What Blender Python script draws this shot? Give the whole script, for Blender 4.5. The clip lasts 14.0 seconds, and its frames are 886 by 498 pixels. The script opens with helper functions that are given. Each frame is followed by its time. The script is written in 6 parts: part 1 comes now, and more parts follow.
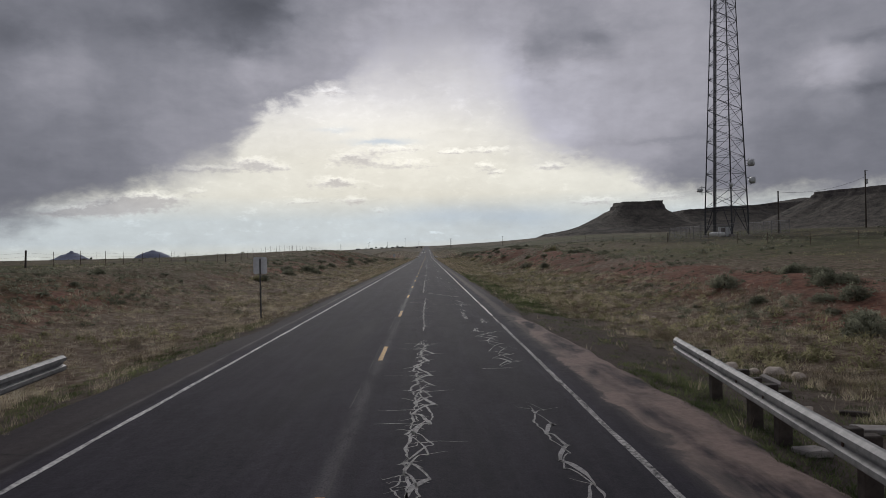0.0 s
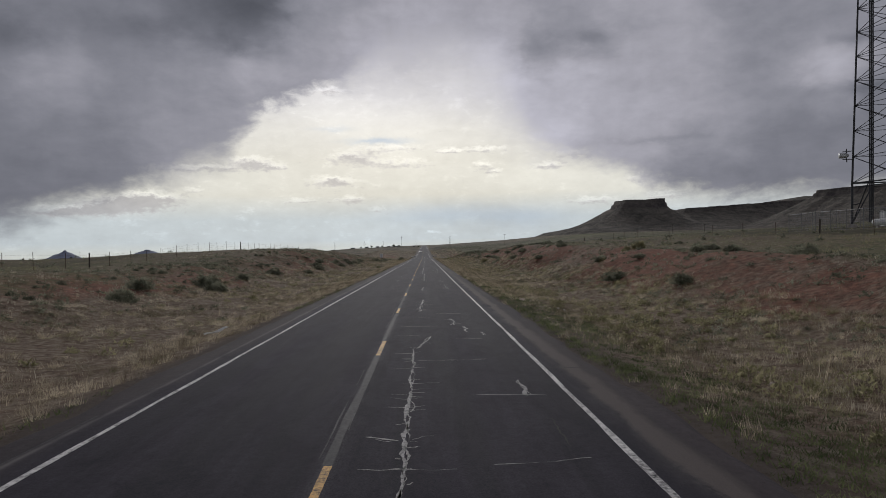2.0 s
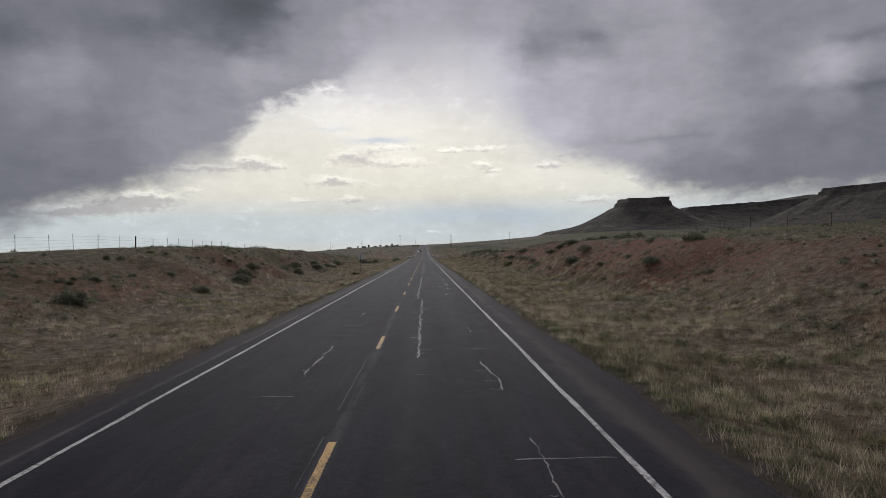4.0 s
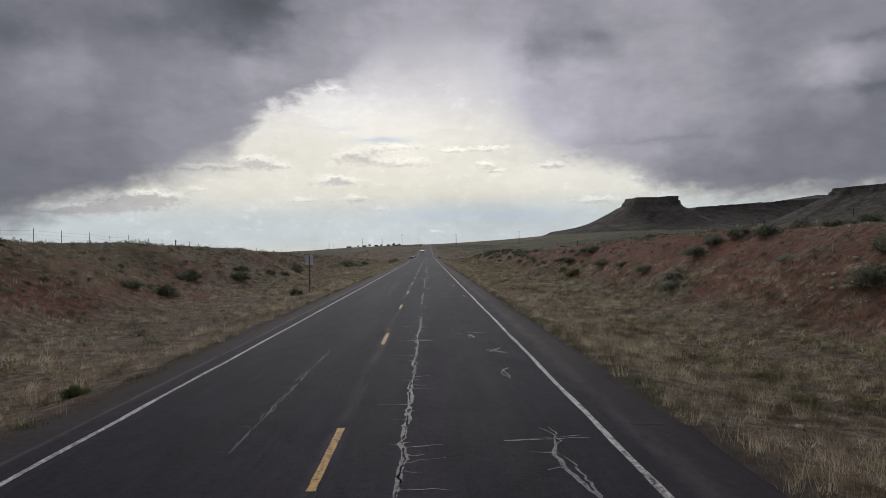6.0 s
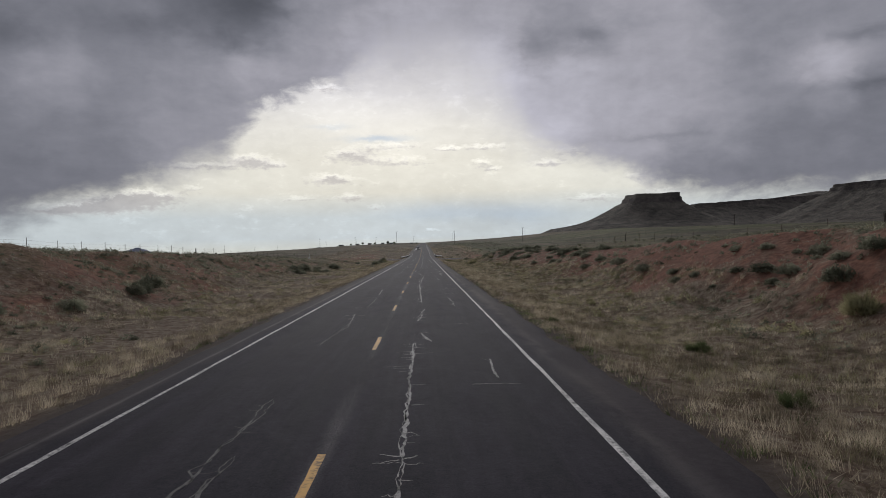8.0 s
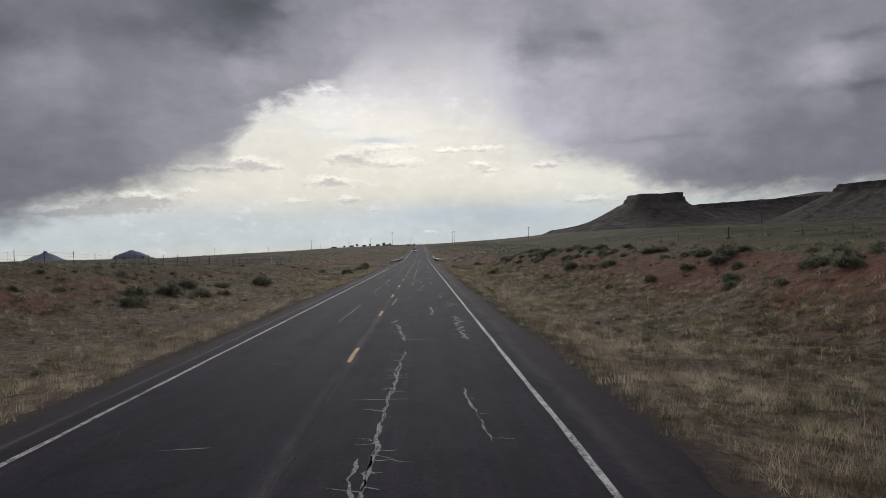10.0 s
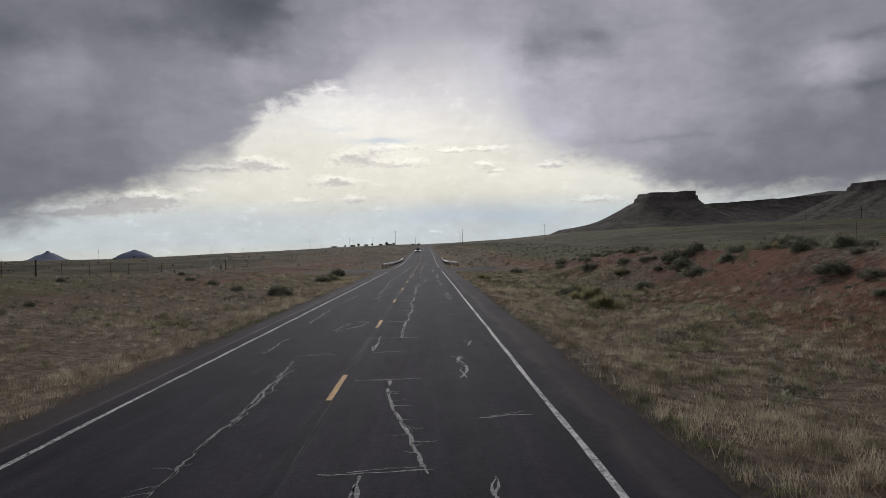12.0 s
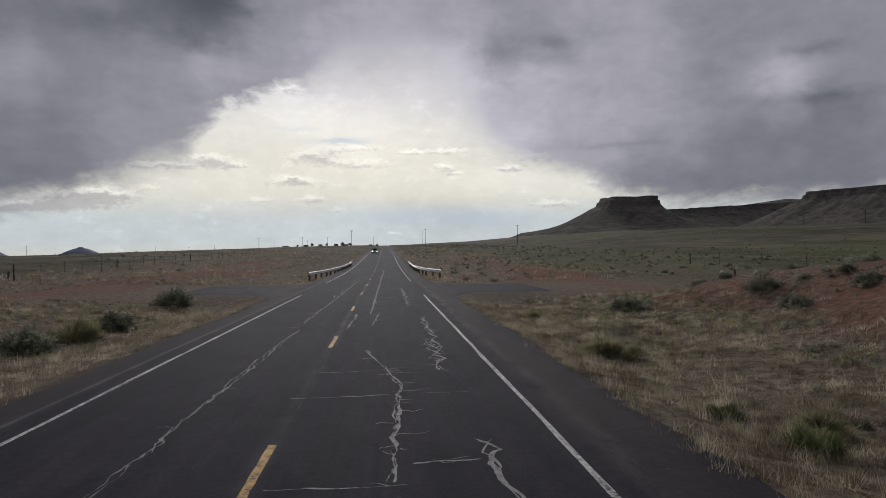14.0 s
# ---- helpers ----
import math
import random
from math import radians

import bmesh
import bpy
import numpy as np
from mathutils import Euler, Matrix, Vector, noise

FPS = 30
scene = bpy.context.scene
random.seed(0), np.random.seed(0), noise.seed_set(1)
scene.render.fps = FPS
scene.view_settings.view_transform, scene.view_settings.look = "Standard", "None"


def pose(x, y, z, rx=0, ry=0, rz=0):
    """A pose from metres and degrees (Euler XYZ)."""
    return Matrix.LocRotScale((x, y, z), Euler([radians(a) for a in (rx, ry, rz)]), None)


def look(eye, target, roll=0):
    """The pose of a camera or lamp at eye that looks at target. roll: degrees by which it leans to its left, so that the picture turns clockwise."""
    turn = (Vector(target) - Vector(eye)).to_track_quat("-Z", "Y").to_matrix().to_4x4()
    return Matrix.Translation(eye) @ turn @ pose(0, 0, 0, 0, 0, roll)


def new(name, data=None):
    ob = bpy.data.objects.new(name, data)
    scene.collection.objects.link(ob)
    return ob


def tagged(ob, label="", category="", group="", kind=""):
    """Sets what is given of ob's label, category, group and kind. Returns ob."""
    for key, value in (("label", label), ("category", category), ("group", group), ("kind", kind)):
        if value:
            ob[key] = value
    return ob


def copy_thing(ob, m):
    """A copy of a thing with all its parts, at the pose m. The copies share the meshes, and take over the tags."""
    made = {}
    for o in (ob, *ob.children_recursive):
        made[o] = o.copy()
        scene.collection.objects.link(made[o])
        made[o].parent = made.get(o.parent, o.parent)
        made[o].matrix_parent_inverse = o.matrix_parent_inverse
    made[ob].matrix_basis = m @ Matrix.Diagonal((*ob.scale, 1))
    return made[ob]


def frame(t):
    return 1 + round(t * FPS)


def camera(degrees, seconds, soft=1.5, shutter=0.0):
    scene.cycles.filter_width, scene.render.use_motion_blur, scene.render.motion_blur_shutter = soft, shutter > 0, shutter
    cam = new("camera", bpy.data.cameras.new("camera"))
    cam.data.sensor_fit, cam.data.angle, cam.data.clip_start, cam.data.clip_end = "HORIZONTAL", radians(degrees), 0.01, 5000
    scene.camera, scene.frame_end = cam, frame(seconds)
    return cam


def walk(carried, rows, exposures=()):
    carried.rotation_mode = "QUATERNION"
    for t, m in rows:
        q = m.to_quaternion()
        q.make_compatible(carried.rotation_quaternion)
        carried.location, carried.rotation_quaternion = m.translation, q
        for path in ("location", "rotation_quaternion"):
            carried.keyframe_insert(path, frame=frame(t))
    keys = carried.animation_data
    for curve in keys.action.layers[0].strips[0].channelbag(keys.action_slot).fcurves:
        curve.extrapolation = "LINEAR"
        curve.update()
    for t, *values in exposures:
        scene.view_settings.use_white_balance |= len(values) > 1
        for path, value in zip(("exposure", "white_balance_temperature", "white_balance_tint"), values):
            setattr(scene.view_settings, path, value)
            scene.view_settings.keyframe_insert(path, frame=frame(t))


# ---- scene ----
import itertools

cam = camera(62.4, 14.0, soft=0.8)
PATH = [
    (0.0, pose(0.053, -0.63, 2.5, 90.312, 1.035, -1.240)),
    (0.5, pose(0.049, 11.00, 2.5, 90.245, 0.836, -1.243)),
    (1.0, pose(0.035, 22.85, 2.5, 90.221, 0.795, -1.303)),
    (1.5, pose(0.048, 35.04, 2.5, 90.213, 1.008, -1.386)),
    (2.0, pose(0.094, 47.04, 2.5, 90.250, 1.074, -1.428)),
    (2.5, pose(0.144, 59.20, 2.5, 90.280, 1.160, -1.451)),
    (3.0, pose(0.135, 71.36, 2.5, 90.258, 1.119, -1.513)),
    (4.2, pose(0.190, 99.30, 2.5, 90.210, 1.160, -1.430)),
    (5.5, pose(0.242, 130.02, 2.5, 90.173, 1.219, -1.320)),
    (6.0, pose(0.175, 142.74, 2.5, 90.203, 0.919, -1.201)),
    (6.5, pose(0.093, 155.35, 2.5, 90.188, 0.700, -1.196)),
    (7.0, pose(0.118, 167.87, 2.5, 90.186, 0.835, -1.249)),
    (7.5, pose(0.131, 180.10, 2.5, 90.143, 0.995, -1.368)),
    (8.0, pose(0.218, 192.91, 2.5, 90.063, 1.151, -1.500)),
    (9.2, pose(0.480, 223.30, 2.5, 90.140, 1.230, -1.620)),
    (10.5, pose(0.684, 256.45, 2.5, 90.235, 1.301, -1.683)),
    (11.0, pose(0.668, 269.70, 2.5, 90.247, 1.309, -1.495)),
    (11.5, pose(0.668, 283.10, 2.5, 90.209, 1.392, -1.322)),
    (12.0, pose(0.638, 296.55, 2.5, 90.217, 1.233, -1.262)),
    (12.5, pose(0.596, 310.14, 2.5, 90.156, 1.156, -1.134)),
    (12.6, pose(0.589, 312.85, 2.5, 90.097, 1.243, -1.260)),
    (12.7, pose(0.578, 315.55, 2.5, 90.009, 1.405, -1.601)),
    (12.8, pose(0.566, 318.26, 2.49, 89.880, 1.626, -2.761)),
    (12.9, pose(0.555, 320.97, 2.49, 89.662, 1.858, -4.362)),
    (13.0, pose(0.542, 323.67, 2.49, 89.498, 2.058, -5.871)),
    (13.1, pose(0.529, 326.41, 2.48, 89.402, 2.047, -7.434)),
    (13.2, pose(0.514, 329.19, 2.48, 89.410, 1.925, -9.065)),
    (13.3, pose(0.498, 331.97, 2.48, 89.288, 1.752, -8.377)),
    (13.4, pose(0.473, 334.75, 2.47, 89.376, 1.600, -6.928)),
    (13.5, pose(0.455, 337.54, 2.47, 89.400, 1.472, -6.486)),
    (13.6, pose(0.407, 340.25, 2.46, 89.608, 1.220, -6.022)),
    (13.7, pose(0.361, 342.97, 2.46, 89.747, 1.013, -5.824)),
    (13.8, pose(0.331, 345.69, 2.45, 89.967, 0.766, -5.416)),
    (13.9, pose(0.320, 348.40, 2.42, 90.151, 0.569, -4.968)),
    (14.0, pose(0.334, 351.10, 2.4, 90.335, 0.422, -4.510)),
]
walk(cam, PATH, [(0.0, 0.0, 6230.0, 11.5), (14.0, 0.0, 6230.0, 11.5)])


# ---- sky and sun ----
def wire(tree):
    """Short helpers for a node tree: add a node, and do arithmetic on sockets or numbers."""
    def put(target, value):
        if isinstance(value, bpy.types.NodeSocket):
            tree.links.new(value, target)
        else:
            target.default_value = value

    def add(kind, operation=None):
        node = tree.nodes.new(kind)
        if operation:
            node.operation = operation
        return node

    def calc(operation, a, b=0.0, c=0.0, clamp=False):
        node = add("ShaderNodeMath", operation)
        node.use_clamp = clamp
        for n, value in enumerate((a, b, c)):
            put(node.inputs[n], value)
        return node.outputs[0]

    def ramp(value, stops, mode="LINEAR"):
        node = add("ShaderNodeValToRGB")
        node.color_ramp.interpolation = mode
        while len(node.color_ramp.elements) < len(stops):
            node.color_ramp.elements.new(0.5)
        for element, (place, colour) in zip(node.color_ramp.elements, stops):
            element.position = place
            element.color = (*colour, 1) if isinstance(colour, tuple) else (colour, colour, colour, 1)
        put(node.inputs[0], value)
        return node.outputs[0]

    def mix(factor, a, b, blend="MIX"):
        node = add("ShaderNodeMix")
        node.data_type, node.blend_type = "RGBA", blend
        put(node.inputs[0], factor)
        put(node.inputs[6], (*a, 1) if isinstance(a, tuple) else a)
        put(node.inputs[7], (*b, 1) if isinstance(b, tuple) else b)
        return node.outputs[2]

    def fractal(vector, scale, detail=5.0, rough=0.55, warp=0.0):
        node = add("ShaderNodeTexNoise")
        node.inputs["Scale"].default_value, node.inputs["Detail"].default_value = scale, detail
        node.inputs["Roughness"].default_value, node.inputs["Distortion"].default_value = rough, warp
        put(node.inputs["Vector"], vector)
        return node.outputs["Fac"]

    def stretch(vector, sx, sy, sz):
        node = add("ShaderNodeMapping")
        node.inputs["Scale"].default_value = (sx, sy, sz)
        put(node.inputs["Vector"], vector)
        return node.outputs[0]

    return put, add, calc, ramp, mix, fractal, stretch


SUN_AZ, SUN_EL = -3.0, 24.0  # degrees: a veiled sun ahead, behind the cloud deck
# lower rim of the cloud deck: azimuth and elevation in degrees
DECK_RIM = ((-90, 6.0), (-36, 2.3), (-29.6, 2.0), (-27.7, 2.7), (-25.9, 3.3), (-22.7, 4.3), (-21.0, 5.4), (-17.7, 6.3), (-15.1, 7.2), (-13.6, 9.4), (-11.5, 11.2), (-8.1, 12.5), (-5.9, 13.0),
            (-3.7, 13.2), (-1.0, 13.4), (2.5, 13.2), (5.2, 12.2), (7.2, 9.9), (8.4, 8.3), (9.6, 7.5), (11.6, 7.1), (14.5, 6.2), (16.6, 5.2), (19.4, 4.3), (23.3, 3.6), (27.0, 3.6), (32.8, 3.5), (90, 6.0))
# how sharply that rim ends: azimuth and share
RIM_EDGE = ((-90, 0.3), (-27, 0.30), (-23, 0.34), (-20.5, 0.36), (-16, 0.22), (-13.6, 0.34), (-11.5, 0.95), (-8.0, 0.95), (-5.5, 0.30), (-3, 0.13), (3, 0.11), (7.0, 0.11), (9.0, 0.20), (12, 0.36), (18, 0.42), (27, 0.42), (90, 0.4))
# grey of the cloud deck: azimuth, elevation, reach in degrees, tone
TONES_WEST = ((-12.6, 18.6, 2.6, 0.13), (-17.5, 17.5, 2.2, 0.16), (-23.2, 17.1, 3, 0.20), (-28.8, 14.7, 3, 0.19), (-28.8, 16.8, 3, 0.22), (-26.3, 12.9, 2.6, 0.33), (-20.7, 14.7, 3, 0.23), (-18.8, 11.7, 3.5, 0.29),
              (-26.2, 9.3, 3.5, 0.23), (-28.3, 6.2, 3, 0.19), (-23.4, 6.7, 2.6, 0.215), (-17.7, 9.4, 2.6, 0.30), (-12.3, 12.2, 2.4, 0.36), (-8.0, 16.6, 3.5, 0.31), (-4.6, 14.2, 2.5, 0.50), (-8.0, 14.2, 2, 0.37),
              (0.4, 17.1, 3, 0.43), (3.5, 18.6, 1.8, 0.36), (5.1, 13.7, 3, 0.56), (6.0, 17.0, 2, 0.36), (-40, 20, 9, 0.22), (0, 30, 9, 0.30))
TONES_EAST = ((9.2, 15.3, 1.5, 0.275), (13.2, 15.6, 1.4, 0.265), (11.3, 17.8, 2.2, 0.30), (16.0, 17.3, 2.5, 0.36), (11.2, 12.2, 2.6, 0.48), (15.4, 9.8, 3.5, 0.40), (9.0, 9.0, 1.9, 0.50), (19.6, 13.2, 3.5, 0.36),
              (21.1, 8.6, 3, 0.31), (21.0, 5.5, 2.2, 0.225), (24.6, 11.5, 2.5, 0.28), (25.2, 5.1, 2.4, 0.20), (25.8, 14.8, 3, 0.27), (30.8, 15.2, 3, 0.26), (29.3, 12.5, 1.7, 0.40), (32.0, 10.6, 1.3, 0.19),
              (30.0, 9.9, 1.2, 0.30), (31.9, 6.9, 3, 0.20), (28.5, 7.2, 3, 0.22), (40, 20, 9, 0.27))
# folds that stand out in it: azimuth, elevation, half widths, lighter or darker
FOLDS = ((-26.3, 12.9, 2.8, 1.7, 0.03), (29.3, 12.7, 2.6, 1.4, 0.06), (31.5, 10.6, 3.2, 0.5, -0.06), (-12.6, 18.4, 3.8, 1.2, -0.04), (9.4, 15.4, 2.6, 0.8, -0.045), (13.4, 15.9, 3.0, 0.7, -0.045), (17.0, 8.1, 4.0, 0.25, -0.05),
         (-29.0, 15.0, 3.0, 1.2, -0.06), (11.8, 9.0, 2.6, 1.0, 0.05), (20.0, 10.2, 4.0, 1.2, 0.04), (-21.0, 16.2, 3.0, 0.9, -0.05), (-12.0, 13.6, 3.0, 0.7, 0.05), (31.5, 13.8, 2.0, 0.4, -0.06))
# small clouds below the deck: azimuth, elevation, half widths, thickness
PUFFS = ((-6.9, 5.6, 1.5, 0.36, 1.0), (-13.2, 7.1, 1.5, 0.38, 0.85), (-11.8, 6.7, 0.88, 0.22, 0.8), (-16.9, 6.6, 3.0, 0.22, 0.8), (-22.2, 3.9, 2.9, 0.50, 1.0), (-25.6, 3.4, 2.4, 0.30, 1.0), (-20.5, 4.4, 1.77, 0.35, 0.9),
         (-5.6, 7.5, 1.59, 0.40, 0.8), (-2.1, 7.0, 2.65, 0.31, 0.6), (-2.5, 8.2, 2.2, 0.27, 0.5), (2.2, 7.9, 0.97, 0.18, 0.8), (5.0, 8.0, 1.24, 0.18, 0.7), (4.6, 6.8, 0.8, 0.18, 0.7))
PUFFS_EAST = ((5.4, 6.3, 0.71, 0.18, 0.8), (9.8, 6.6, 1.06, 0.27, 0.9), (11.8, 7.4, 1.24, 0.31, 0.7), (-5.6, 4.2, 1.06, 0.31, 0.8), (-9.5, 4.2, 1.24, 0.22, 0.55), (-3.7, 3.4, 0.8, 0.22, 0.5), (13.2, 3.8, 1.77, 0.27, 0.65),
              (-7.3, 12.5, 0.97, 0.20, 0.9), (18.4, 4.0, 1.33, 0.27, 0.7), (16.6, 5.3, 0.97, 0.27, 0.6), (-17.3, 5.0, 0.71, 0.18, 0.5), (0.5, 1.6, 0.62, 0.13, 0.5))
# the broad glow where the sun stands behind thin cloud, and the greyer air under it
GLOW = ((-4.5, 10.6, 6.5, 2.8, 0.16), (0.5, 7.2, 8.5, 2.4, 0.10), (10.5, 5.6, 5, 1.3, 0.14), (17, 4.6, 4, 0.9, 0.14), (-14, 5.5, 6, 1.6, 0.10), (3.5, 3.2, 5, 1.2, -0.13), (-9, 3.0, 5, 0.8, -0.06), (7, 2.2, 5, 1.0, -0.08))

world = bpy.data.worlds.new("sky")
scene.world = world
world.use_nodes = True
tree = world.node_tree
tree.nodes.clear()
put, add, calc, ramp, mix, fractal, stretch = wire(tree)
way = add("ShaderNodeTexCoord").outputs["Generated"]
split = add("ShaderNodeSeparateXYZ")
put(split.inputs[0], way)
az = calc("MULTIPLY", calc("ARCTAN2", split.outputs[0], split.outputs[1]), 180 / math.pi)
el = calc("MULTIPLY", calc("ARCSINE", split.outputs[2]), 180 / math.pi)
dome = add("ShaderNodeCombineXYZ")
put(dome.inputs[0], az)
put(dome.inputs[1], el)
dome = dome.outputs[0]


def swirl(scale, detail, rough, sx=1.0, sy=1.0, warp=0.0):
    """Three independent noises about zero over the sky's degrees."""
    node = add("ShaderNodeTexNoise")
    node.inputs["Scale"].default_value, node.inputs["Detail"].default_value = scale, detail
    node.inputs["Roughness"].default_value, node.inputs["Distortion"].default_value = rough, warp
    put(node.inputs["Vector"], stretch(dome, sx, sy, 1))
    rgb = add("ShaderNodeSeparateColor")
    put(rgb.inputs[0], node.outputs["Color"])
    return [calc("SUBTRACT", c, 0.5) for c in rgb.outputs[:3]]


def blobs(rows, a, e):
    total = 0.0
    for a0, e0, wa, we, amount in rows:
        u = calc("DIVIDE", calc("SUBTRACT", a, a0), wa)
        v = calc("DIVIDE", calc("SUBTRACT", e, e0), we)
        r2 = calc("MULTIPLY_ADD", u, u, calc("MULTIPLY", v, v))
        total = calc("MULTIPLY_ADD", calc("EXPONENT", calc("MULTIPLY", r2, -1.0)), amount, total)
    return total


def along(rows, gain):
    return ramp(calc("MULTIPLY_ADD", az, 1 / 180, 0.5), [((a + 90) / 180, v / gain) for a, v in rows])


big = swirl(0.11, 4, 0.5)
mid = swirl(0.32, 6, 0.58, 0.8, 1.3, 0.4)
small = swirl(1.1, 6, 0.6, 0.7, 1.3, 0.3)
lump = swirl(0.55, 3, 0.45, 0.75, 1.2)
streak = swirl(0.75, 4, 0.55, 1.0, 0.16)

# the rim of the deck, torn by eddies
rim_a = calc("MULTIPLY_ADD", mid[0], 3.2, az)
over = calc("SUBTRACT", el, calc("MULTIPLY", ramp(calc("MULTIPLY_ADD", rim_a, 1 / 180, 0.5), [((a + 90) / 180, v / 30) for a, v in DECK_RIM]), 30.0))
over = calc("MULTIPLY_ADD", mid[1], 2.6, calc("MULTIPLY_ADD", small[0], 1.6, over))
deck = calc("MULTIPLY_ADD", over, along(RIM_EDGE, 1.0), 0.45, clamp=True)
deck = calc("MULTIPLY", calc("MULTIPLY", deck, deck), calc("MULTIPLY_ADD", deck, -2.0, 3.0))

# its grey, blended between neighbouring masses
tone_a = calc("MULTIPLY_ADD", mid[2], 3.4, calc("MULTIPLY_ADD", lump[0], 2.2, calc("MULTIPLY_ADD", small[1], 0.8, az)))
tone_e = calc("MULTIPLY_ADD", mid[0], 2.4, calc("MULTIPLY_ADD", lump[1], 1.8, calc("MULTIPLY_ADD", small[2], 0.7, el)))
total, weight = 0.0046, 0.02
for a0, e0, reach, amount in TONES_WEST + TONES_EAST:
    u = calc("DIVIDE", calc("SUBTRACT", tone_a, a0), reach)
    v = calc("DIVIDE", calc("SUBTRACT", tone_e, e0), reach)
    near = calc("EXPONENT", calc("MULTIPLY", calc("MULTIPLY_ADD", u, u, calc("MULTIPLY", v, v)), -1.15))
    total, weight = calc("MULTIPLY_ADD", near, amount, total), calc("ADD", weight, near)
fold_a, fold_e = calc("MULTIPLY_ADD", mid[0], 2.0, calc("MULTIPLY_ADD", small[0], 1.3, az)), calc("MULTIPLY_ADD", mid[1], 1.2, calc("MULTIPLY_ADD", small[1], 0.8, el))
tone = calc("ADD", calc("DIVIDE", total, weight), blobs(FOLDS, fold_a, fold_e))
grain = calc("MULTIPLY_ADD", big[0], 0.2, calc("MULTIPLY_ADD", lump[2], 0.20, calc("MULTIPLY_ADD", mid[1], 0.26, calc("MULTIPLY", small[0], 0.20))))
grain = calc("MULTIPLY_ADD", streak[0], 0.10, grain)
tone = calc("MAXIMUM", calc("MULTIPLY", tone, calc("ADD", grain, 1.0)), 0.08)
deck_colour = mix(calc("MULTIPLY", tone, 2.8, clamp=True), (0.80, 0.85, 1.0), (0.965, 0.937, 1.015))
deck_light = add("ShaderNodeVectorMath", "SCALE")
put(deck_light.inputs[0], deck_colour)
put(deck_light.inputs["Scale"], tone)

# the bright air under it
sky = add("ShaderNodeTexSky")
sky.sky_type, sky.sun_disc = "NISHITA", False
sky.sun_elevation, sky.sun_rotation, sky.air_density, sky.dust_density = radians(SUN_EL), radians(SUN_AZ), 1.0, 2.0
sky_light = add("ShaderNodeVectorMath", "SCALE")
put(sky_light.inputs[0], sky.outputs[0])
sky_light.inputs["Scale"].default_value = 0.06
height = calc("DIVIDE", el, 12.0, clamp=True)
veil = ramp(height, [(0.0, (0.575, 0.605, 0.55)), (0.09, (0.485, 0.57, 0.61)), (0.22, (0.50, 0.58, 0.615)), (0.38, (0.66, 0.65, 0.57)), (0.60, (0.70, 0.678, 0.59)), (0.80, (0.72, 0.70, 0.635)), (1.0, (0.64, 0.63, 0.62))])
side = calc("DIVIDE", calc("ABSOLUTE", calc("ADD", az, 2.0)), 34.0, clamp=True)
veil = mix(calc("MULTIPLY", side, 0.35), veil, (0.60, 0.59, 0.53))
bright = calc("MULTIPLY_ADD", big[1], 0.10, calc("ADD", 1.0, blobs(GLOW, az, el)))
bright = calc("MULTIPLY_ADD", mid[2], 0.20, bright)
bright = calc("MULTIPLY_ADD", small[1], 0.25, bright)
bright = calc("MULTIPLY_ADD", streak[1], 0.05, bright)

# small heaped clouds: grey bodies, tops lit from behind
PUFF_WIDE = tuple((a, e, wa * 1.2, we * 1.3, amount) for a, e, wa, we, amount in PUFFS + PUFFS_EAST)
puff_a = calc("MULTIPLY_ADD", small[2], 1.5, az)
puff_e = calc("MULTIPLY_ADD", small[0], 0.7, calc("MULTIPLY_ADD", mid[0], 0.3, el))
curl = swirl(2.6, 6, 0.62, 0.7, 1.3)
ragged = calc("MULTIPLY_ADD", curl[0], 1.7, -0.22)
body = calc("MULTIPLY", calc("ADD", blobs(PUFF_WIDE, puff_a, puff_e), ragged), 1.8, clamp=True)
above = calc("MULTIPLY", calc("ADD", blobs(PUFF_WIDE, puff_a, calc("ADD", puff_e, 0.30)), ragged), 1.8, clamp=True)
lit = calc("SUBTRACT", body, above, clamp=True)
loose = calc("MULTIPLY", calc("SUBTRACT", calc("ADD", small[1], curl[1]), 0.10), 2.4, clamp=True)
loose = calc("MULTIPLY", loose, calc("MULTIPLY_ADD", mid[1], 3.0, 0.35, clamp=True))
bright = calc("MULTIPLY", bright, calc("MULTIPLY_ADD", body, -0.24, 1.0))
bright = calc("MULTIPLY_ADD", lit, 0.60, bright)
bright = calc("MULTIPLY_ADD", loose, 0.36, bright)
veil = mix(calc("MULTIPLY", calc("SUBTRACT", body, lit, clamp=True), 0.5), veil, (0.60, 0.575, 0.60))
veil_light = add("ShaderNodeVectorMath", "SCALE")
put(veil_light.inputs[0], veil)
put(veil_light.inputs["Scale"], bright)
air = mix(0.06, veil_light.outputs[0], sky_light.outputs[0])
gaps = calc("MULTIPLY", blobs(((-3.4, 8.7, 2.2, 0.22, 0.9), (2.0, 3.0, 5, 0.7, 0.5), (-7, 9.6, 1.5, 0.2, 0.4), (8, 2.6, 3, 0.8, 0.4)), puff_a, puff_e), 0.6, clamp=True)
open_air = mix(gaps, air, (0.42, 0.53, 0.66))
colour = mix(deck, open_air, deck_light.outputs[0])
back = add("ShaderNodeBackground")
put(back.inputs["Color"], colour)
back.inputs["Strength"].default_value = 1.0
put(add("ShaderNodeOutputWorld").inputs["Surface"], back.outputs[0])

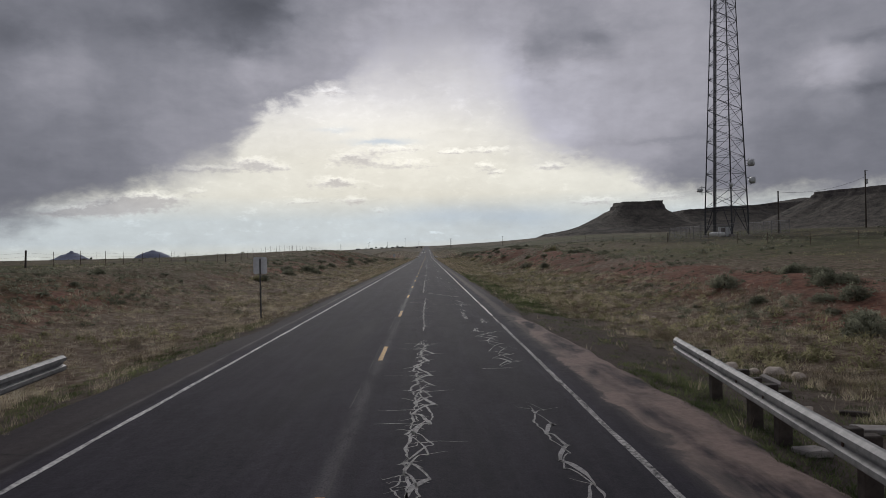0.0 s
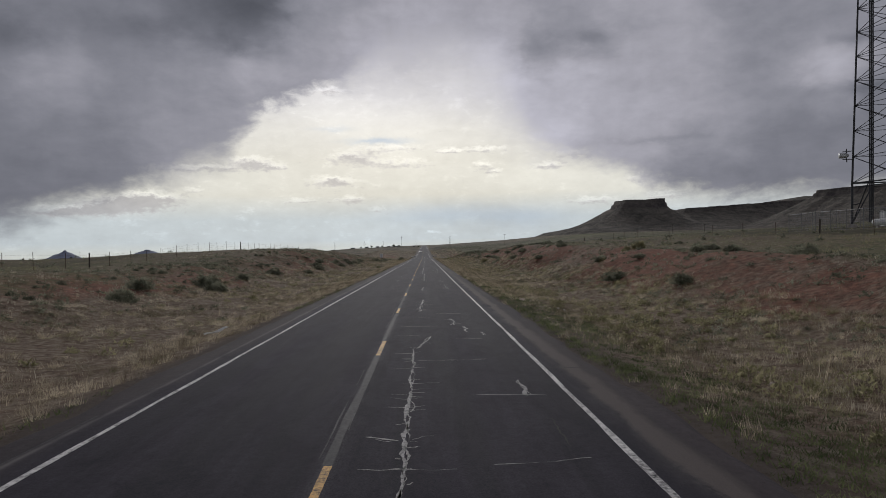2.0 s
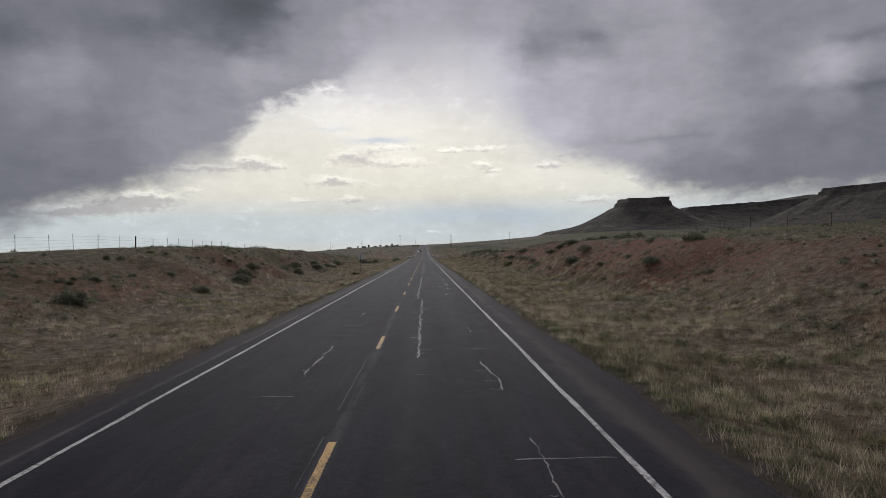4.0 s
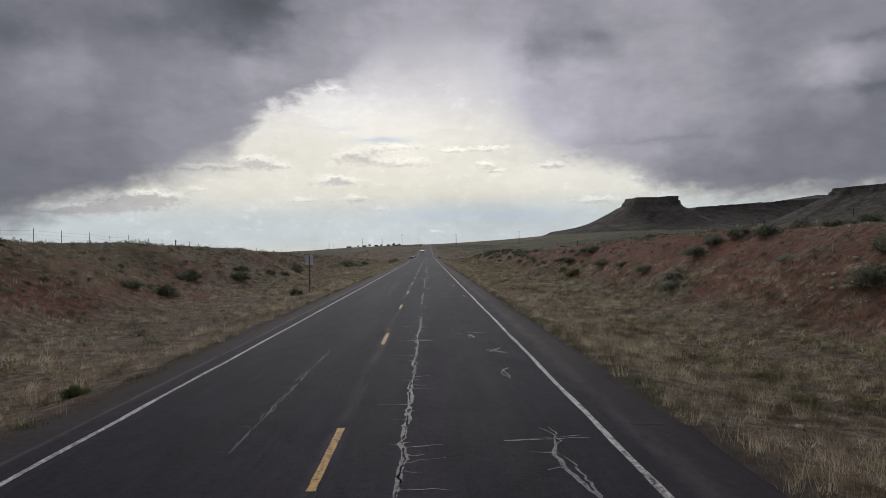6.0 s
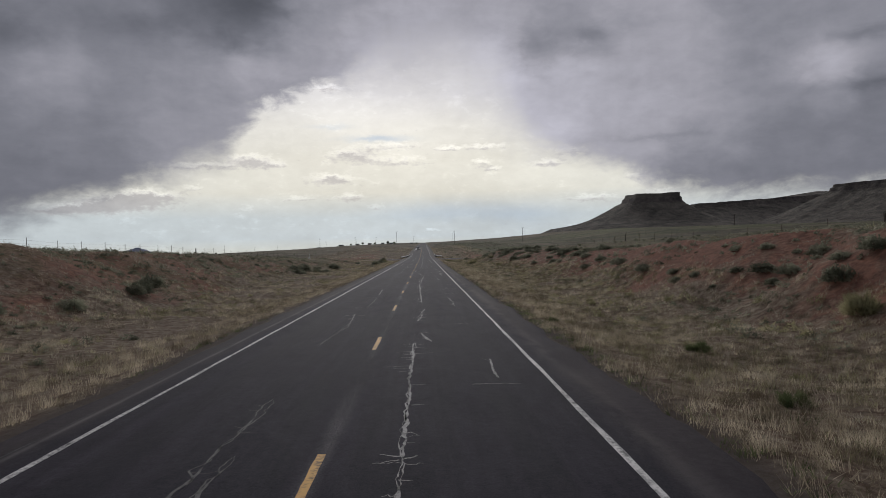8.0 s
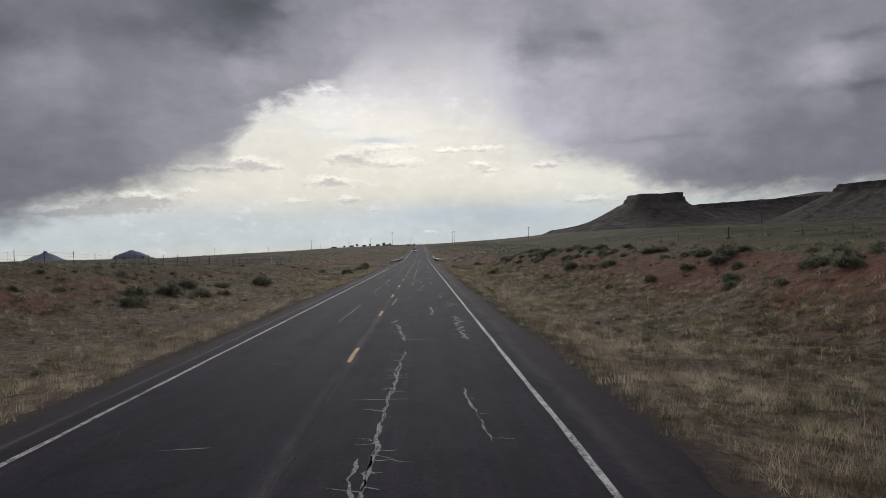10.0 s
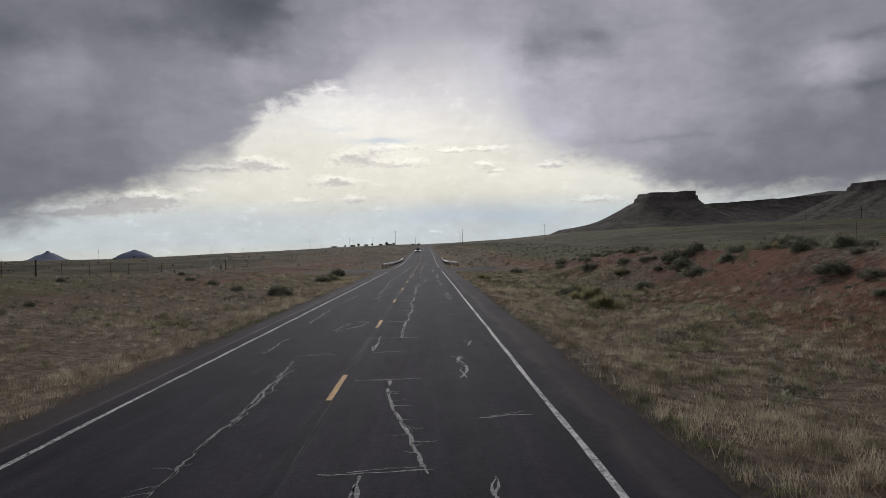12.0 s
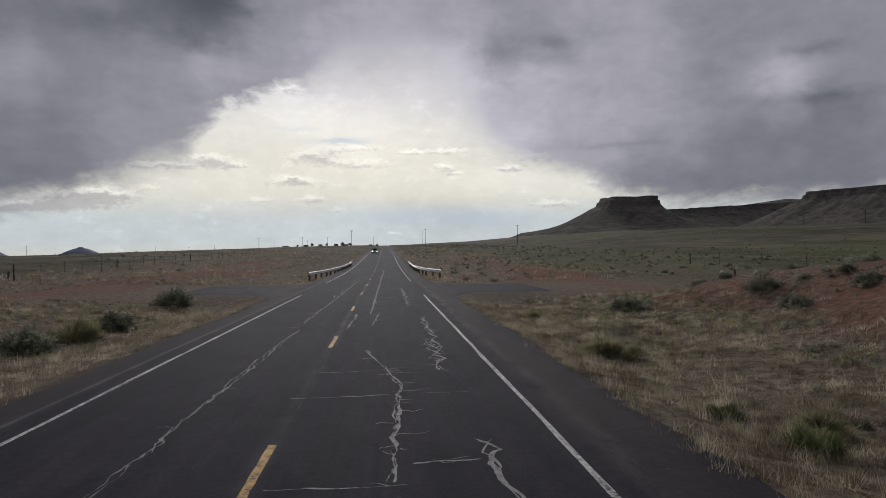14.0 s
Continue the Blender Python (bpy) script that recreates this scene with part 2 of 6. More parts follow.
sun = new("sun", bpy.data.lights.new("sun", "SUN"))
sun.data.energy, sun.data.angle, sun.data.color = 1.35, radians(20), (1.0, 0.96, 0.90)
sun.matrix_world = look((0, 0, 50), (-math.sin(radians(SUN_AZ)) * 50, -math.cos(radians(SUN_AZ)) * 50, 50 - math.tan(radians(SUN_EL)) * 50))
scene.view_settings.exposure = 0.0


# ---- materials ----
def material(name, build, rough=0.9, metal=0.0):
    """A node material; build(helpers, bsdf, tree) wires its colour and relief."""
    m = bpy.data.materials.new(name)
    m.use_nodes = True
    t = m.node_tree
    bsdf = t.nodes["Principled BSDF"]
    bsdf.inputs["Roughness"].default_value, bsdf.inputs["Metallic"].default_value = rough, metal
    bsdf.inputs["Specular IOR Level"].default_value = 0.3
    build(wire(t), bsdf, t)
    return m


def relief(w, bsdf, height, strength, distance):
    put, add = w[0], w[1]
    bump = add("ShaderNodeBump")
    bump.inputs["Strength"].default_value, bump.inputs["Distance"].default_value = strength, distance
    put(bump.inputs["Height"], height)
    put(bsdf.inputs["Normal"], bump.outputs[0])


def speckled(name, dark, light, scale, rough=0.9, metal=0.0, bump=0.3, distance=0.01, coarse=None):
    """A surface that varies between two colours at a coarse and a fine scale."""
    def build(w, bsdf, t):
        put, add, calc, ramp, mix, fractal, stretch = w
        place = add("ShaderNodeTexCoord").outputs["Object"]
        a = fractal(place, scale, 6, 0.65)
        b = fractal(place, coarse or scale / 9, 4, 0.6, 0.5)
        c = calc("MULTIPLY_ADD", calc("SUBTRACT", a, 0.5), 1.6, calc("MULTIPLY_ADD", calc("SUBTRACT", b, 0.5), 1.6, 0.5), clamp=True)
        put(bsdf.inputs["Base Color"], mix(c, dark, light))
        relief(w, bsdf, a, bump, distance)
    return material(name, build, rough, metal)


def plain(name, colour, rough=0.6, metal=0.0):
    return speckled(name, tuple(c * 0.82 for c in colour), tuple(min(c * 1.15, 0.95) for c in colour), 14, rough, metal, 0.08, 0.004)


def leaf_material(name, low, high, rough=0.8):
    """Blades and leaves, each plant a little different."""
    def build(w, bsdf, t):
        put, add, calc, ramp, mix, fractal, stretch = w
        geo = add("ShaderNodeNewGeometry")
        patch = fractal(geo.outputs["Position"], 0.22, 3, 0.6)
        clump = fractal(geo.outputs["Position"], 1.7, 2, 0.5)
        f = calc("MULTIPLY_ADD", calc("SUBTRACT", clump, 0.5), 3.4, calc("MULTIPLY_ADD", calc("SUBTRACT", patch, 0.5), 1.6, 0.26))
        f = calc("MULTIPLY_ADD", geo.outputs["Random Per Island"], 0.30, f, clamp=True)
        colour = mix(f, low, high)
        put(bsdf.inputs["Base Color"], colour)
        bsdf.inputs["Specular IOR Level"].default_value = 0.1
        # thin blades let light through
        lit = add("ShaderNodeBsdfTranslucent")
        put(lit.inputs["Color"], colour)
        both = add("ShaderNodeMixShader")
        both.inputs[0].default_value = 0.52
        put(both.inputs[1], bsdf.outputs[0])
        put(both.inputs[2], lit.outputs[0])
        put(t.nodes["Material Output"].inputs["Surface"], both.outputs[0])
    return material(name, build, rough)


def ground_build(w, bsdf, t):
    put, add, calc, ramp, mix, fractal, stretch = w
    place = add("ShaderNodeTexCoord").outputs["Object"]
    cover = add("ShaderNodeAttribute")
    cover.attribute_name = "cover"
    rgb = add("ShaderNodeSeparateColor")
    put(rgb.inputs[0], cover.outputs["Color"])
    red, green, gravel = rgb.outputs[0], rgb.outputs[1], rgb.outputs[2]
    bsdf.inputs["Specular IOR Level"].default_value = 0.04
    grain = calc("MULTIPLY_ADD", calc("SUBTRACT", fractal(place, 8.0, 8, 0.72), 0.5), 2.2, 0.5, clamp=True)
    tuft = calc("MULTIPLY_ADD", calc("SUBTRACT", fractal(place, 2.9, 6, 0.68, 0.3), 0.52), 4.5, 0.5, clamp=True)
    clod = fractal(place, 1.1, 7, 0.65, 0.4)
    broad = fractal(place, 0.09, 5, 0.6, 0.6)
    long_ = fractal(stretch(place, 0.006, 0.0022, 0.01), 1.0, 6, 0.62, 0.5)
    blotch = fractal(stretch(place, 0.05, 0.03, 0.05), 1.0, 9, 0.72, 0.4)
    straw = mix(grain, (0.12, 0.096, 0.070), (0.41, 0.345, 0.26))
    straw = mix(tuft, mix(grain, (0.060, 0.043, 0.032), (0.200, 0.138, 0.098)), straw)
    spotted = calc("MULTIPLY_ADD", calc("SUBTRACT", blotch, 0.5), 3.4, calc("MULTIPLY_ADD", calc("SUBTRACT", long_, 0.5), 1.6, 0.45), clamp=True)
    far = mix(spotted, (0.060, 0.055, 0.038), (0.215, 0.182, 0.128))
    away = add("ShaderNodeSeparateXYZ")
    put(away.inputs[0], place)
    away_y = calc("MULTIPLY", calc("SUBTRACT", away.outputs[1], 420.0), 0.006, clamp=True)
    away_x = calc("MULTIPLY", calc("SUBTRACT", calc("ABSOLUTE", away.outputs[0]), 27.0), 0.06, clamp=True)
    straw = mix(calc("MAXIMUM", away_y, away_x), straw, far)
    earth = mix(tuft, (0.085, 0.040, 0.029), (0.262, 0.122, 0.080))
    earth = mix(calc("MULTIPLY", grain, 0.55), earth, (0.32, 0.190, 0.142))
    herb = mix(calc("MULTIPLY_ADD", tuft, 0.35, calc("MULTIPLY_ADD", spotted, 0.40, calc("MULTIPLY", grain, 0.25))), (0.036, 0.046, 0.022), (0.190, 0.190, 0.100))
    k = calc("ADD", red, calc("MULTIPLY", calc("SUBTRACT", calc("MULTIPLY_ADD", clod, 0.5, calc("MULTIPLY", broad, 0.5)), 0.5), 2.2))
    base = mix(calc("MULTIPLY", calc("SUBTRACT", k, 0.35), 3.0, clamp=True), straw, earth)
    g = calc("ADD", green, calc("MULTIPLY", calc("SUBTRACT", calc("MULTIPLY_ADD", clod, 0.6, calc("MULTIPLY", long_, 0.4)), 0.5), 2.4))
    base = mix(calc("MULTIPLY", calc("SUBTRACT", g, 0.22), 2.2, clamp=True), base, herb)
    stone = mix(grain, (0.040, 0.034, 0.031), (0.135, 0.112, 0.096))
    base = mix(calc("MULTIPLY", gravel, calc("MULTIPLY_ADD", grain, 0.9, 0.45), clamp=True), base, stone)
    put(bsdf.inputs["Base Color"], base)
    relief(w, bsdf, calc("MULTIPLY_ADD", clod, 1.0, calc("MULTIPLY", grain, 0.5)), 0.75, 0.10)


def asphalt_build(w, bsdf, t):
    put, add, calc, ramp, mix, fractal, stretch = w
    place = add("ShaderNodeTexCoord").outputs["Object"]
    xyz = add("ShaderNodeSeparateXYZ")
    put(xyz.inputs[0], place)
    bsdf.inputs["Specular IOR Level"].default_value = 0.05

    def swing(value, middle, gain, base):
        return calc("MULTIPLY_ADD", calc("SUBTRACT", value, middle), gain, base, clamp=True)

    grit = fractal(place, 34.0, 5, 0.75)
    chips = fractal(place, 7.0, 7, 0.75)
    mottle = fractal(stretch(place, 1.5, 0.5, 1), 1.0, 7, 0.66, 0.6)
    worn = fractal(stretch(place, 1.3, 0.05, 1), 1.0, 6, 0.62, 0.5)
    broad = fractal(stretch(place, 0.35, 0.05, 1), 1.0, 5, 0.62, 0.4)
    base = mix(swing(grit, 0.5, 1.7, swing(chips, 0.5, 0.9, 0.5)), (0.0135, 0.0128, 0.0172), (0.054, 0.0508, 0.064))
    # bands polished or dusted by wheels, blotches of binder, broad changes along the road
    base = mix(swing(worn, 0.50, 3.2, 0.30), mix(1.0, base, (0.72, 0.71, 0.74), "MULTIPLY"), mix(1.0, base, (1.42, 1.36, 1.36), "MULTIPLY"))
    base = mix(swing(mottle, 0.47, 4.5, 0.5), mix(1.0, base, (0.72, 0.71, 0.75), "MULTIPLY"), base)
    base = mix(swing(broad, 0.52, 3.0, 0.3), base, mix(1.0, base, (1.30, 1.26, 1.22), "MULTIPLY"))
    # the speckled remnant of an older centre line
    ghost = calc("DIVIDE", calc("SUBTRACT", xyz.outputs[0], calc("MULTIPLY_ADD", broad, 0.16, -1.17)), 0.12)
    ghost = calc("EXPONENT", calc("MULTIPLY", calc("MULTIPLY", ghost, ghost), -1.0))
    ghost = calc("MULTIPLY", ghost, calc("MULTIPLY", swing(grit, 0.44, 4.0, 0.5), swing(mottle, 0.42, 3.0, 0.62)))
    base = mix(calc("MULTIPLY", ghost, swing(worn, 0.52, 4.0, 0.30)), base, (0.155, 0.145, 0.146))
    # a paler joint in the paving beside the west edge line
    joint = calc("DIVIDE", calc("SUBTRACT", xyz.outputs[0], calc("MULTIPLY_ADD", broad, 0.2, -5.16)), 0.05)
    joint = calc("MULTIPLY", calc("EXPONENT", calc("MULTIPLY", calc("MULTIPLY", joint, joint), -1.0)), swing(mottle, 0.42, 3.0, 0.5))
    base = mix(calc("MULTIPLY", joint, 0.85), base, (0.150, 0.142, 0.142))
    # a scuffed streak outside the east edge line
    scuff = calc("DIVIDE", calc("SUBTRACT", xyz.outputs[0], calc("MULTIPLY_ADD", broad, 0.9, 2.62)), 0.15)
    scuff = calc("MULTIPLY", calc("EXPONENT", calc("MULTIPLY", calc("MULTIPLY", scuff, scuff), -1.0)), swing(mottle, 0.44, 4.0, 0.5))
    base = mix(calc("MULTIPLY", scuff, 0.25), base, (0.165, 0.152, 0.148))
    # ravelled, sandy paving outside the edge lines
    off = calc("SUBTRACT", calc("ABSOLUTE", calc("ADD", xyz.outputs[0], 1.02)), 3.78)
    off = calc("MULTIPLY", calc("ADD", off, calc("MULTIPLY", calc("SUBTRACT", mottle, 0.5), 0.9)), 2.6, clamp=True)
    off = calc("MULTIPLY", off, calc("MULTIPLY", calc("SUBTRACT", 6.4, calc("ABSOLUTE", calc("ADD", xyz.outputs[0], 1.02))), 1.5, clamp=True))
    sand = mix(swing(chips, 0.5, 1.2, 0.45), (0.050, 0.041, 0.036), (0.150, 0.121, 0.106))
    base = mix(calc("MULTIPLY", off, calc("MULTIPLY", swing(broad, 0.5, 2.6, 0.72), 0.42)), base, sand)
    # a smooth sandy strip left bare between the edge line and the ravelled margin
    reach = calc("MULTIPLY", calc("SUBTRACT", 118.0, xyz.outputs[1]), 0.03, clamp=True)
    edge = calc("ADD", xyz.outputs[0], calc("MULTIPLY_ADD", calc("SUBTRACT", chips, 0.5), 0.16, calc("MULTIPLY", calc("SUBTRACT", mottle, 0.5), 0.5)))
    band = calc("MULTIPLY", calc("MULTIPLY", calc("SUBTRACT", edge, 2.95), 9.0, clamp=True), calc("MULTIPLY", calc("SUBTRACT", 3.40, edge), 7.0, clamp=True))
    base = mix(calc("MULTIPLY", calc("MULTIPLY", band, 0.85), reach), base, mix(grit, (0.070, 0.060, 0.056), (0.150, 0.128, 0.118)))
    # the top course has broken away beside the first rail and bares a pinkish one
    bare = calc("MULTIPLY", calc("SUBTRACT", 30.0, xyz.outputs[1]), 0.25, clamp=True)
    bare = calc("MULTIPLY", bare, calc("MULTIPLY", calc("SUBTRACT", calc("ADD", xyz.outputs[0], calc("MULTIPLY_ADD", mottle, 1.3, calc("MULTIPLY", broad, 0.7))), 4.05), 9.0, clamp=True))
    flake = swing(fractal(stretch(place, 1.2, 0.35, 1), 1.0, 4, 0.6, 0.3), 0.5, 5.0, 0.72)
    base = mix(calc("MULTIPLY", bare, flake), base, mix(swing(chips, 0.5, 1.6, 0.5), (0.16, 0.115, 0.098), (0.33, 0.255, 0.225)))
    put(bsdf.inputs["Base Color"], base)
    put(bsdf.inputs["Roughness"], calc("MULTIPLY_ADD", worn, 0.2, 0.76))
    relief(w, bsdf, calc("MULTIPLY_ADD", chips, 1.2, calc("MULTIPLY", grit, 0.8)), 0.5, 0.016)


def paint_build(colour, gone):
    def build(w, bsdf, t):
        put, add, calc, ramp, mix, fractal, stretch = w
        place = add("ShaderNodeNewGeometry").outputs["Position"]
        grit = fractal(place, 15.0, 6, 0.75)
        flake = fractal(stretch(place, 9, 4, 1), 1.0, 4, 0.65, 0.4)
        wear = fractal(stretch(place, 3, 0.5, 1), 1.0, 5, 0.7)
        f = calc("MULTIPLY_ADD", calc("SUBTRACT", grit, 0.5), 3.2, calc("MULTIPLY_ADD", calc("SUBTRACT", wear, 0.5), 2.0, gone))
        f = calc("MULTIPLY_ADD", calc("SUBTRACT", flake, 0.5), 1.9, f, clamp=True)
        put(bsdf.inputs["Base Color"], mix(f, colour, (0.026, 0.025, 0.028)))
        bsdf.inputs["Specular IOR Level"].default_value = 0.12
        relief(w, bsdf, grit, 0.3, 0.004)
    return build


def mesa_build(w, bsdf, t):
    put, add, calc, ramp, mix, fractal, stretch = w
    geo = add("ShaderNodeNewGeometry")
    place = geo.outputs["Position"]
    nz = add("ShaderNodeSeparateXYZ")
    put(nz.inputs[0], geo.outputs["Normal"])
    bsdf.inputs["Specular IOR Level"].default_value = 0.05
    rock = fractal(stretch(place, 0.05, 0.05, 0.025), 1.0, 8, 0.7)
    scrub = calc("MULTIPLY_ADD", calc("SUBTRACT", fractal(place, 0.022, 9, 0.75, 0.4), 0.5), 2.8, 0.45, clamp=True)
    steep = calc("MULTIPLY", calc("SUBTRACT", 0.80, nz.outputs[2]), 5.0, clamp=True)
    # scrub slope tones, raised a little to stand in for distance haze
    slope = mix(scrub, (0.055, 0.054, 0.048), (0.220, 0.195, 0.166))
    cliff = mix(calc("MULTIPLY_ADD", calc("SUBTRACT", rock, 0.5), 2.2, 0.5, clamp=True), (0.030, 0.030, 0.034), (0.175, 0.150, 0.138))
    put(bsdf.inputs["Base Color"], mix(steep, slope, cliff))
    relief(w, bsdf, calc("ADD", rock, scrub), 0.8, 6.0)


GROUND = material("desert_ground", ground_build, 0.95)
ASPHALT = material("worn_asphalt", asphalt_build, 0.85)
WHITE_PAINT = material("worn_white_paint", paint_build((0.66, 0.64, 0.62), 0.36), 0.7)
FADED_PAINT = material("faded_white_paint", paint_build((0.50, 0.475, 0.46), 0.62), 0.75)
YELLOW_PAINT = material("worn_yellow_paint", paint_build((0.60, 0.33, 0.07), 0.22), 0.7)
WORN_SEAM = material("worn_paving_seam", paint_build((0.075, 0.071, 0.074), 0.45), 0.8)
SCOURED = material("scoured_marking", paint_build((0.050, 0.047, 0.050), 0.50), 0.8)
SEAL_FAINT = material("faint_crack_filler", paint_build((0.085, 0.081, 0.083), 0.36), 0.7)
SEAL = material("pale_crack_filler", paint_build((0.25, 0.238, 0.24), 0.26), 0.7)
TAR = speckled("dark_crack", (0.012, 0.012, 0.012), (0.03, 0.028, 0.027), 20)
MESA = material("mesa_rock_and_scrub", mesa_build, 0.95)
# butte rock, with the pale blue of distance haze mixed into its colour
BUTTE = speckled("butte_rock_haze_tint", (0.15, 0.17, 0.24), (0.21, 0.235, 0.31), 0.02, bump=0.1)
STRAW = leaf_material("dry_straw_grass", (0.115, 0.092, 0.058), (0.72, 0.62, 0.455))
PALE = leaf_material("grey_straw_grass", (0.105, 0.092, 0.062), (0.62, 0.555, 0.43))
GREEN = leaf_material("green_verge_weeds", (0.062, 0.082, 0.036), (0.21, 0.235, 0.11))
SAGE = leaf_material("grey_green_sagebrush", (0.115, 0.122, 0.085), (0.36, 0.362, 0.265))
OLIVE = leaf_material("olive_rabbitbrush", (0.175, 0.168, 0.090), (0.46, 0.425, 0.25))
TWIG = speckled("grey_brown_twig", (0.06, 0.045, 0.035), (0.14, 0.11, 0.085), 20)
GALVANISED = speckled("weathered_galvanised_steel", (0.13, 0.13, 0.13), (0.34, 0.33, 0.32), 6, 0.65, 0.3, 0.15, 0.004)
# galvanised steel for the far rails, sky reflection put into a paler colour
SKYLIT_RAIL = speckled("skylit_galvanised_steel", (0.55, 0.55, 0.55), (0.78, 0.78, 0.77), 5, 0.5, 0.5, 0.1, 0.004)
OLD_WOOD = speckled("weathered_timber", (0.034, 0.028, 0.025), (0.105, 0.085, 0.07), 8, 0.9, 0, 0.5, 0.01)
DARK_STEEL = speckled("dark_painted_steel", (0.035, 0.036, 0.040), (0.085, 0.085, 0.090), 3, 0.6, 0.3, 0.1, 0.004)
LIGHT_METAL = plain("pale_grey_metal", (0.55, 0.56, 0.56), 0.5, 0.1)
SIGN_BACK = plain("bare_aluminium_sign", (0.66, 0.66, 0.67), 0.5, 0.1)
RUSTY_STEEL = speckled("rusty_post_steel", (0.06, 0.035, 0.028), (0.14, 0.085, 0.065), 12, 0.8, 0.4)
POST_STEEL = speckled("dull_galvanised_post", (0.10, 0.10, 0.10), (0.24, 0.235, 0.23), 9, 0.7, 0.3)
WHITE_PIPE = plain("white_painted_pipe", (0.72, 0.72, 0.70), 0.55)
ROCK = speckled("pale_field_stone", (0.40, 0.33, 0.265), (0.68, 0.60, 0.51), 5, 0.95, 0, 0.6, 0.02)
CONCRETE = speckled("broken_grey_concrete", (0.20, 0.18, 0.165), (0.40, 0.37, 0.34), 4, 0.95, 0, 0.5, 0.01)
HOUSE_WALL = plain("drab_house_wall", (0.16, 0.14, 0.13), 0.9)
ROOF = plain("dark_shingle_roof", (0.09, 0.085, 0.085), 0.9)
DARK_LEAF = leaf_material("dark_tree_leaf", (0.020, 0.028, 0.012), (0.07, 0.08, 0.035))


# ---- shape of the land ----
def lattice(ix, iy, seed):
    h = np.sin(ix * 127.1 + iy * 311.7 + seed * 74.7) * 43758.5453
    return h - np.floor(h)


def bumps(x, y, size, seed=0):
    """Smooth value noise from -1 to 1 with cells of that size in metres."""
    u, v = np.asarray(x) / size, np.asarray(y) / size
    iu, iv = np.floor(u), np.floor(v)
    fu, fv = u - iu, v - iv
    fu, fv = fu * fu * (3 - 2 * fu), fv * fv * (3 - 2 * fv)
    low = lattice(iu, iv, seed) * (1 - fu) + lattice(iu + 1, iv, seed) * fu
    high = lattice(iu, iv + 1, seed) * (1 - fu) + lattice(iu + 1, iv + 1, seed) * fu
    return 2 * (low * (1 - fv) + high * fv) - 1


def ease(low, high, v):
    k = np.clip((np.asarray(v, float) - low) / (high - low), 0, 1)
    return k * k * (3 - 2 * k)


LEFT_LINE, CENTRE_LINE, RIGHT_LINE = -4.585, -1.095, 2.555
# grade of the road far ahead
GRADE_Y, GRADE_Z = (0, 440, 480, 520, 570, 700, 1000, 1500, 2500, 5000), (0, 0, 0.5, 1.4, 2.4, 4.4, 8.6, 15.0, 26.5, 52)
# heights of the cut banks along the road
LEFT_Y = (-300, 0, 60, 100, 120, 130, 142, 155, 172, 208, 230, 250, 277, 310, 345, 380, 394, 414, 430, 480, 700, 1000)
LEFT_H = (1.8, 1.8, 1.7, 1.6, 1.6, 1.8, 2.35, 3.05, 3.5, 3.5, 3.3, 2.9, 2.5, 1.9, 1.2, 0.6, 0.2, 0.2, 0.3, 0.5, 0.6, 0.6)
RIGHT_Y = (-300, 0, 31, 65, 72, 100, 128, 187, 211, 240, 270, 300, 332, 345, 362, 379, 388, 396, 414, 430, 480, 700, 1000)
RIGHT_H = (0.9, 0.9, 0.95, 1.4, 1.7, 2.2, 2.8, 3.5, 3.4, 2.8, 2.1, 1.9, 2.5, 2.2, 2.2, 1.8, 1.0, 0.1, 0.0, 0.3, 0.5, 0.8, 1.0)
# slope of the far plain by azimuth in degrees
FAR_AZ = (-180, -60, -15, -9, -6, 0, 6, 10, 15, 33, 60, 120, 180)
FAR_E = (0.0, 0.0, 0.0, 0.0040, 0.0073, 0.0096, 0.0150, 0.0205, 0.0240, 0.0235, 0.0235, 0.02, 0.0)
JUNCTION = (394.0, 412.0)


def grade(y):
    y = np.asarray(y, float)
    return (np.interp(y - 12, GRADE_Y, GRADE_Z) + np.interp(y, GRADE_Y, GRADE_Z) + np.interp(y + 12, GRADE_Y, GRADE_Z)) / 3


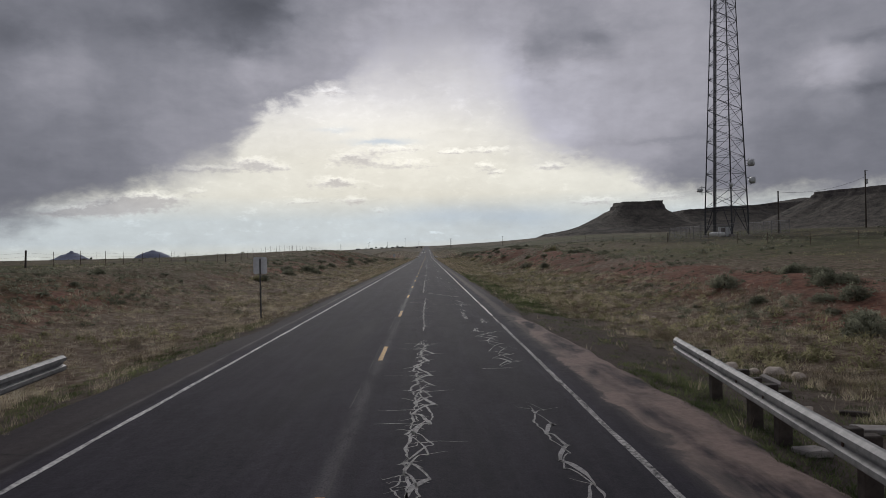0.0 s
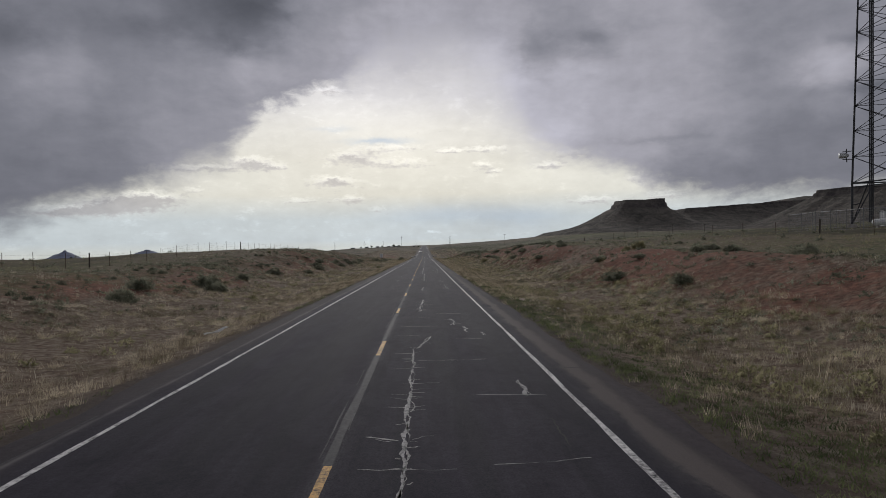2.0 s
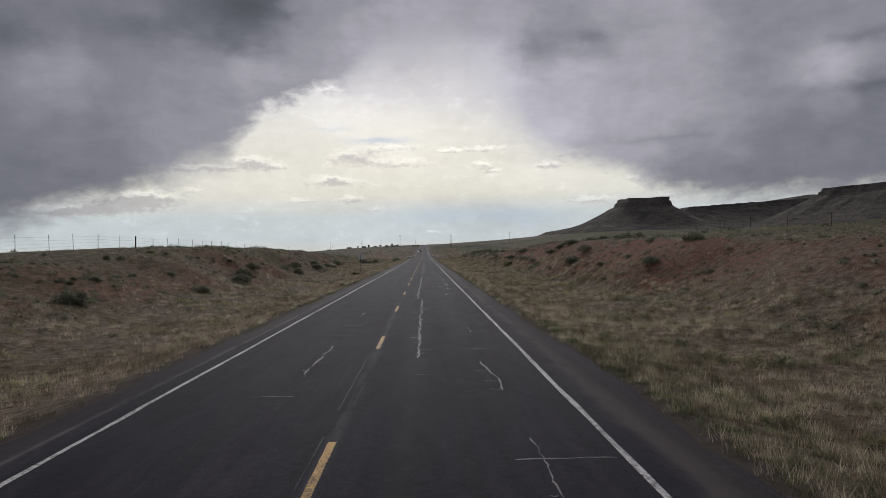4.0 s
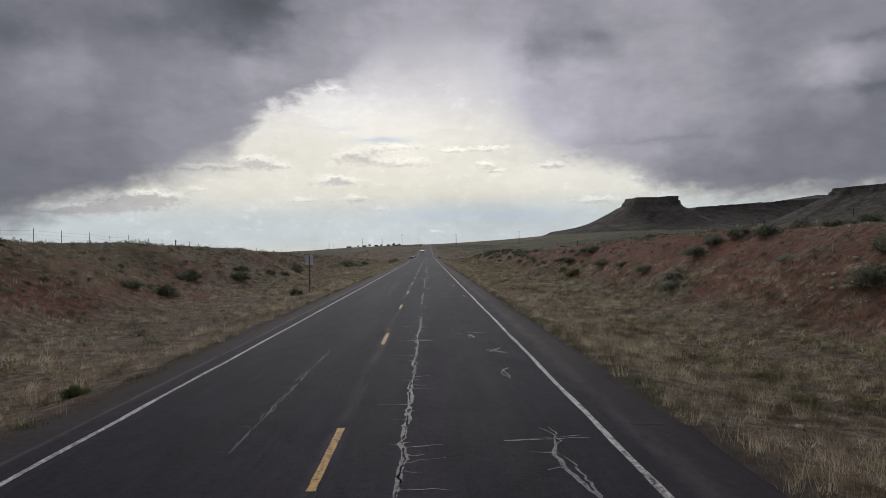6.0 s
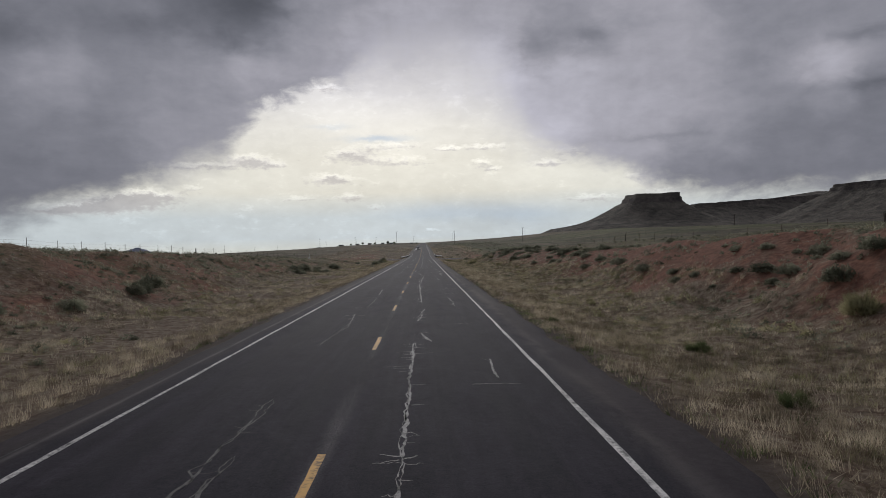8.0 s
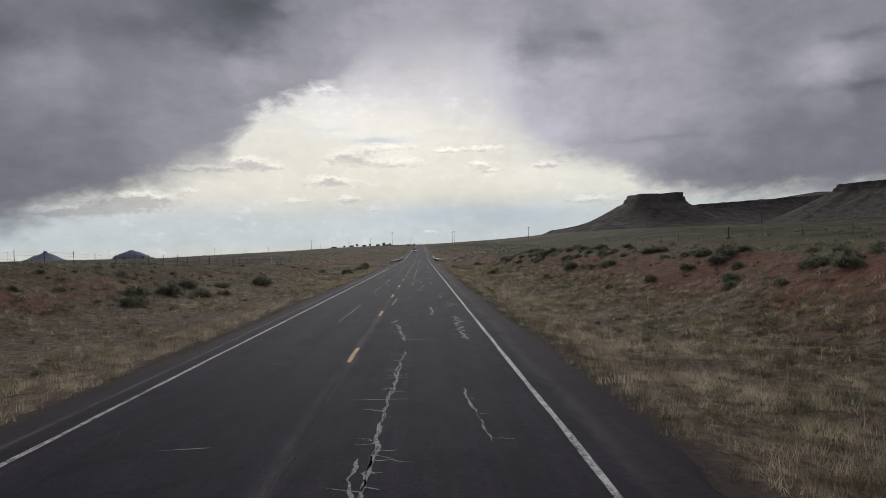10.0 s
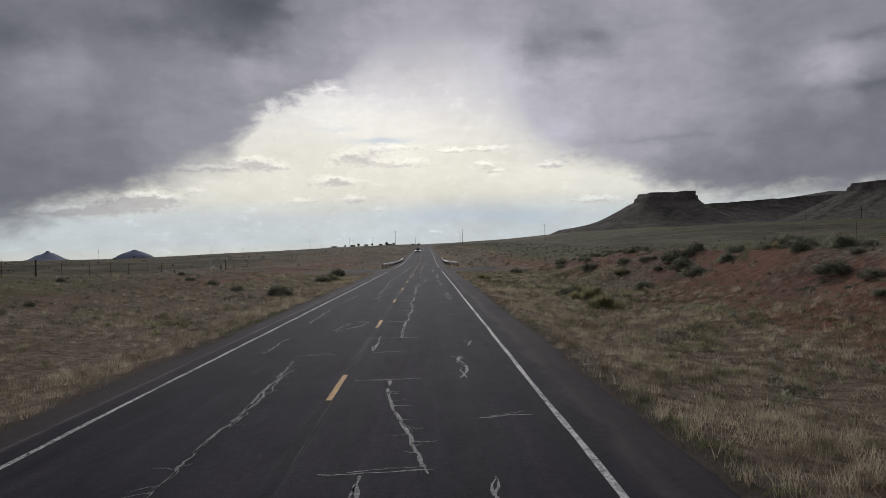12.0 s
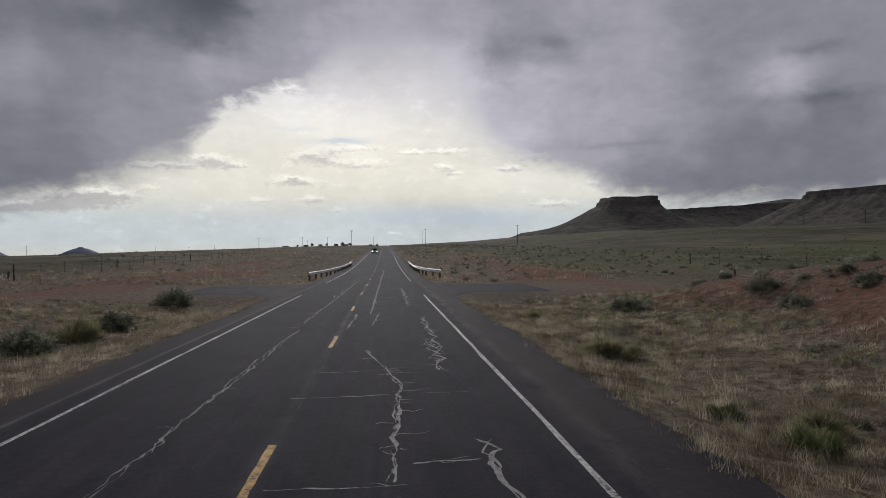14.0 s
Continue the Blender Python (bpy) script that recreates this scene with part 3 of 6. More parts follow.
def land(x, y):
    """Height of the ground at x, y."""
    x, y = np.asarray(x, float), np.asarray(y, float)
    road = grade(y)
    left, right = np.interp(y, LEFT_Y, LEFT_H), np.interp(y, RIGHT_Y, RIGHT_H)
    ragged = 1.3 * bumps(x * 0.3, y, 9, 3) + 0.6 * bumps(x * 0.5, y, 3.5, 4)
    u = -x
    foot = np.interp(u, (0, 5.3, 6.0, 7.6, 9.5, 13.5, 16.5), (-0.12, -0.12, -0.06, -0.38, -0.5, -0.4, -0.1))
    zl = foot + (left + 0.1) * ease(15.0, 25.5, u + ragged) ** 0.9
    # the plain falls away again behind the highest stretch of the bank
    zl = zl + 0.012 * np.clip(u - 26, 0, 8) - 0.030 * np.clip(u - 29, 0, 32) * ease(105, 145, y) * ease(310, 250, y)
    foot = np.interp(x, (0, 3.6, 4.3, 6.0, 8.5, 11.5, 14), (-0.12, -0.12, -0.06, -0.33, -0.48, -0.3, -0.1))
    zr = foot + (right + 0.1) * ease(12.0, 20.0, x + ragged) ** 0.9
    zr = zr + 0.050 * np.clip(x - 20, 0, 60) * ease(395, 330, y) + 0.02 * np.clip(x - 20, 0, 60) * ease(330, 395, y)
    near = np.where(x < -0.9, zl, zr)
    # small ledges that follow the contours of the banks
    bank = np.where(x < 0, ease(15.5, 17.5, u) * ease(27, 24, u), ease(12, 14, x) * ease(22.5, 19.5, x))
    rung = near / 0.42 + 1.1 * bumps(x, y, 4.2, 13) + 0.4 * bumps(x, y, 1.5, 14)
    rung = rung - np.floor(rung)
    near = near + bank * 0.25 * (ease(0, 0.22, rung) - rung) * (0.55 + 0.45 * bumps(x, y, 7, 15))
    # the banks are rough: rills and small steps
    side = ease(6, 12, np.abs(x + 1))
    rough = (0.16 * bumps(x, y, 5.5, 5) + 0.10 * bumps(x, y, 2.1, 6) + 0.035 * bumps(x, y * 0.7, 1.3, 7)) * (0.25 + 0.75 * side)
    rough = rough * ease(4.2, 6.0, np.abs(x + 1.0))
    level = ease(JUNCTION[0] - 5, JUNCTION[0] + 1, y) * ease(JUNCTION[1] + 5, JUNCTION[1] - 1, y) * ease(3.5, 5, np.abs(x + 1)) * ease(60, 30, np.abs(x))
    near = near * (1 - level) - 0.06 * level
    rough = rough * (1 - level)
    # far plain, seen as a slope from the road
    dist = np.hypot(x, y - 150)
    turn = np.degrees(np.arctan2(x, y - 150))
    swell = (1.2 * bumps(x, y, 170, 11) + 0.5 * bumps(x, y, 60, 12)) * ease(200, 700, dist)
    plain_z = 2.5 + np.interp(turn, FAR_AZ, FAR_E) * np.clip(dist - 60, 0, None) + swell * np.where(x < 0, 0.35, 1.0) - np.where(x < 0, 1.1, 0.0)
    blend = ease(34, 190, np.abs(x)) * np.where(x < 0, 1.0, ease(60, 260, np.abs(x)))
    blend = np.maximum(blend, ease(1600, 2600, np.abs(y)) * ease(20, 120, np.abs(x)))
    return (road + near) * (1 - blend) + plain_z * blend + rough


def land_at(x, y):
    return float(land(x, y))


def steps(*spans):
    """Rising coordinates: spans of (from, to, first step, last step)."""
    out = []
    for a, b, s0, s1 in spans:
        v = a
        while v < b - 1e-6:
            out.append(v)
            v += s0 + (s1 - s0) * (v - a) / (b - a)
    return np.array(out + [spans[-1][1]])


def grid_mesh(name, xs, ys, height):
    gx, gy = np.meshgrid(xs, ys)
    gz = height(gx, gy)
    n, m = gx.shape
    mesh = bpy.data.meshes.new(name)
    idx = np.arange(n * m).reshape(n, m)
    quads = np.stack([idx[:-1, :-1], idx[:-1, 1:], idx[1:, 1:], idx[1:, :-1]], -1).reshape(-1, 4)
    sheet(mesh, np.stack([gx, gy, gz], -1).reshape(-1, 3), quads)
    return mesh, gx, gy


def sheet(mesh, verts, faces):
    """Fill a mesh from arrays of vertices and of equal-sided faces."""
    verts, faces = np.asarray(verts, np.float32), np.asarray(faces, np.int32)
    mesh.vertices.add(len(verts))
    mesh.vertices.foreach_set("co", verts.ravel())
    mesh.loops.add(faces.size)
    mesh.loops.foreach_set("vertex_index", faces.ravel())
    mesh.polygons.add(len(faces))
    mesh.polygons.foreach_set("loop_start", np.arange(0, faces.size, faces.shape[1], dtype=np.int32))
    mesh.update(calc_edges=True)


def smooth(mesh):
    mesh.polygons.foreach_set("use_smooth", np.ones(len(mesh.polygons), bool))


xs_side = steps((0, 4, 1.0, 1.0), (4, 32, 0.38, 0.52), (32, 90, 0.6, 4.0), (90, 700, 6, 60), (700, 4900, 80, 420))
xs = np.concatenate([-xs_side[:0:-1], xs_side])
ys = np.concatenate([steps((-3500, -200, 500, 60), (-200, -20, 40, 3)), steps((-20, 440, 0.68, 0.9), (440, 720, 1.2, 8), (720, 1800, 10, 40), (1800, 4960, 60, 200))])
ys = np.unique(ys)
mesh, gx, gy = grid_mesh("ground", xs, ys, land)
left, right = np.interp(gy, LEFT_Y, LEFT_H), np.interp(gy, RIGHT_Y, RIGHT_H)
ragged = 2.2 * bumps(gx, gy, 8, 21) + 1.0 * bumps(gx, gy, 3, 22)
red_l = ease(13.5, 18, -gx + ragged) * ease(28, 23, -gx + ragged) * (0.54 + 0.24 * bumps(gx * 0.4, gy, 16, 23))
red_r = ease(10.5, 15, gx + ragged) * ease(22.5, 19, gx + ragged) * (0.60 + 0.22 * ease(140, 170, gy) * ease(275, 245, gy) + 0.26 * bumps(gx * 0.4, gy, 14, 24))
flat_r = 0.20 * ease(6.5, 9, gx + ragged) * ease(14, 11, gx + ragged) * ease(120, 175, gy)
red = np.clip(red_l + red_r + flat_r, 0, 1) * ease(700, 430, gy)
green = 0.62 * ease(18.5, 22.5, gx + ragged) * ease(1500, 900, gy - 0.6 * gx)
green = green + 0.62 * ease(16.5, 21, -gx + ragged) * ease(90, 40, -gx) * ease(420, 330, gy) + 0.34 * ease(6.8, 5.2, gx + 0.4 * ragged) * ease(3.8, 4.3, gx) * ease(115, 80, gy)
green = green * (0.75 + 0.35 * bumps(gx, gy, 40, 25))
shoulder = ease(5.6, 5.0, np.abs(gx + 1.0)) + ease(JUNCTION[0] - 5, JUNCTION[0], gy) * ease(JUNCTION[1] + 5, JUNCTION[1], gy) * ease(4, 5, np.abs(gx)) * ease(15, 8, np.abs(gx)) * 0.4
wash = ease(36, 26, gy + 2 * ragged) * ease(4, 5, gx) * ease(10, 7, gx + 0.6 * ragged)
wash_w = ease(34, 24, gy + 2 * ragged) * ease(5, 6, -gx) * ease(9.0, 7.2, -gx + 0.5 * ragged)
margin = 0.55 * ease(7.2, 5.2, gx + 0.5 * ragged) * ease(4.0, 4.6, gx) * ease(112, 80, gy)
data = np.stack([red, np.clip(green, 0, 1), np.clip(shoulder + margin + 0.8 * (wash + wash_w), 0, 1), np.ones_like(red)], -1).reshape(-1, 4).astype(np.float32)
layer = mesh.color_attributes.new("cover", "FLOAT_COLOR", "POINT")
layer.data.foreach_set("color", data.ravel())
smooth(mesh)
mesh.materials.append(GROUND)
ground = tagged(new("ground", mesh), "dry desert ground with straw grass and red soil", "ground", kind="structure")


# ---- small makers ----
def part(name, bm, mat, parent=None, label="", shade=False):
    """Link a bmesh as one mesh object, under a thing or a part where one is given."""
    mesh = bpy.data.meshes.new(name)
    bm.to_mesh(mesh)
    bm.free()
    if shade:
        smooth(mesh)
    mesh.materials.append(mat)
    return hang(new(name, mesh), parent, label)


def hang(ob, parent=None, label=""):
    ob.parent = parent
    return tagged(ob, label)


def thing(name, x, y, z, label, category, group="", kind="", turn=0.0):
    ob = new(name)
    ob.empty_display_size = 0.2
    ob.matrix_world = pose(x, y, z, 0, 0, turn)
    return tagged(ob, label, category, group, kind)


def box(bm, size, at=(0, 0, 0), turn=None, bevel=0.0):
    m = Matrix.Translation(at) @ (turn.to_4x4() if turn else Matrix.Identity(4)) @ Matrix.Diagonal((*size, 1))
    made = bmesh.ops.create_cube(bm, size=1, matrix=m)["verts"]
    if bevel:
        edges = list({e for v in made for e in v.link_edges})
        bmesh.ops.bevel(bm, geom=edges, offset=bevel, segments=1, affect="EDGES")
    return bm


def rod(bm, a, b, r, r2=None, sides=6):
    a, b = Vector(a), Vector(b)
    d = b - a
    m = Matrix.Translation((a + b) / 2) @ d.to_track_quat("Z", "Y").to_matrix().to_4x4()
    bmesh.ops.create_cone(bm, cap_ends=True, segments=sides, radius1=r, radius2=r if r2 is None else r2, depth=d.length, matrix=m)
    return bm


# ---- road ----
road_y = steps((-60, 460, 0.8, 0.8), (460, 1000, 1.5, 12), (1000, 2400, 15, 40))
cols = np.array([0, 0.02, 0.10, 0.3, 0.5, 0.7, 0.9, 0.98, 1.0])
wide_l = -5.75 + 0.10 * bumps(road_y, road_y * 0, 3.1, 31) + 0.07 * bumps(road_y, road_y * 0, 1.1, 32) - 0.25 * ease(330, 360, road_y) - 0.55 * ease(28, 12, road_y)
wide_r = 3.85 + 0.12 * bumps(road_y, road_y * 0, 2.7, 33) + 0.08 * bumps(road_y, road_y * 0, 1.0, 34) + 0.45 * ease(330, 360, road_y) + 0.45 * ease(26, 10, road_y)
rx = wide_l[:, None] + (wide_r - wide_l)[:, None] * cols
ry = np.repeat(road_y[:, None], len(cols), 1)
rz = grade(ry) + np.where((cols < 0.01) | (cols > 0.99), -0.07, 0.0)[None]
mesh = bpy.data.meshes.new("road")
idx = np.arange(rx.size).reshape(rx.shape)
sheet(mesh, np.stack([rx, ry, rz], -1).reshape(-1, 3), np.stack([idx[:-1, :-1], idx[:-1, 1:], idx[1:, 1:], idx[1:, :-1]], -1).reshape(-1, 4))
mesh.materials.append(ASPHALT)
tagged(new("road", mesh), "worn dark two-lane asphalt road with cracks", "road", kind="structure")


def side_road(name, sign):
    """The paved mouth of a track that leaves the road, flared at the corner; its edges dip into the ground."""
    us, vs = np.linspace(0, 1, 40), np.linspace(0, 1, 9)
    u, v = np.meshgrid(us, vs, indexing="ij")
    x = (2.9 if sign > 0 else -4.9) + sign * 8 * u
    flare = 7.0 * (1 - ease(0, 0.42, u))
    wob = 0.5 * bumps(x, x * 0, 3.0, 35)
    low, high = JUNCTION[0] - flare + wob + 1.5, JUNCTION[1] + flare * 0.8 + wob - 1.5
    y = low + (high - low) * v
    z = np.maximum(land(x, y) + 0.035, -0.035)
    z = np.where((v < 0.01) | (v > 0.99), land(x, y) - 0.10, z)
    z = np.where(np.abs(x + 1.0) < 4.2, -0.03, z)
    verts = np.stack([x, y, z], -1).reshape(-1, 3)
    idx = np.arange(len(verts)).reshape(u.shape)
    faces = np.stack([idx[:-1, :-1], idx[1:, :-1], idx[1:, 1:], idx[:-1, 1:]], -1).reshape(-1, 4)
    mesh = bpy.data.meshes.new(name)
    sheet(mesh, verts, faces if sign > 0 else faces[:, ::-1])
    mesh.materials.append(ASPHALT)
    tagged(new(name, mesh), "dark asphalt mouth of a side track", "road", kind="structure")


side_road("side_road_east", 1)
side_road("side_road_west", -1)


def ribbon(points, widths, lift=0.004, ends=True):
    """Verts and quads of a flat strip along points (x, y) on the road."""
    p = np.asarray(points, float)
    d = np.gradient(p, axis=0)
    d /= np.maximum(np.linalg.norm(d, axis=1, keepdims=True), 1e-6)
    n = np.stack([-d[:, 1], d[:, 0]], 1) * (np.asarray(widths) / 2)[:, None]
    a, b = p + n, p - n
    verts = np.concatenate([np.column_stack([q, grade(q[:, 1]) + lift]) for q in (a, b)])
    k = len(p)
    i = np.arange(k - 1)
    return verts, np.stack([i, i + k, i + k + 1, i + 1], 1)


def strips(name, pieces, mat):
    verts, faces, base = [], [], 0
    for v, f in pieces:
        verts.append(v)
        faces.append(f + base)
        base += len(v)
    mesh = bpy.data.meshes.new(name)
    sheet(mesh, np.concatenate(verts), np.concatenate(faces))
    flip = mesh.polygons[0].normal.z < 0
    if flip:
        mesh.flip_normals()
    mesh.materials.append(mat)
    return new(name, mesh)


rng = np.random.default_rng(4)


def edge_line(name, x, spans, label, mat=WHITE_PAINT):
    pieces = []
    for y0, y1 in spans:
        y = np.arange(y0, y1, 0.5)
        jog = x + 0.012 * bumps(y, y * 0, 2.0, 41) + 0.02 * bumps(y, y * 0, 30, 42)
        w = 0.088 + 0.018 * bumps(y, y * 0, 0.8, 43)
        pieces.append(ribbon(np.column_stack([jog, y]), w))
    tagged(strips(name, pieces, mat), label, "road marking", kind="structure")


edge_line("edge_line_west", LEFT_LINE, [(-40, 395), (413, 1600)], "worn white edge line painted on the asphalt")
edge_line("edge_line_east", RIGHT_LINE, [(28, 394), (415, 1600)], "worn white edge line painted on the asphalt")
edge_line("edge_line_east_worn", RIGHT_LINE, [(-40, 28)], "white edge line almost worn off the asphalt", FADED_PAINT)
for n in range(-3, 62):
    # each dash is worn shorter or longer at its ends
    top, wear = 6.95 + 12.19 * n, rng.uniform(0, 0.5)
    y = np.linspace(top - 3.0 + wear, top, 14)
    piece = ribbon(np.column_stack([CENTRE_LINE + 0.002 * rng.standard_normal(14), y]), 0.105 + 0.005 * rng.standard_normal(14), 0.005)
    tagged(strips("lane_dash", [piece], YELLOW_PAINT), "worn yellow centre line dash on asphalt", "road marking", "centre line dashes")


# ---- mesas and buttes ----
def mesa(name, outline, foot, top, cliff, reach, label, mat=MESA, seed=0, power=1.7, tilt=0.0, dome=0.0):
    """A table mountain. outline: corners of the rim (x, y); foot and top: heights; cliff: share of the height that is rock wall; reach: how far the
    scree runs out from the rim."""
    pts = np.array(outline, float)
    rim = []
    for a, b in zip(pts, np.roll(pts, -1, 0)):
        k = max(int(np.linalg.norm(b - a) / 9), 2)
        rim += [a + (b - a) * t for t in np.arange(k) / k]
    rim = np.array(rim)
    d = np.roll(rim, -1, 0) - np.roll(rim, 1, 0)
    out = np.stack([d[:, 1], -d[:, 0]], 1)
    out /= np.linalg.norm(out, axis=1, keepdims=True)
    for _ in range(5):
        out = (np.roll(out, 1, 0) + out + np.roll(out, -1, 0)) / 3
        out /= np.linalg.norm(out, axis=1, keepdims=True)
    s = np.arange(len(rim)) * 9.0
    gully = (0.35 if mat is BUTTE else 1.0) * (9 * bumps(s, s * 0, 46, 51 + seed) + 5 * bumps(s, s * 0, 19, 52 + seed))
    height = top - foot
    shape = [(0.0, 1.0), (0.004, 0.995), (0.010, 1 - cliff * 0.45), (0.03, 1 - cliff * 0.55), (0.04, 1 - cliff)]
    shape += [(0.04 + 0.96 * t, (1 - cliff) * (1 - t) ** power) for t in (0.06, 0.12, 0.2, 0.3, 0.4, 0.52, 0.66, 0.82, 1.0)]
    rings = [np.column_stack([rim.mean(0)[None].repeat(len(rim), 0) * 0.5 + rim * 0.5, top + 1.0 + dome + tilt * (rim[:, 0] - rim[:, 0].min())])]
    for n, (r, h) in enumerate(shape):
        k = gully * (0.25 if n < 2 else 0.8 if n < 5 else 1.6 * (1 - r))
        p = rim + out * (r * reach + k)[:, None]
        z = foot + height * h + (3.0 * bumps(p[:, 0], p[:, 1], 40, 53 + seed) + 2.0 * bumps(p[:, 0], p[:, 1], 17, 55 + seed) if n > 4 else 1.6 * bumps(s, s * 0, 30, 54 + seed))
        z = z + tilt * (p[:, 0] - rim[:, 0].min()) * (1 - r)
        if n == len(shape) - 1:
            z = land(p[:, 0], p[:, 1]) - 6
        elif n > 4:
            z = np.maximum(z, land(p[:, 0], p[:, 1]) - 1)
        rings.append(np.column_stack([p, z]))
    verts = np.concatenate(rings)
    k = len(rim)
    i, j = np.arange(k), (np.arange(k) + 1) % k
    faces = np.concatenate([np.stack([i + n * k, i + (n + 1) * k, j + (n + 1) * k, j + n * k], 1) for n in range(len(rings) - 1)])
    mesh = bpy.data.meshes.new(name)
    sheet(mesh, verts, faces)
    lid = bmesh.new()
    lid.from_mesh(mesh)
    lid.verts.ensure_lookup_table()
    lid.faces.new([lid.verts[n] for n in range(k)])
    bmesh.ops.recalc_face_normals(lid, faces=lid.faces)
    lid.to_mesh(mesh)
    lid.free()
    smooth(mesh)
    mesh.materials.append(mat)
    return tagged(new(name, mesh), label, "mesa", kind="structure")


mesa("mesa", [(648, 2375), (770, 2362), (786, 2480), (700, 2560), (640, 2480)], 56, 160, 0.24, 300, "dark flat-topped mesa with a cliff rim", seed=1, power=2.35)
mesa("mesa_ridge", [(1300, 3650), (2000, 3900), (2600, 4300), (1700, 4700), (1280, 4300)], 82, 196, 0.20, 420, "long low dark mesa ridge behind the plain", seed=2, power=1.5, tilt=0.07)
mesa("mesa_large", [(1890, 3090), (1980, 2930), (2330, 2620), (2900, 2500), (2900, 3300), (2250, 3500), (1790, 3330)], 66, 252, 0.15, 480, "broad green-grey mesa with scrub on its slopes", seed=3, power=1.5, tilt=0.028)
mesa("butte", [(-2355, 4880), (-2345, 4880), (-2345, 4890), (-2355, 4890)], -6, 60, 0.10, 150, "small cone butte far off on the plain, blue-grey with haze", BUTTE, 4, 1.15)
mesa("butte", [(-1838, 4880), (-1803, 4880), (-1803, 4910), (-1838, 4910)], -6, 50, 0.06, 105, "small dome butte far off on the plain, blue-grey with haze", BUTTE, 5, 0.52, dome=4.0)


# ---- cracks and old strips in the asphalt ----
# the long crack of the near lane: from x, y to x, y
LANE_CRACK = ((-0.13, 22.9, -0.09, 40.0), (-0.2, 45.7, -0.2, 66.1), (1.8, 40.6, -0.2, 45.7), (1.5, 37.5, 1.8, 36.0), (1.62, 34.5, 1.6, 33.2), (1.4, 31.8, 1.65, 30.6), (-0.16, 66.1, 0.24, 68.8), (-0.17, 77.9, -0.03, 85.8), (-0.14, 95.2, -0.1, 98.3), (-0.03, 112.0, 0.0, 134.0), (-0.26, 134.0, -0.1, 171.0),
              (-0.14, 177.9, -0.16, 187.4), (0.2, 192.2, -0.13, 193.5), (-0.13, 193.5, -0.08, 212.7), (0.38, 212.9, 0.04, 215.1), (-0.04, 218.8, 0.2, 223.9), (0.07, 227.6, -0.14, 246.7), (-0.1, 248.0, 0.15, 262.0))
LANE_CRACK_ON = ((0.11, 264.2, -0.25, 269.0), (-0.45, 269.6, -0.3, 270.6), (-0.81, 278.3, -0.79, 284.3), (0.6, 290.6, 0.35, 292.4), (0.2, 292.6, 0.5, 293.6), (0.5, 293.6, 0.75, 298.6), (-0.11, 298.7, -0.2, 304.8), (0.6, 304.8, -0.13, 309.7), (-0.13, 309.7, -0.15, 310.9),
                 (-0.79, 315.3, -0.8, 318.6), (-0.19, 318.2, -0.05, 331.2), (-0.05, 331.2, -0.2, 332.0), (-0.2, 332.0, -0.12, 337.3), (-0.11, 339.6, -0.2, 351.0), (-0.2, 351.0, 0.15, 352.6), (0.15, 352.6, -0.17, 354.6),
                 (0.28, 355.5, 0.48, 358.3), (0.4, 358.8, 0.6, 364.7), (0.58, 364.7, -0.14, 369.4), (-0.89, 374.8, -0.78, 380.4), (-0.27, 380.3, 0.12, 450.2))
# tangles in the wheel track: x, from y, to y, half width
TANGLES = ((1.72, 5.0, 11.3, 0.20), (1.8, 15.4, 22.5, 0.30), (1.6, 22.4, 23.6, 0.1), (2.05, 25.2, 26.9, 0.15), (1.5, 26.8, 30.4, 0.08), (1.85, 59.6, 61.2, 0.06), (1.78, 68.9, 69.7, 0.1), (1.36, 69.7, 71.7, 0.06),
           (1.0, 72.0, 74.4, 0.15), (1.55, 97.2, 100.0, 0.15), (1.3, 137.0, 138.2, 0.14), (1.75, 143.4, 145.6, 0.26), (1.05, 146.2, 147.2, 0.2), (1.8, 147.8, 153.0, 0.12), (1.72, 157.0, 158.4, 0.09), (1.9, 160.6, 161.4, 0.3))
TANGLES_ON = ((1.4, 163.8, 164.7, 0.1), (2.18, 183.1, 184.7, 0.05), (2.03, 195.5, 197.6, 0.05), (1.62, 207.0, 209.5, 0.05), (1.85, 264.2, 272.0, 0.17), (1.0, 272.4, 276.9, 0.06), (1.95, 277.0, 279.7, 0.24), (1.6, 283.0, 286.8, 0.15),
              (1.3, 299.6, 304.6, 0.08), (1.35, 311.0, 314.0, 0.12), (1.7, 315.9, 317.0, 0.1), (1.75, 334.8, 341.3, 0.15), (1.6, 350.8, 356.0, 0.22), (1.6, 357.6, 360.5, 0.12), (1.5, 366.0, 371.5, 0.2), (1.68, 369.0, 379.0, 0.1), (1.4, 385.0, 402.0, 0.12))
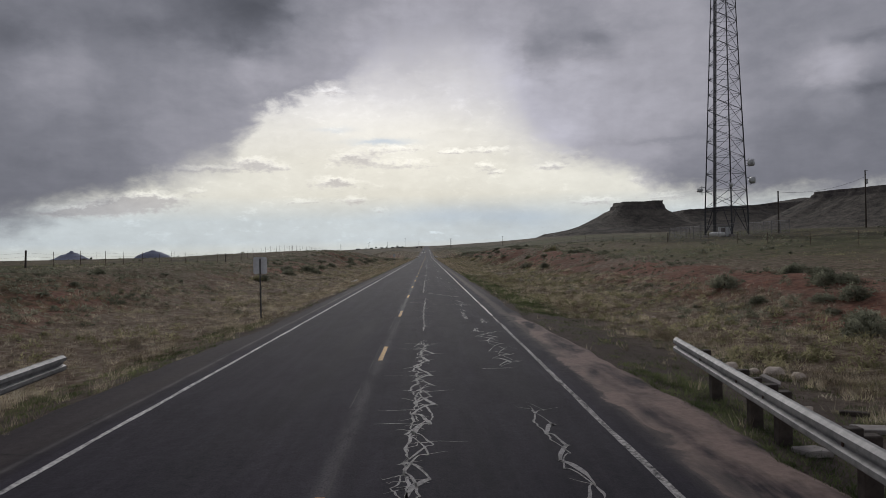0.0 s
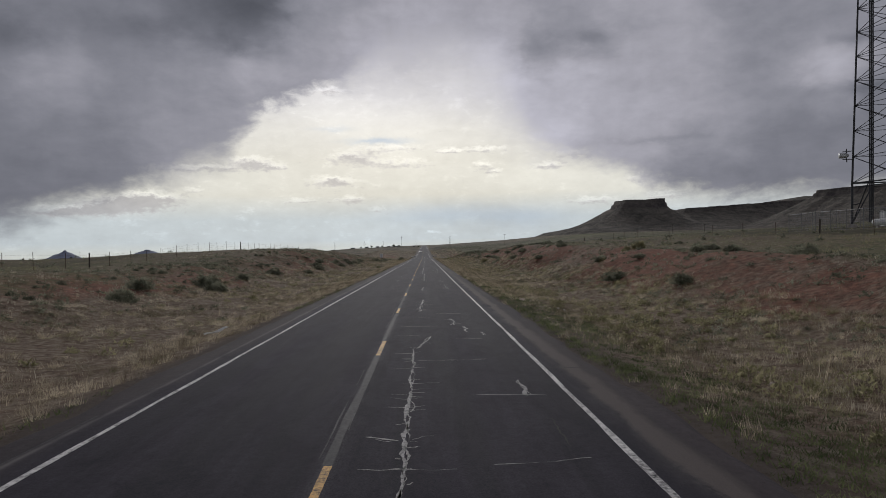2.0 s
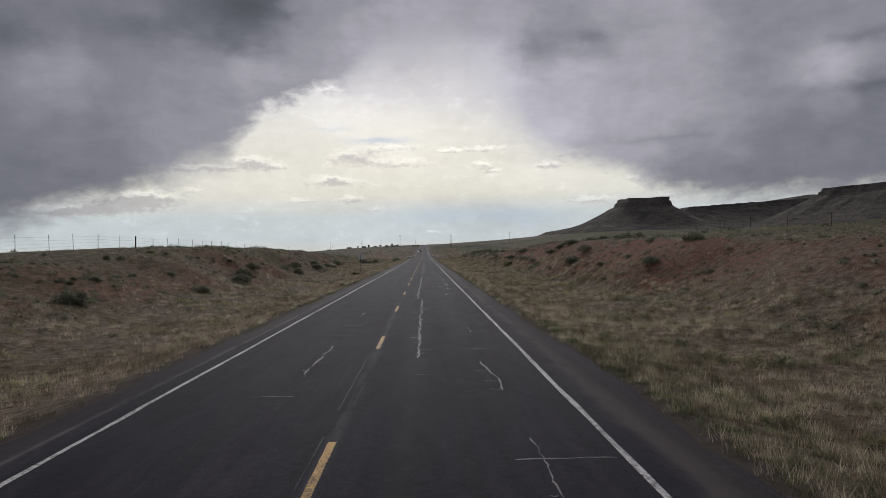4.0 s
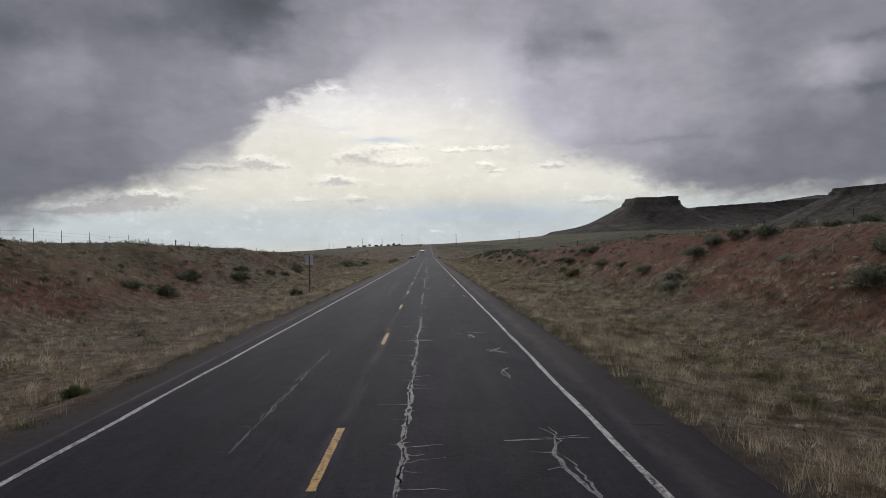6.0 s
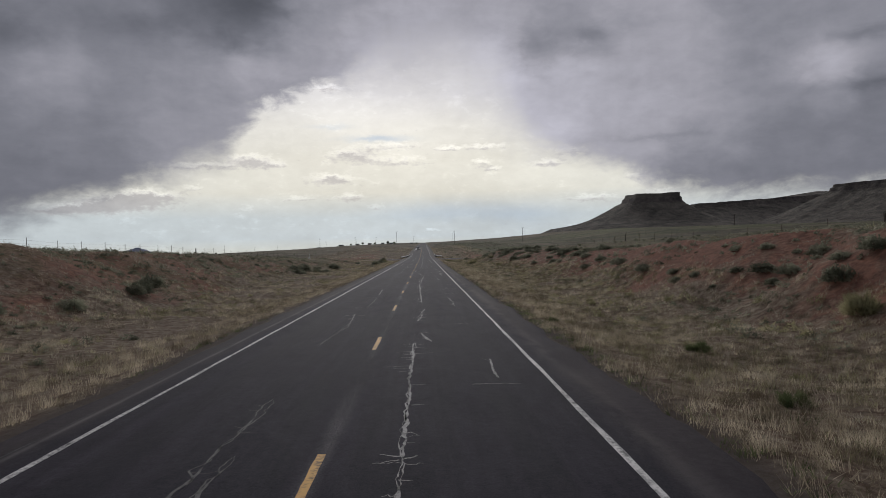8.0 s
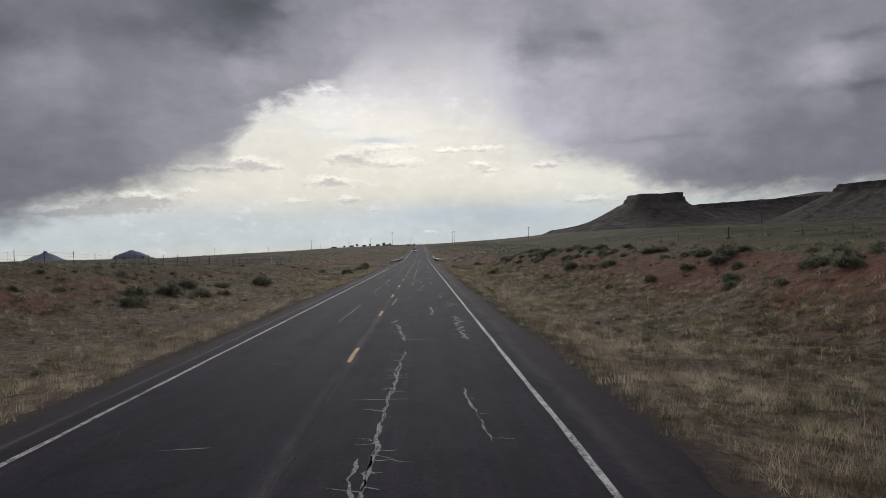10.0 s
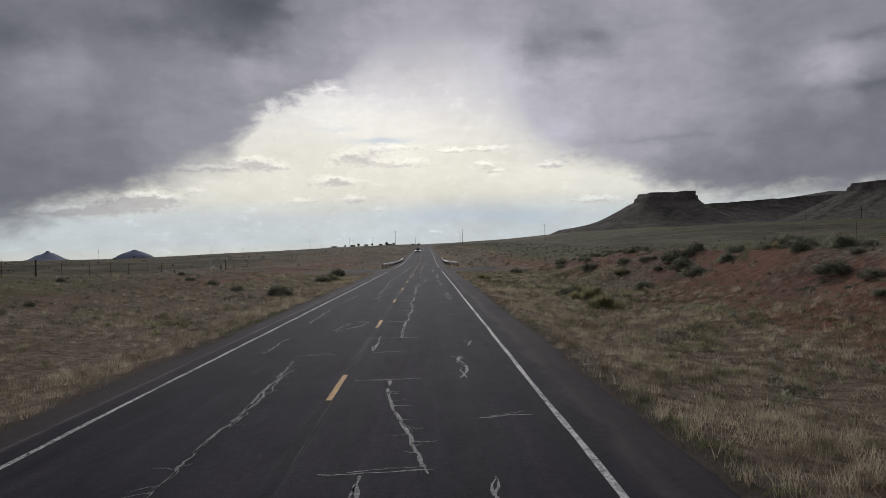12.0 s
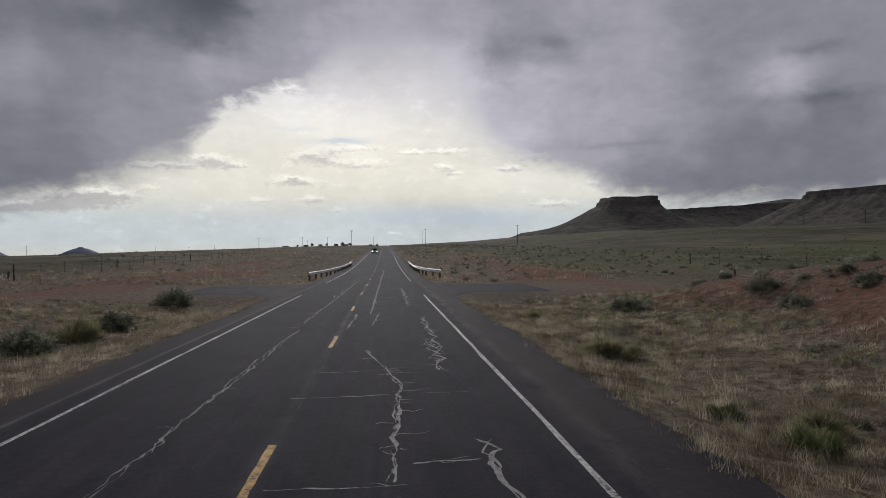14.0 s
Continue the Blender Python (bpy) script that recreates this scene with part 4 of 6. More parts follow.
# cracks straight across the lane: from x, to x, y
CROSSING = ((-0.75, -0.2, 10.1), (1.19, 1.88, 15.1), (-0.69, 0.25, 19.6), (-0.72, 0.44, 55.5), (0.84, 2.08, 55.7), (0.93, 2.18, 59.7), (0.94, 1.67, 68.1), (-0.75, -0.03, 69.1), (-0.8, 0.47, 71.8), (-0.41, 0.26, 75.2),
            (0.56, 1.93, 76.7), (-0.38, 0.23, 79.0), (1.17, 2.03, 138.3), (-0.1, 1.93, 140.9), (1.16, 2.22, 143.7), (-0.73, -0.17, 146.1), (1.01, 1.75, 147.4), (1.13, 2.28, 152.4), (-0.76, 0.27, 163.4), (0.94, 1.94, 165.1),
            (-0.9, -0.28, 167.4), (-0.2, 0.46, 170.7), (-0.16, 0.57, 172.6), (-0.6, 0.27, 175.9), (-0.35, 0.35, 177.9), (1.17, 2.12, 178.8), (1.04, 1.69, 183.4), (-0.55, 0.29, 191.9), (1.15, 2.0, 191.9), (1.07, 1.96, 206.4))
CROSSING_ON = ((0.05, 0.71, 264.4), (-0.53, 0.18, 269.2), (-0.3, 0.56, 270.9), (-0.18, 0.4, 275.2), (1.37, 2.07, 277.2), (-0.54, 0.73, 277.9), (-0.85, 0.13, 282.2), (-0.61, 0.32, 284.7), (1.79, 2.45, 287.1), (1.19, 1.9, 288.4),
               (-0.81, 0.16, 289.0), (-0.69, 0.68, 304.9), (1.34, 2.22, 307.6), (-0.81, 0.47, 311.0), (-2.61, -1.68, 314.8), (-0.76, 0.02, 315.0), (-0.77, 0.34, 318.1), (-2.46, -1.5, 322.9), (-1.07, -0.2, 323.1), (1.14, 1.97, 325.6),
               (-0.77, 0.48, 328.0), (0.88, 2.06, 332.8), (-1.17, -0.19, 334.6), (1.03, 2.13, 334.7), (1.25, 2.18, 336.1), (-0.74, 0.43, 337.5), (0.98, 1.98, 338.0), (-0.88, 0.37, 339.4), (0.58, 1.41, 350.5), (-1.02, -0.16, 351.0))
CROSSING_MORE = ((-0.6, 0.0, 40.2), (-0.75, -0.3, 39.0), (-0.85, -0.2, 36.8), (-0.1, 0.45, 35.2), (1.0, 1.95, 35.1), (1.1, 2.15, 34.6), (-0.8, -0.1, 31.2), (1.2, 2.2, 46.0), (-0.8, 0.45, 45.8), (1.2, 2.1, 49.6), (1.2, 2.0, 50.7), (1.2, 1.7, 53.6), (-0.6, -0.2, 50.0),
                 (-0.75, -0.2, 65.2), (-0.1, 1.5, 64.0), (-0.75, -0.3, 56.9), (-1.0, 0.2, 292.6), (-1.0, 0.4, 294.9), (-0.9, 0.3, 296.8), (1.3, 2.4, 295.8), (1.1, 2.0, 293.1), (-3.1, -1.8, 301.4))
CROSSING_END = ((-1.46, -0.14, 354.7), (-0.9, 0.56, 358.7), (0.65, 1.43, 359.5), (-1.25, 0.36, 363.5), (0.94, 1.75, 363.7), (-1.01, 0.61, 366.1))
# the oncoming lane: from x, y to x, y
OTHER_LANE = ((-2.36, 152.0, -2.4, 161.8), (-2.2, 185.0, -2.17, 202.0), (-2.49, 193.3, -2.41, 205.5), (-2.68, 212.6, -2.35, 217.7), (-2.37, 225.2, -2.29, 232.0))
OTHER_LANE_ON = ((-2.45, 269.7, -2.36, 279.8), (-2.15, 287.5, -2.33, 288.8), (-2.6, 288.9, -2.39, 290.2), (-2.39, 290.2, -2.45, 298.1), (-1.89, 299.2, -2.38, 300.7), (-2.38, 300.7, -2.37, 312.6), (-2.34, 307.3, -2.54, 313.8), (-3.58, 315.2, -3.56, 318.5),
                 (-2.29, 320.1, -1.52, 322.5), (-2.44, 320.5, -2.13, 322.8), (-1.5, 323.1, -2.18, 323.8), (-3.64, 323.1, -3.73, 329.4), (-3.69, 334.5, -3.53, 340.7), (-2.06, 334.9, -1.8, 336.1), (-2.27, 336.6, -1.97, 339.4),
                 (-2.42, 339.5, -2.02, 340.8), (-1.54, 341.1, -2.39, 342.0), (-2.39, 342.0, -2.2, 354.0), (-2.41, 348.4, -2.61, 358.5), (-2.6, 358.5, -2.45, 374.5), (-2.5, 376.0, -2.04, 417.8))

crack_rng = np.random.default_rng(12)


def zigzag(s, size, seed):
    """Straight-sided noise from -1 to 1 along s: corners about that size apart."""
    k = np.arange(int(s[-1] / size) + 3)
    jitter = np.random.default_rng(int(seed))
    return np.interp(s, size * (k - 0.5 + jitter.uniform(-0.35, 0.35, len(k))), jitter.uniform(-1, 1, len(k)))


def wave(s, size, seed):
    """The same with rounded corners."""
    k = np.arange(int(s[-1] / size) + 4)
    jitter = np.random.default_rng(int(seed))
    at, v = size * (k - 0.5 + jitter.uniform(-0.3, 0.3, len(k))), jitter.uniform(-1, 1, len(k))
    i = np.clip(np.searchsorted(at, s) - 1, 0, len(k) - 2)
    f = np.clip((s - at[i]) / (at[i + 1] - at[i]), 0, 1)
    return v[i] + (v[i + 1] - v[i]) * f * f * (3 - 2 * f)


def crack(x0, y0, x1, y1, stray, wide, loops=0.0):
    """A jagged, broken strip of filler that wanders about a line; loops adds short side arms."""
    length = math.hypot(x1 - x0, y1 - y0)
    n = max(int(length / 0.06), 6)
    t = np.linspace(0, 1, n)
    seed = crack_rng.integers(1000)
    s = t * length
    along = abs(y1 - y0) > abs(x1 - x0)
    off = stray * (0.75 * zigzag(s, 1.3, seed) + 0.55 * zigzag(s, 0.33, seed + 1) + 0.22 * zigzag(s, 0.1, seed + 2))
    back = 0.4 * stray * zigzag(s, 0.4, seed + 3)
    nx, ny = (1, 0) if along else (0, 1)
    line = np.column_stack([x0 + (x1 - x0) * t + off * nx + back * ny, y0 + (y1 - y0) * t + off * ny + back * nx])
    width = wide * np.clip(0.75 + 0.65 * zigzag(s, 0.45, seed + 4) + 0.5 * zigzag(s, 0.13, seed + 5), 0.12, 2) * np.minimum(1, 6 * np.minimum(t, 1 - t) + 0.5)
    out = [ribbon(line, width, 0.0045)]
    for _ in range(crack_rng.poisson(loops * length)):
        k = crack_rng.integers(n - 3)
        m = crack_rng.integers(4, 12)
        way_ = crack_rng.choice((-1, 1))
        arm = line[k] + np.cumsum(np.column_stack([way_ * crack_rng.uniform(0.008, 0.05, m), 0.05 * crack_rng.uniform(-1, 1, m)]), 0)
        out.append(ribbon(arm, np.linspace(wide * 0.6, wide * 0.2, m), 0.005))
    return out


def finger(x, y, reach, wide):
    """A short bent strip that leaves a long crack sideways."""
    m = max(int(abs(reach) / 0.04), 5)
    t = np.linspace(0, 1, m)
    s = t * abs(reach)
    bend = crack_rng.uniform(-0.25, 0.25) * t ** 1.5 + 0.05 * zigzag(s, 0.16, crack_rng.integers(1000))
    return [ribbon(np.column_stack([x + reach * t, y + bend]), wide * (1 - 0.75 * t) * np.clip(0.9 + 0.5 * zigzag(s, 0.12, crack_rng.integers(1000)), 0.25, 2), 0.005)]


def tangle(x, y0, y1, half, thick=0.05):
    """Looping filler that swings to and fro along a wheel track, with strands across its bends."""
    length = y1 - y0
    n = max(int(length / 0.035), 24)
    t = np.linspace(0, 1, n)
    s = t * length
    out = []
    for wide, gain in ((thick, 1.0), (thick * 0.55, 0.8)):
        seed = int(crack_rng.integers(1000))
        turn = np.cumsum(np.clip(1.0 + 0.9 * wave(s, 0.9, seed), 0.2, 2.4)) * (length / n) * 3.4 + crack_rng.uniform(0, 6)
        swing = half * gain * (0.75 + 0.35 * wave(s, 1.1, seed + 1))
        px = x + swing * np.sin(turn) + 0.35 * half * wave(s, 2.3, seed + 2) + 0.02 * zigzag(s, 0.12, seed + 3)
        py = y0 + s + 0.28 * np.sin(2 * turn + 0.8) * min(half * 2.2, 0.5) + 0.03 * zigzag(s, 0.2, seed + 4)
        width = wide * np.clip(0.8 + 0.6 * wave(s, 0.5, seed + 5) + 0.4 * zigzag(s, 0.16, seed + 6), 0.15, 1.8) * np.minimum(1, 8 * np.minimum(t, 1 - t) + 0.3)
        out.append(ribbon(np.column_stack([px, py]), width, 0.0045 if gain == 1.0 else 0.005))
        for _ in range(crack_rng.poisson(0.55 * length * min(half / 0.12, 1.5))):
            k = int(crack_rng.integers(n))
            out += finger(px[k], py[k], crack_rng.choice((-1, 1)) * crack_rng.uniform(0.12, 0.2 + 0.7 * half), wide * 0.75)
    return out


pieces = []
# nearest stretch: a broad tangle of strands with many arms
for stray, wide, arms in ((0.13, 0.050, 0.7), (0.18, 0.028, 0.5)):
    pieces += crack(-0.21, 4.0, -0.12, 20.5, stray, wide, arms)
pieces += tangle(-0.10, 4.0, 19.8, 0.22, 0.055)
for k in range(8):
    pieces += finger(-0.15, 5.0 + 1.9 * k + crack_rng.uniform(-0.4, 0.4), crack_rng.choice((-1, -1, 1)) * crack_rng.uniform(0.3, 0.75), 0.04)
for row in LANE_CRACK + LANE_CRACK_ON:
    # two strands that part and meet, with side fingers every metre or two
    pieces += crack(*row, 0.055, 0.052, 1.0) + crack(*row, 0.075, 0.026, 0.5)
    for _ in range(crack_rng.poisson(0.45 * abs(row[3] - row[1]))):
        f = crack_rng.random()
        pieces += finger(row[0] + (row[2] - row[0]) * f, row[1] + (row[3] - row[1]) * f, crack_rng.choice((-1, 1)) * crack_rng.uniform(0.15, 0.6), 0.035)
for row in TANGLES + TANGLES_ON:
    pieces += tangle(*row)
for x0, x1, y in CROSSING + CROSSING_ON + CROSSING_MORE + CROSSING_END:
    tip = crack_rng.uniform(-0.25, 0.25)
    pieces += crack(x0, y - tip * 0.5, x1, y + tip * 0.5, 0.085, 0.042, 0.5)
    if crack_rng.random() < 0.5:
        pieces += crack(x0 + 0.25 * (x1 - x0), y + 0.05, x1 - 0.1, y + 0.12 + tip, 0.08, 0.022)
for row in OTHER_LANE_ON:
    pieces += crack(*row, 0.08, 0.034, 0.6) + crack(*row, 0.10, 0.020, 0.3)
# the stretches between, and the road farther on, are cracked in the same manner
y = 92.0
while y < 620:
    y += crack_rng.uniform(1.2, 4.5)
    if 92 < y < 134 or 212 < y < 262 or y > 372:
        x0 = crack_rng.choice((-2.9, -0.6, -0.1, 1.2))
        pieces += crack(x0, y, x0 + crack_rng.uniform(0.4, 1.3), y + crack_rng.uniform(-0.15, 0.15), 0.05, 0.033, 0.2)
        if crack_rng.random() < 0.4:
            x0 = crack_rng.choice((1.55, -2.4, -0.1))
            pieces += crack(x0, y, x0 + crack_rng.uniform(-0.2, 0.2), y + crack_rng.uniform(1, 6), 0.08, 0.04, 0.5)
tagged(strips("crack_filler", pieces, SEAL), "pale grey crack filler on dark asphalt", "road crack", kind="stuff")
pieces = []
for row in OTHER_LANE:
    pieces += crack(*row, 0.06, 0.034, 0.4) + crack(*row, 0.09, 0.02, 0.4)
tagged(strips("faint_crack_filler", pieces, SEAL_FAINT), "faint grey crack filler in the oncoming lane", "road crack", kind="stuff")

# thin worn seams where the paving strips meet
seam_rng = np.random.default_rng(44)
pieces = []
for x, wide, y_end in ((-1.24, 0.022, 110), (-1.03, 0.014, 392), (-5.14, 0.030, 392)):
    y = -6.0
    while y < y_end:
        run = seam_rng.uniform(1.0, 6.0)
        t = np.arange(y, y + run, 0.25)
        if len(t) > 3:
            pieces.append(ribbon(np.column_stack([x + 0.015 * bumps(t, t * 0, 6, 45) + 0.008 * bumps(t, t * 0, 0.7, 46), t]), wide * np.clip(0.8 + 0.6 * bumps(t, t * 0, 0.9, 47), 0.1, 2), 0.004))
        y += run + seam_rng.uniform(0.5, 5.0)
tagged(strips("paving_seam", pieces, WORN_SEAM), "thin worn seams between strips of asphalt", "road seam", kind="stuff")

# faint grey bands of scoured marking between the dashes
pieces = []
for y0, y1 in ((29.0, 40.5), (43.4, 53.2), (55.6, 65.2), (67.6, 77.4), (79.8, 89.6), (92.0, 101.8)):
    t = np.arange(y0, y1, 0.3)
    pieces.append(ribbon(np.column_stack([-1.11 + 0.008 * bumps(t, t * 0, 2.5, 48), t]), 0.15 * np.clip(0.9 + 0.2 * bumps(t, t * 0, 1.1, 49), 0.5, 1.2), 0.0035))
tagged(strips("scoured_marking", pieces, SCOURED), "faint grey band of scoured marking on asphalt", "road marking", kind="stuff")

# dark open cracks that cross the paved shoulder
pieces = []
for n in range(46):
    y = -4 + 9.3 * n + crack_rng.uniform(-2, 2)
    pieces += crack(RIGHT_LINE + 0.15, y, 3.7, y + crack_rng.uniform(-0.2, 0.2), 0.06, 0.035)
    if n % 2:
        pieces += crack(-5.6, y + 3, LEFT_LINE - 0.1, y + 3, 0.05, 0.03)
for n in range(26):
    y = 60 + 14 * n + crack_rng.uniform(-5, 5)
    x = crack_rng.choice((1.9, -3.6, -3.0, 0.6))
    pieces += crack(x, y, x + crack_rng.uniform(-0.3, 0.3), y + crack_rng.uniform(1, 3), 0.08, 0.02)
tagged(strips("open_crack", pieces, TAR), "dark open cracks in the asphalt", "road crack", kind="stuff")

# ---- guard rails ----
RAIL_SECTION = ((0.0, 0.155), (0.03, 0.150), (0.08, 0.11), (0.08, 0.05), (0.02, 0.015), (0.02, -0.015), (0.08, -0.05), (0.08, -0.11), (0.03, -0.150), (0.0, -0.155))


def rail_beam(points, height, face):
    """A W-section steel beam along points; face: +1 when the ridges look to +x."""
    bm = bmesh.new()
    rings = []
    p = [Vector(q) for q in points]
    for n, q in enumerate(p):
        d = (p[min(n + 1, len(p) - 1)] - p[max(n - 1, 0)]).normalized()
        out = Vector((d.y, -d.x, 0)) * (1 if (d.y > 0) == (face > 0) else -1)
        ring = [bm.verts.new(q + out * u + Vector((0, 0, height + v))) for u, v in RAIL_SECTION]
        ring += [bm.verts.new(q + out * (u - 0.006) + Vector((0, 0, height + v))) for u, v in reversed(RAIL_SECTION)]
        rings.append(ring)
    k = len(rings[0])
    for a, b in zip(rings, rings[1:]):
        for i in range(k):
            bm.faces.new((a[i], a[(i + 1) % k], b[(i + 1) % k], b[i]))
    bm.faces.new(rings[0])
    bm.faces.new(rings[-1][::-1])
    bmesh.ops.recalc_face_normals(bm, faces=bm.faces)
    return bm


def guard_rail(points, face, label, post_every=1.9, height=0.53, steel=GALVANISED):
    """A steel guard rail on timber posts; points lie on the ground line of the beam."""
    line = [Vector((x, y, float(grade(y)))) for x, y in points]
    dense = []
    for a, b in zip(line, line[1:]):
        k = max(int((b - a).length / 0.9), 1)
        dense += [a + (b - a) * (n / k) for n in range(k)]
    dense.append(line[-1])
    rail = thing("guard_rail", line[0].x, line[0].y, line[0].z, label, "guard rail", "guard rails")
    local = [q - line[0] for q in dense]
    part("beam", rail_beam(local, height, face), steel, rail, "galvanised W-beam")
    first = None
    walked, due = 0.0, 1.5
    for a, b in zip(local, local[1:]):
        walked += (b - a).length
        if walked >= due:
            due += post_every
            at = b + line[0]
            floor = land_at(at.x - face * 0.22, at.y)
            bm = box(bmesh.new(), (0.19, 0.15, 1.02), (0, 0, 0.285), bevel=0.012)
            post = part("post", bm, OLD_WOOD, rail, "weathered timber post") if first is None else hang(new("post", first.data), rail, "weathered timber post")
            first = first or post
            post.matrix_local = pose(b.x - face * 0.24, b.y, floor - line[0].z - 0.12 + 0.05, 1.5 * math.sin(due), 0, 2 * math.cos(due))
            bm = box(bmesh.new(), (0.15, 0.14, 0.34), (0, 0, 0), bevel=0.01)
            spacer = part("block", bm, OLD_WOOD, post)
            spacer.matrix_local = pose(face * 0.165, 0, height - (floor - line[0].z - 0.07))
            for dz in (0.06, -0.06):
                bolt = part("bolt", rod(bmesh.new(), (0, 0, 0), (face * 0.02, 0, 0), 0.018, sides=6), RUSTY_STEEL, post)
                bolt.matrix_local = pose(face * 0.255, 0, height - (floor - line[0].z - 0.07) + dz * 0.2)
    return rail


guard_rail([(5.15, 14.3), (4.75, 11.2), (4.32, 7.8), (4.02, 5.3), (3.85, 2.0), (3.8, -6.0), (3.8, -16.0)], -1, "weathered galvanised guard rail with a flared bent end beside the road")
guard_rail([(-6.95, 13.5), (-6.72, 11.0), (-6.3, 6.0), (-6.15, 0.0), (-6.1, -12.0)], 1, "weathered galvanised guard rail with a cut end beside the road")
guard_rail([(-6.9, 421.0), (-6.0, 434.0), (-5.5, 446.0), (-5.3, 460.0), (-5.3, 476.0)], 1, "guard rail, pale with reflected sky, flaring out past a side track", 3.8, steel=SKYLIT_RAIL)
guard_rail([(6.1, 427.0), (4.9, 436.0), (4.35, 444.0), (4.2, 452.0), (4.2, 472.0)], -1, "guard rail, pale with reflected sky, flaring out past a side track", 3.8, steel=SKYLIT_RAIL)


# ---- signs seen from the back ----
def road_sign(x, y, wide, high, top, lean, label):
    z = land_at(x, y)
    sign = thing("road_sign", x, y, z, label, "road sign", "roadside signs", turn=lean)
    bm = bmesh.new()
    for u, v in ((-0.03, 0), (0.03, 0)):
        box(bm, (0.012, 0.035, top - z + 0.25), (u, v, (top - z) / 2 - 0.2))
    box(bm, (0.07, 0.006, top - z + 0.25), (0, 0.018, (top - z) / 2 - 0.2))
    part("post", bm, POST_STEEL, sign, "grey steel channel post")
    bm = box(bmesh.new(), (wide, 0.004, high), (0, 0.03, top - z - high / 2))
    corners = [e for e in bm.edges if abs(e.verts[0].co.y - e.verts[1].co.y) > 0.003]
    bmesh.ops.bevel(bm, geom=corners, offset=0.04, segments=3, affect="EDGES")
    part("panel", bm, SIGN_BACK, sign, "bare aluminium back of the panel")
    for dz in (0.15, high - 0.15):
        part("bolt", rod(bmesh.new(), (0, -0.02, top - z - dz), (0, -0.005, top - z - dz), 0.014), GALVANISED, sign)


road_sign(-7.55, 32.8, 0.61, 0.77, 2.46, 6, "bare back of a metal road sign on a steel post")
road_sign(-8.97, 199.4, 0.62, 0.76, 2.40, -3, "plain grey back of a small road sign on a post")


# ---- radio mast and its compound ----
MAST = (54.8, 131.0)


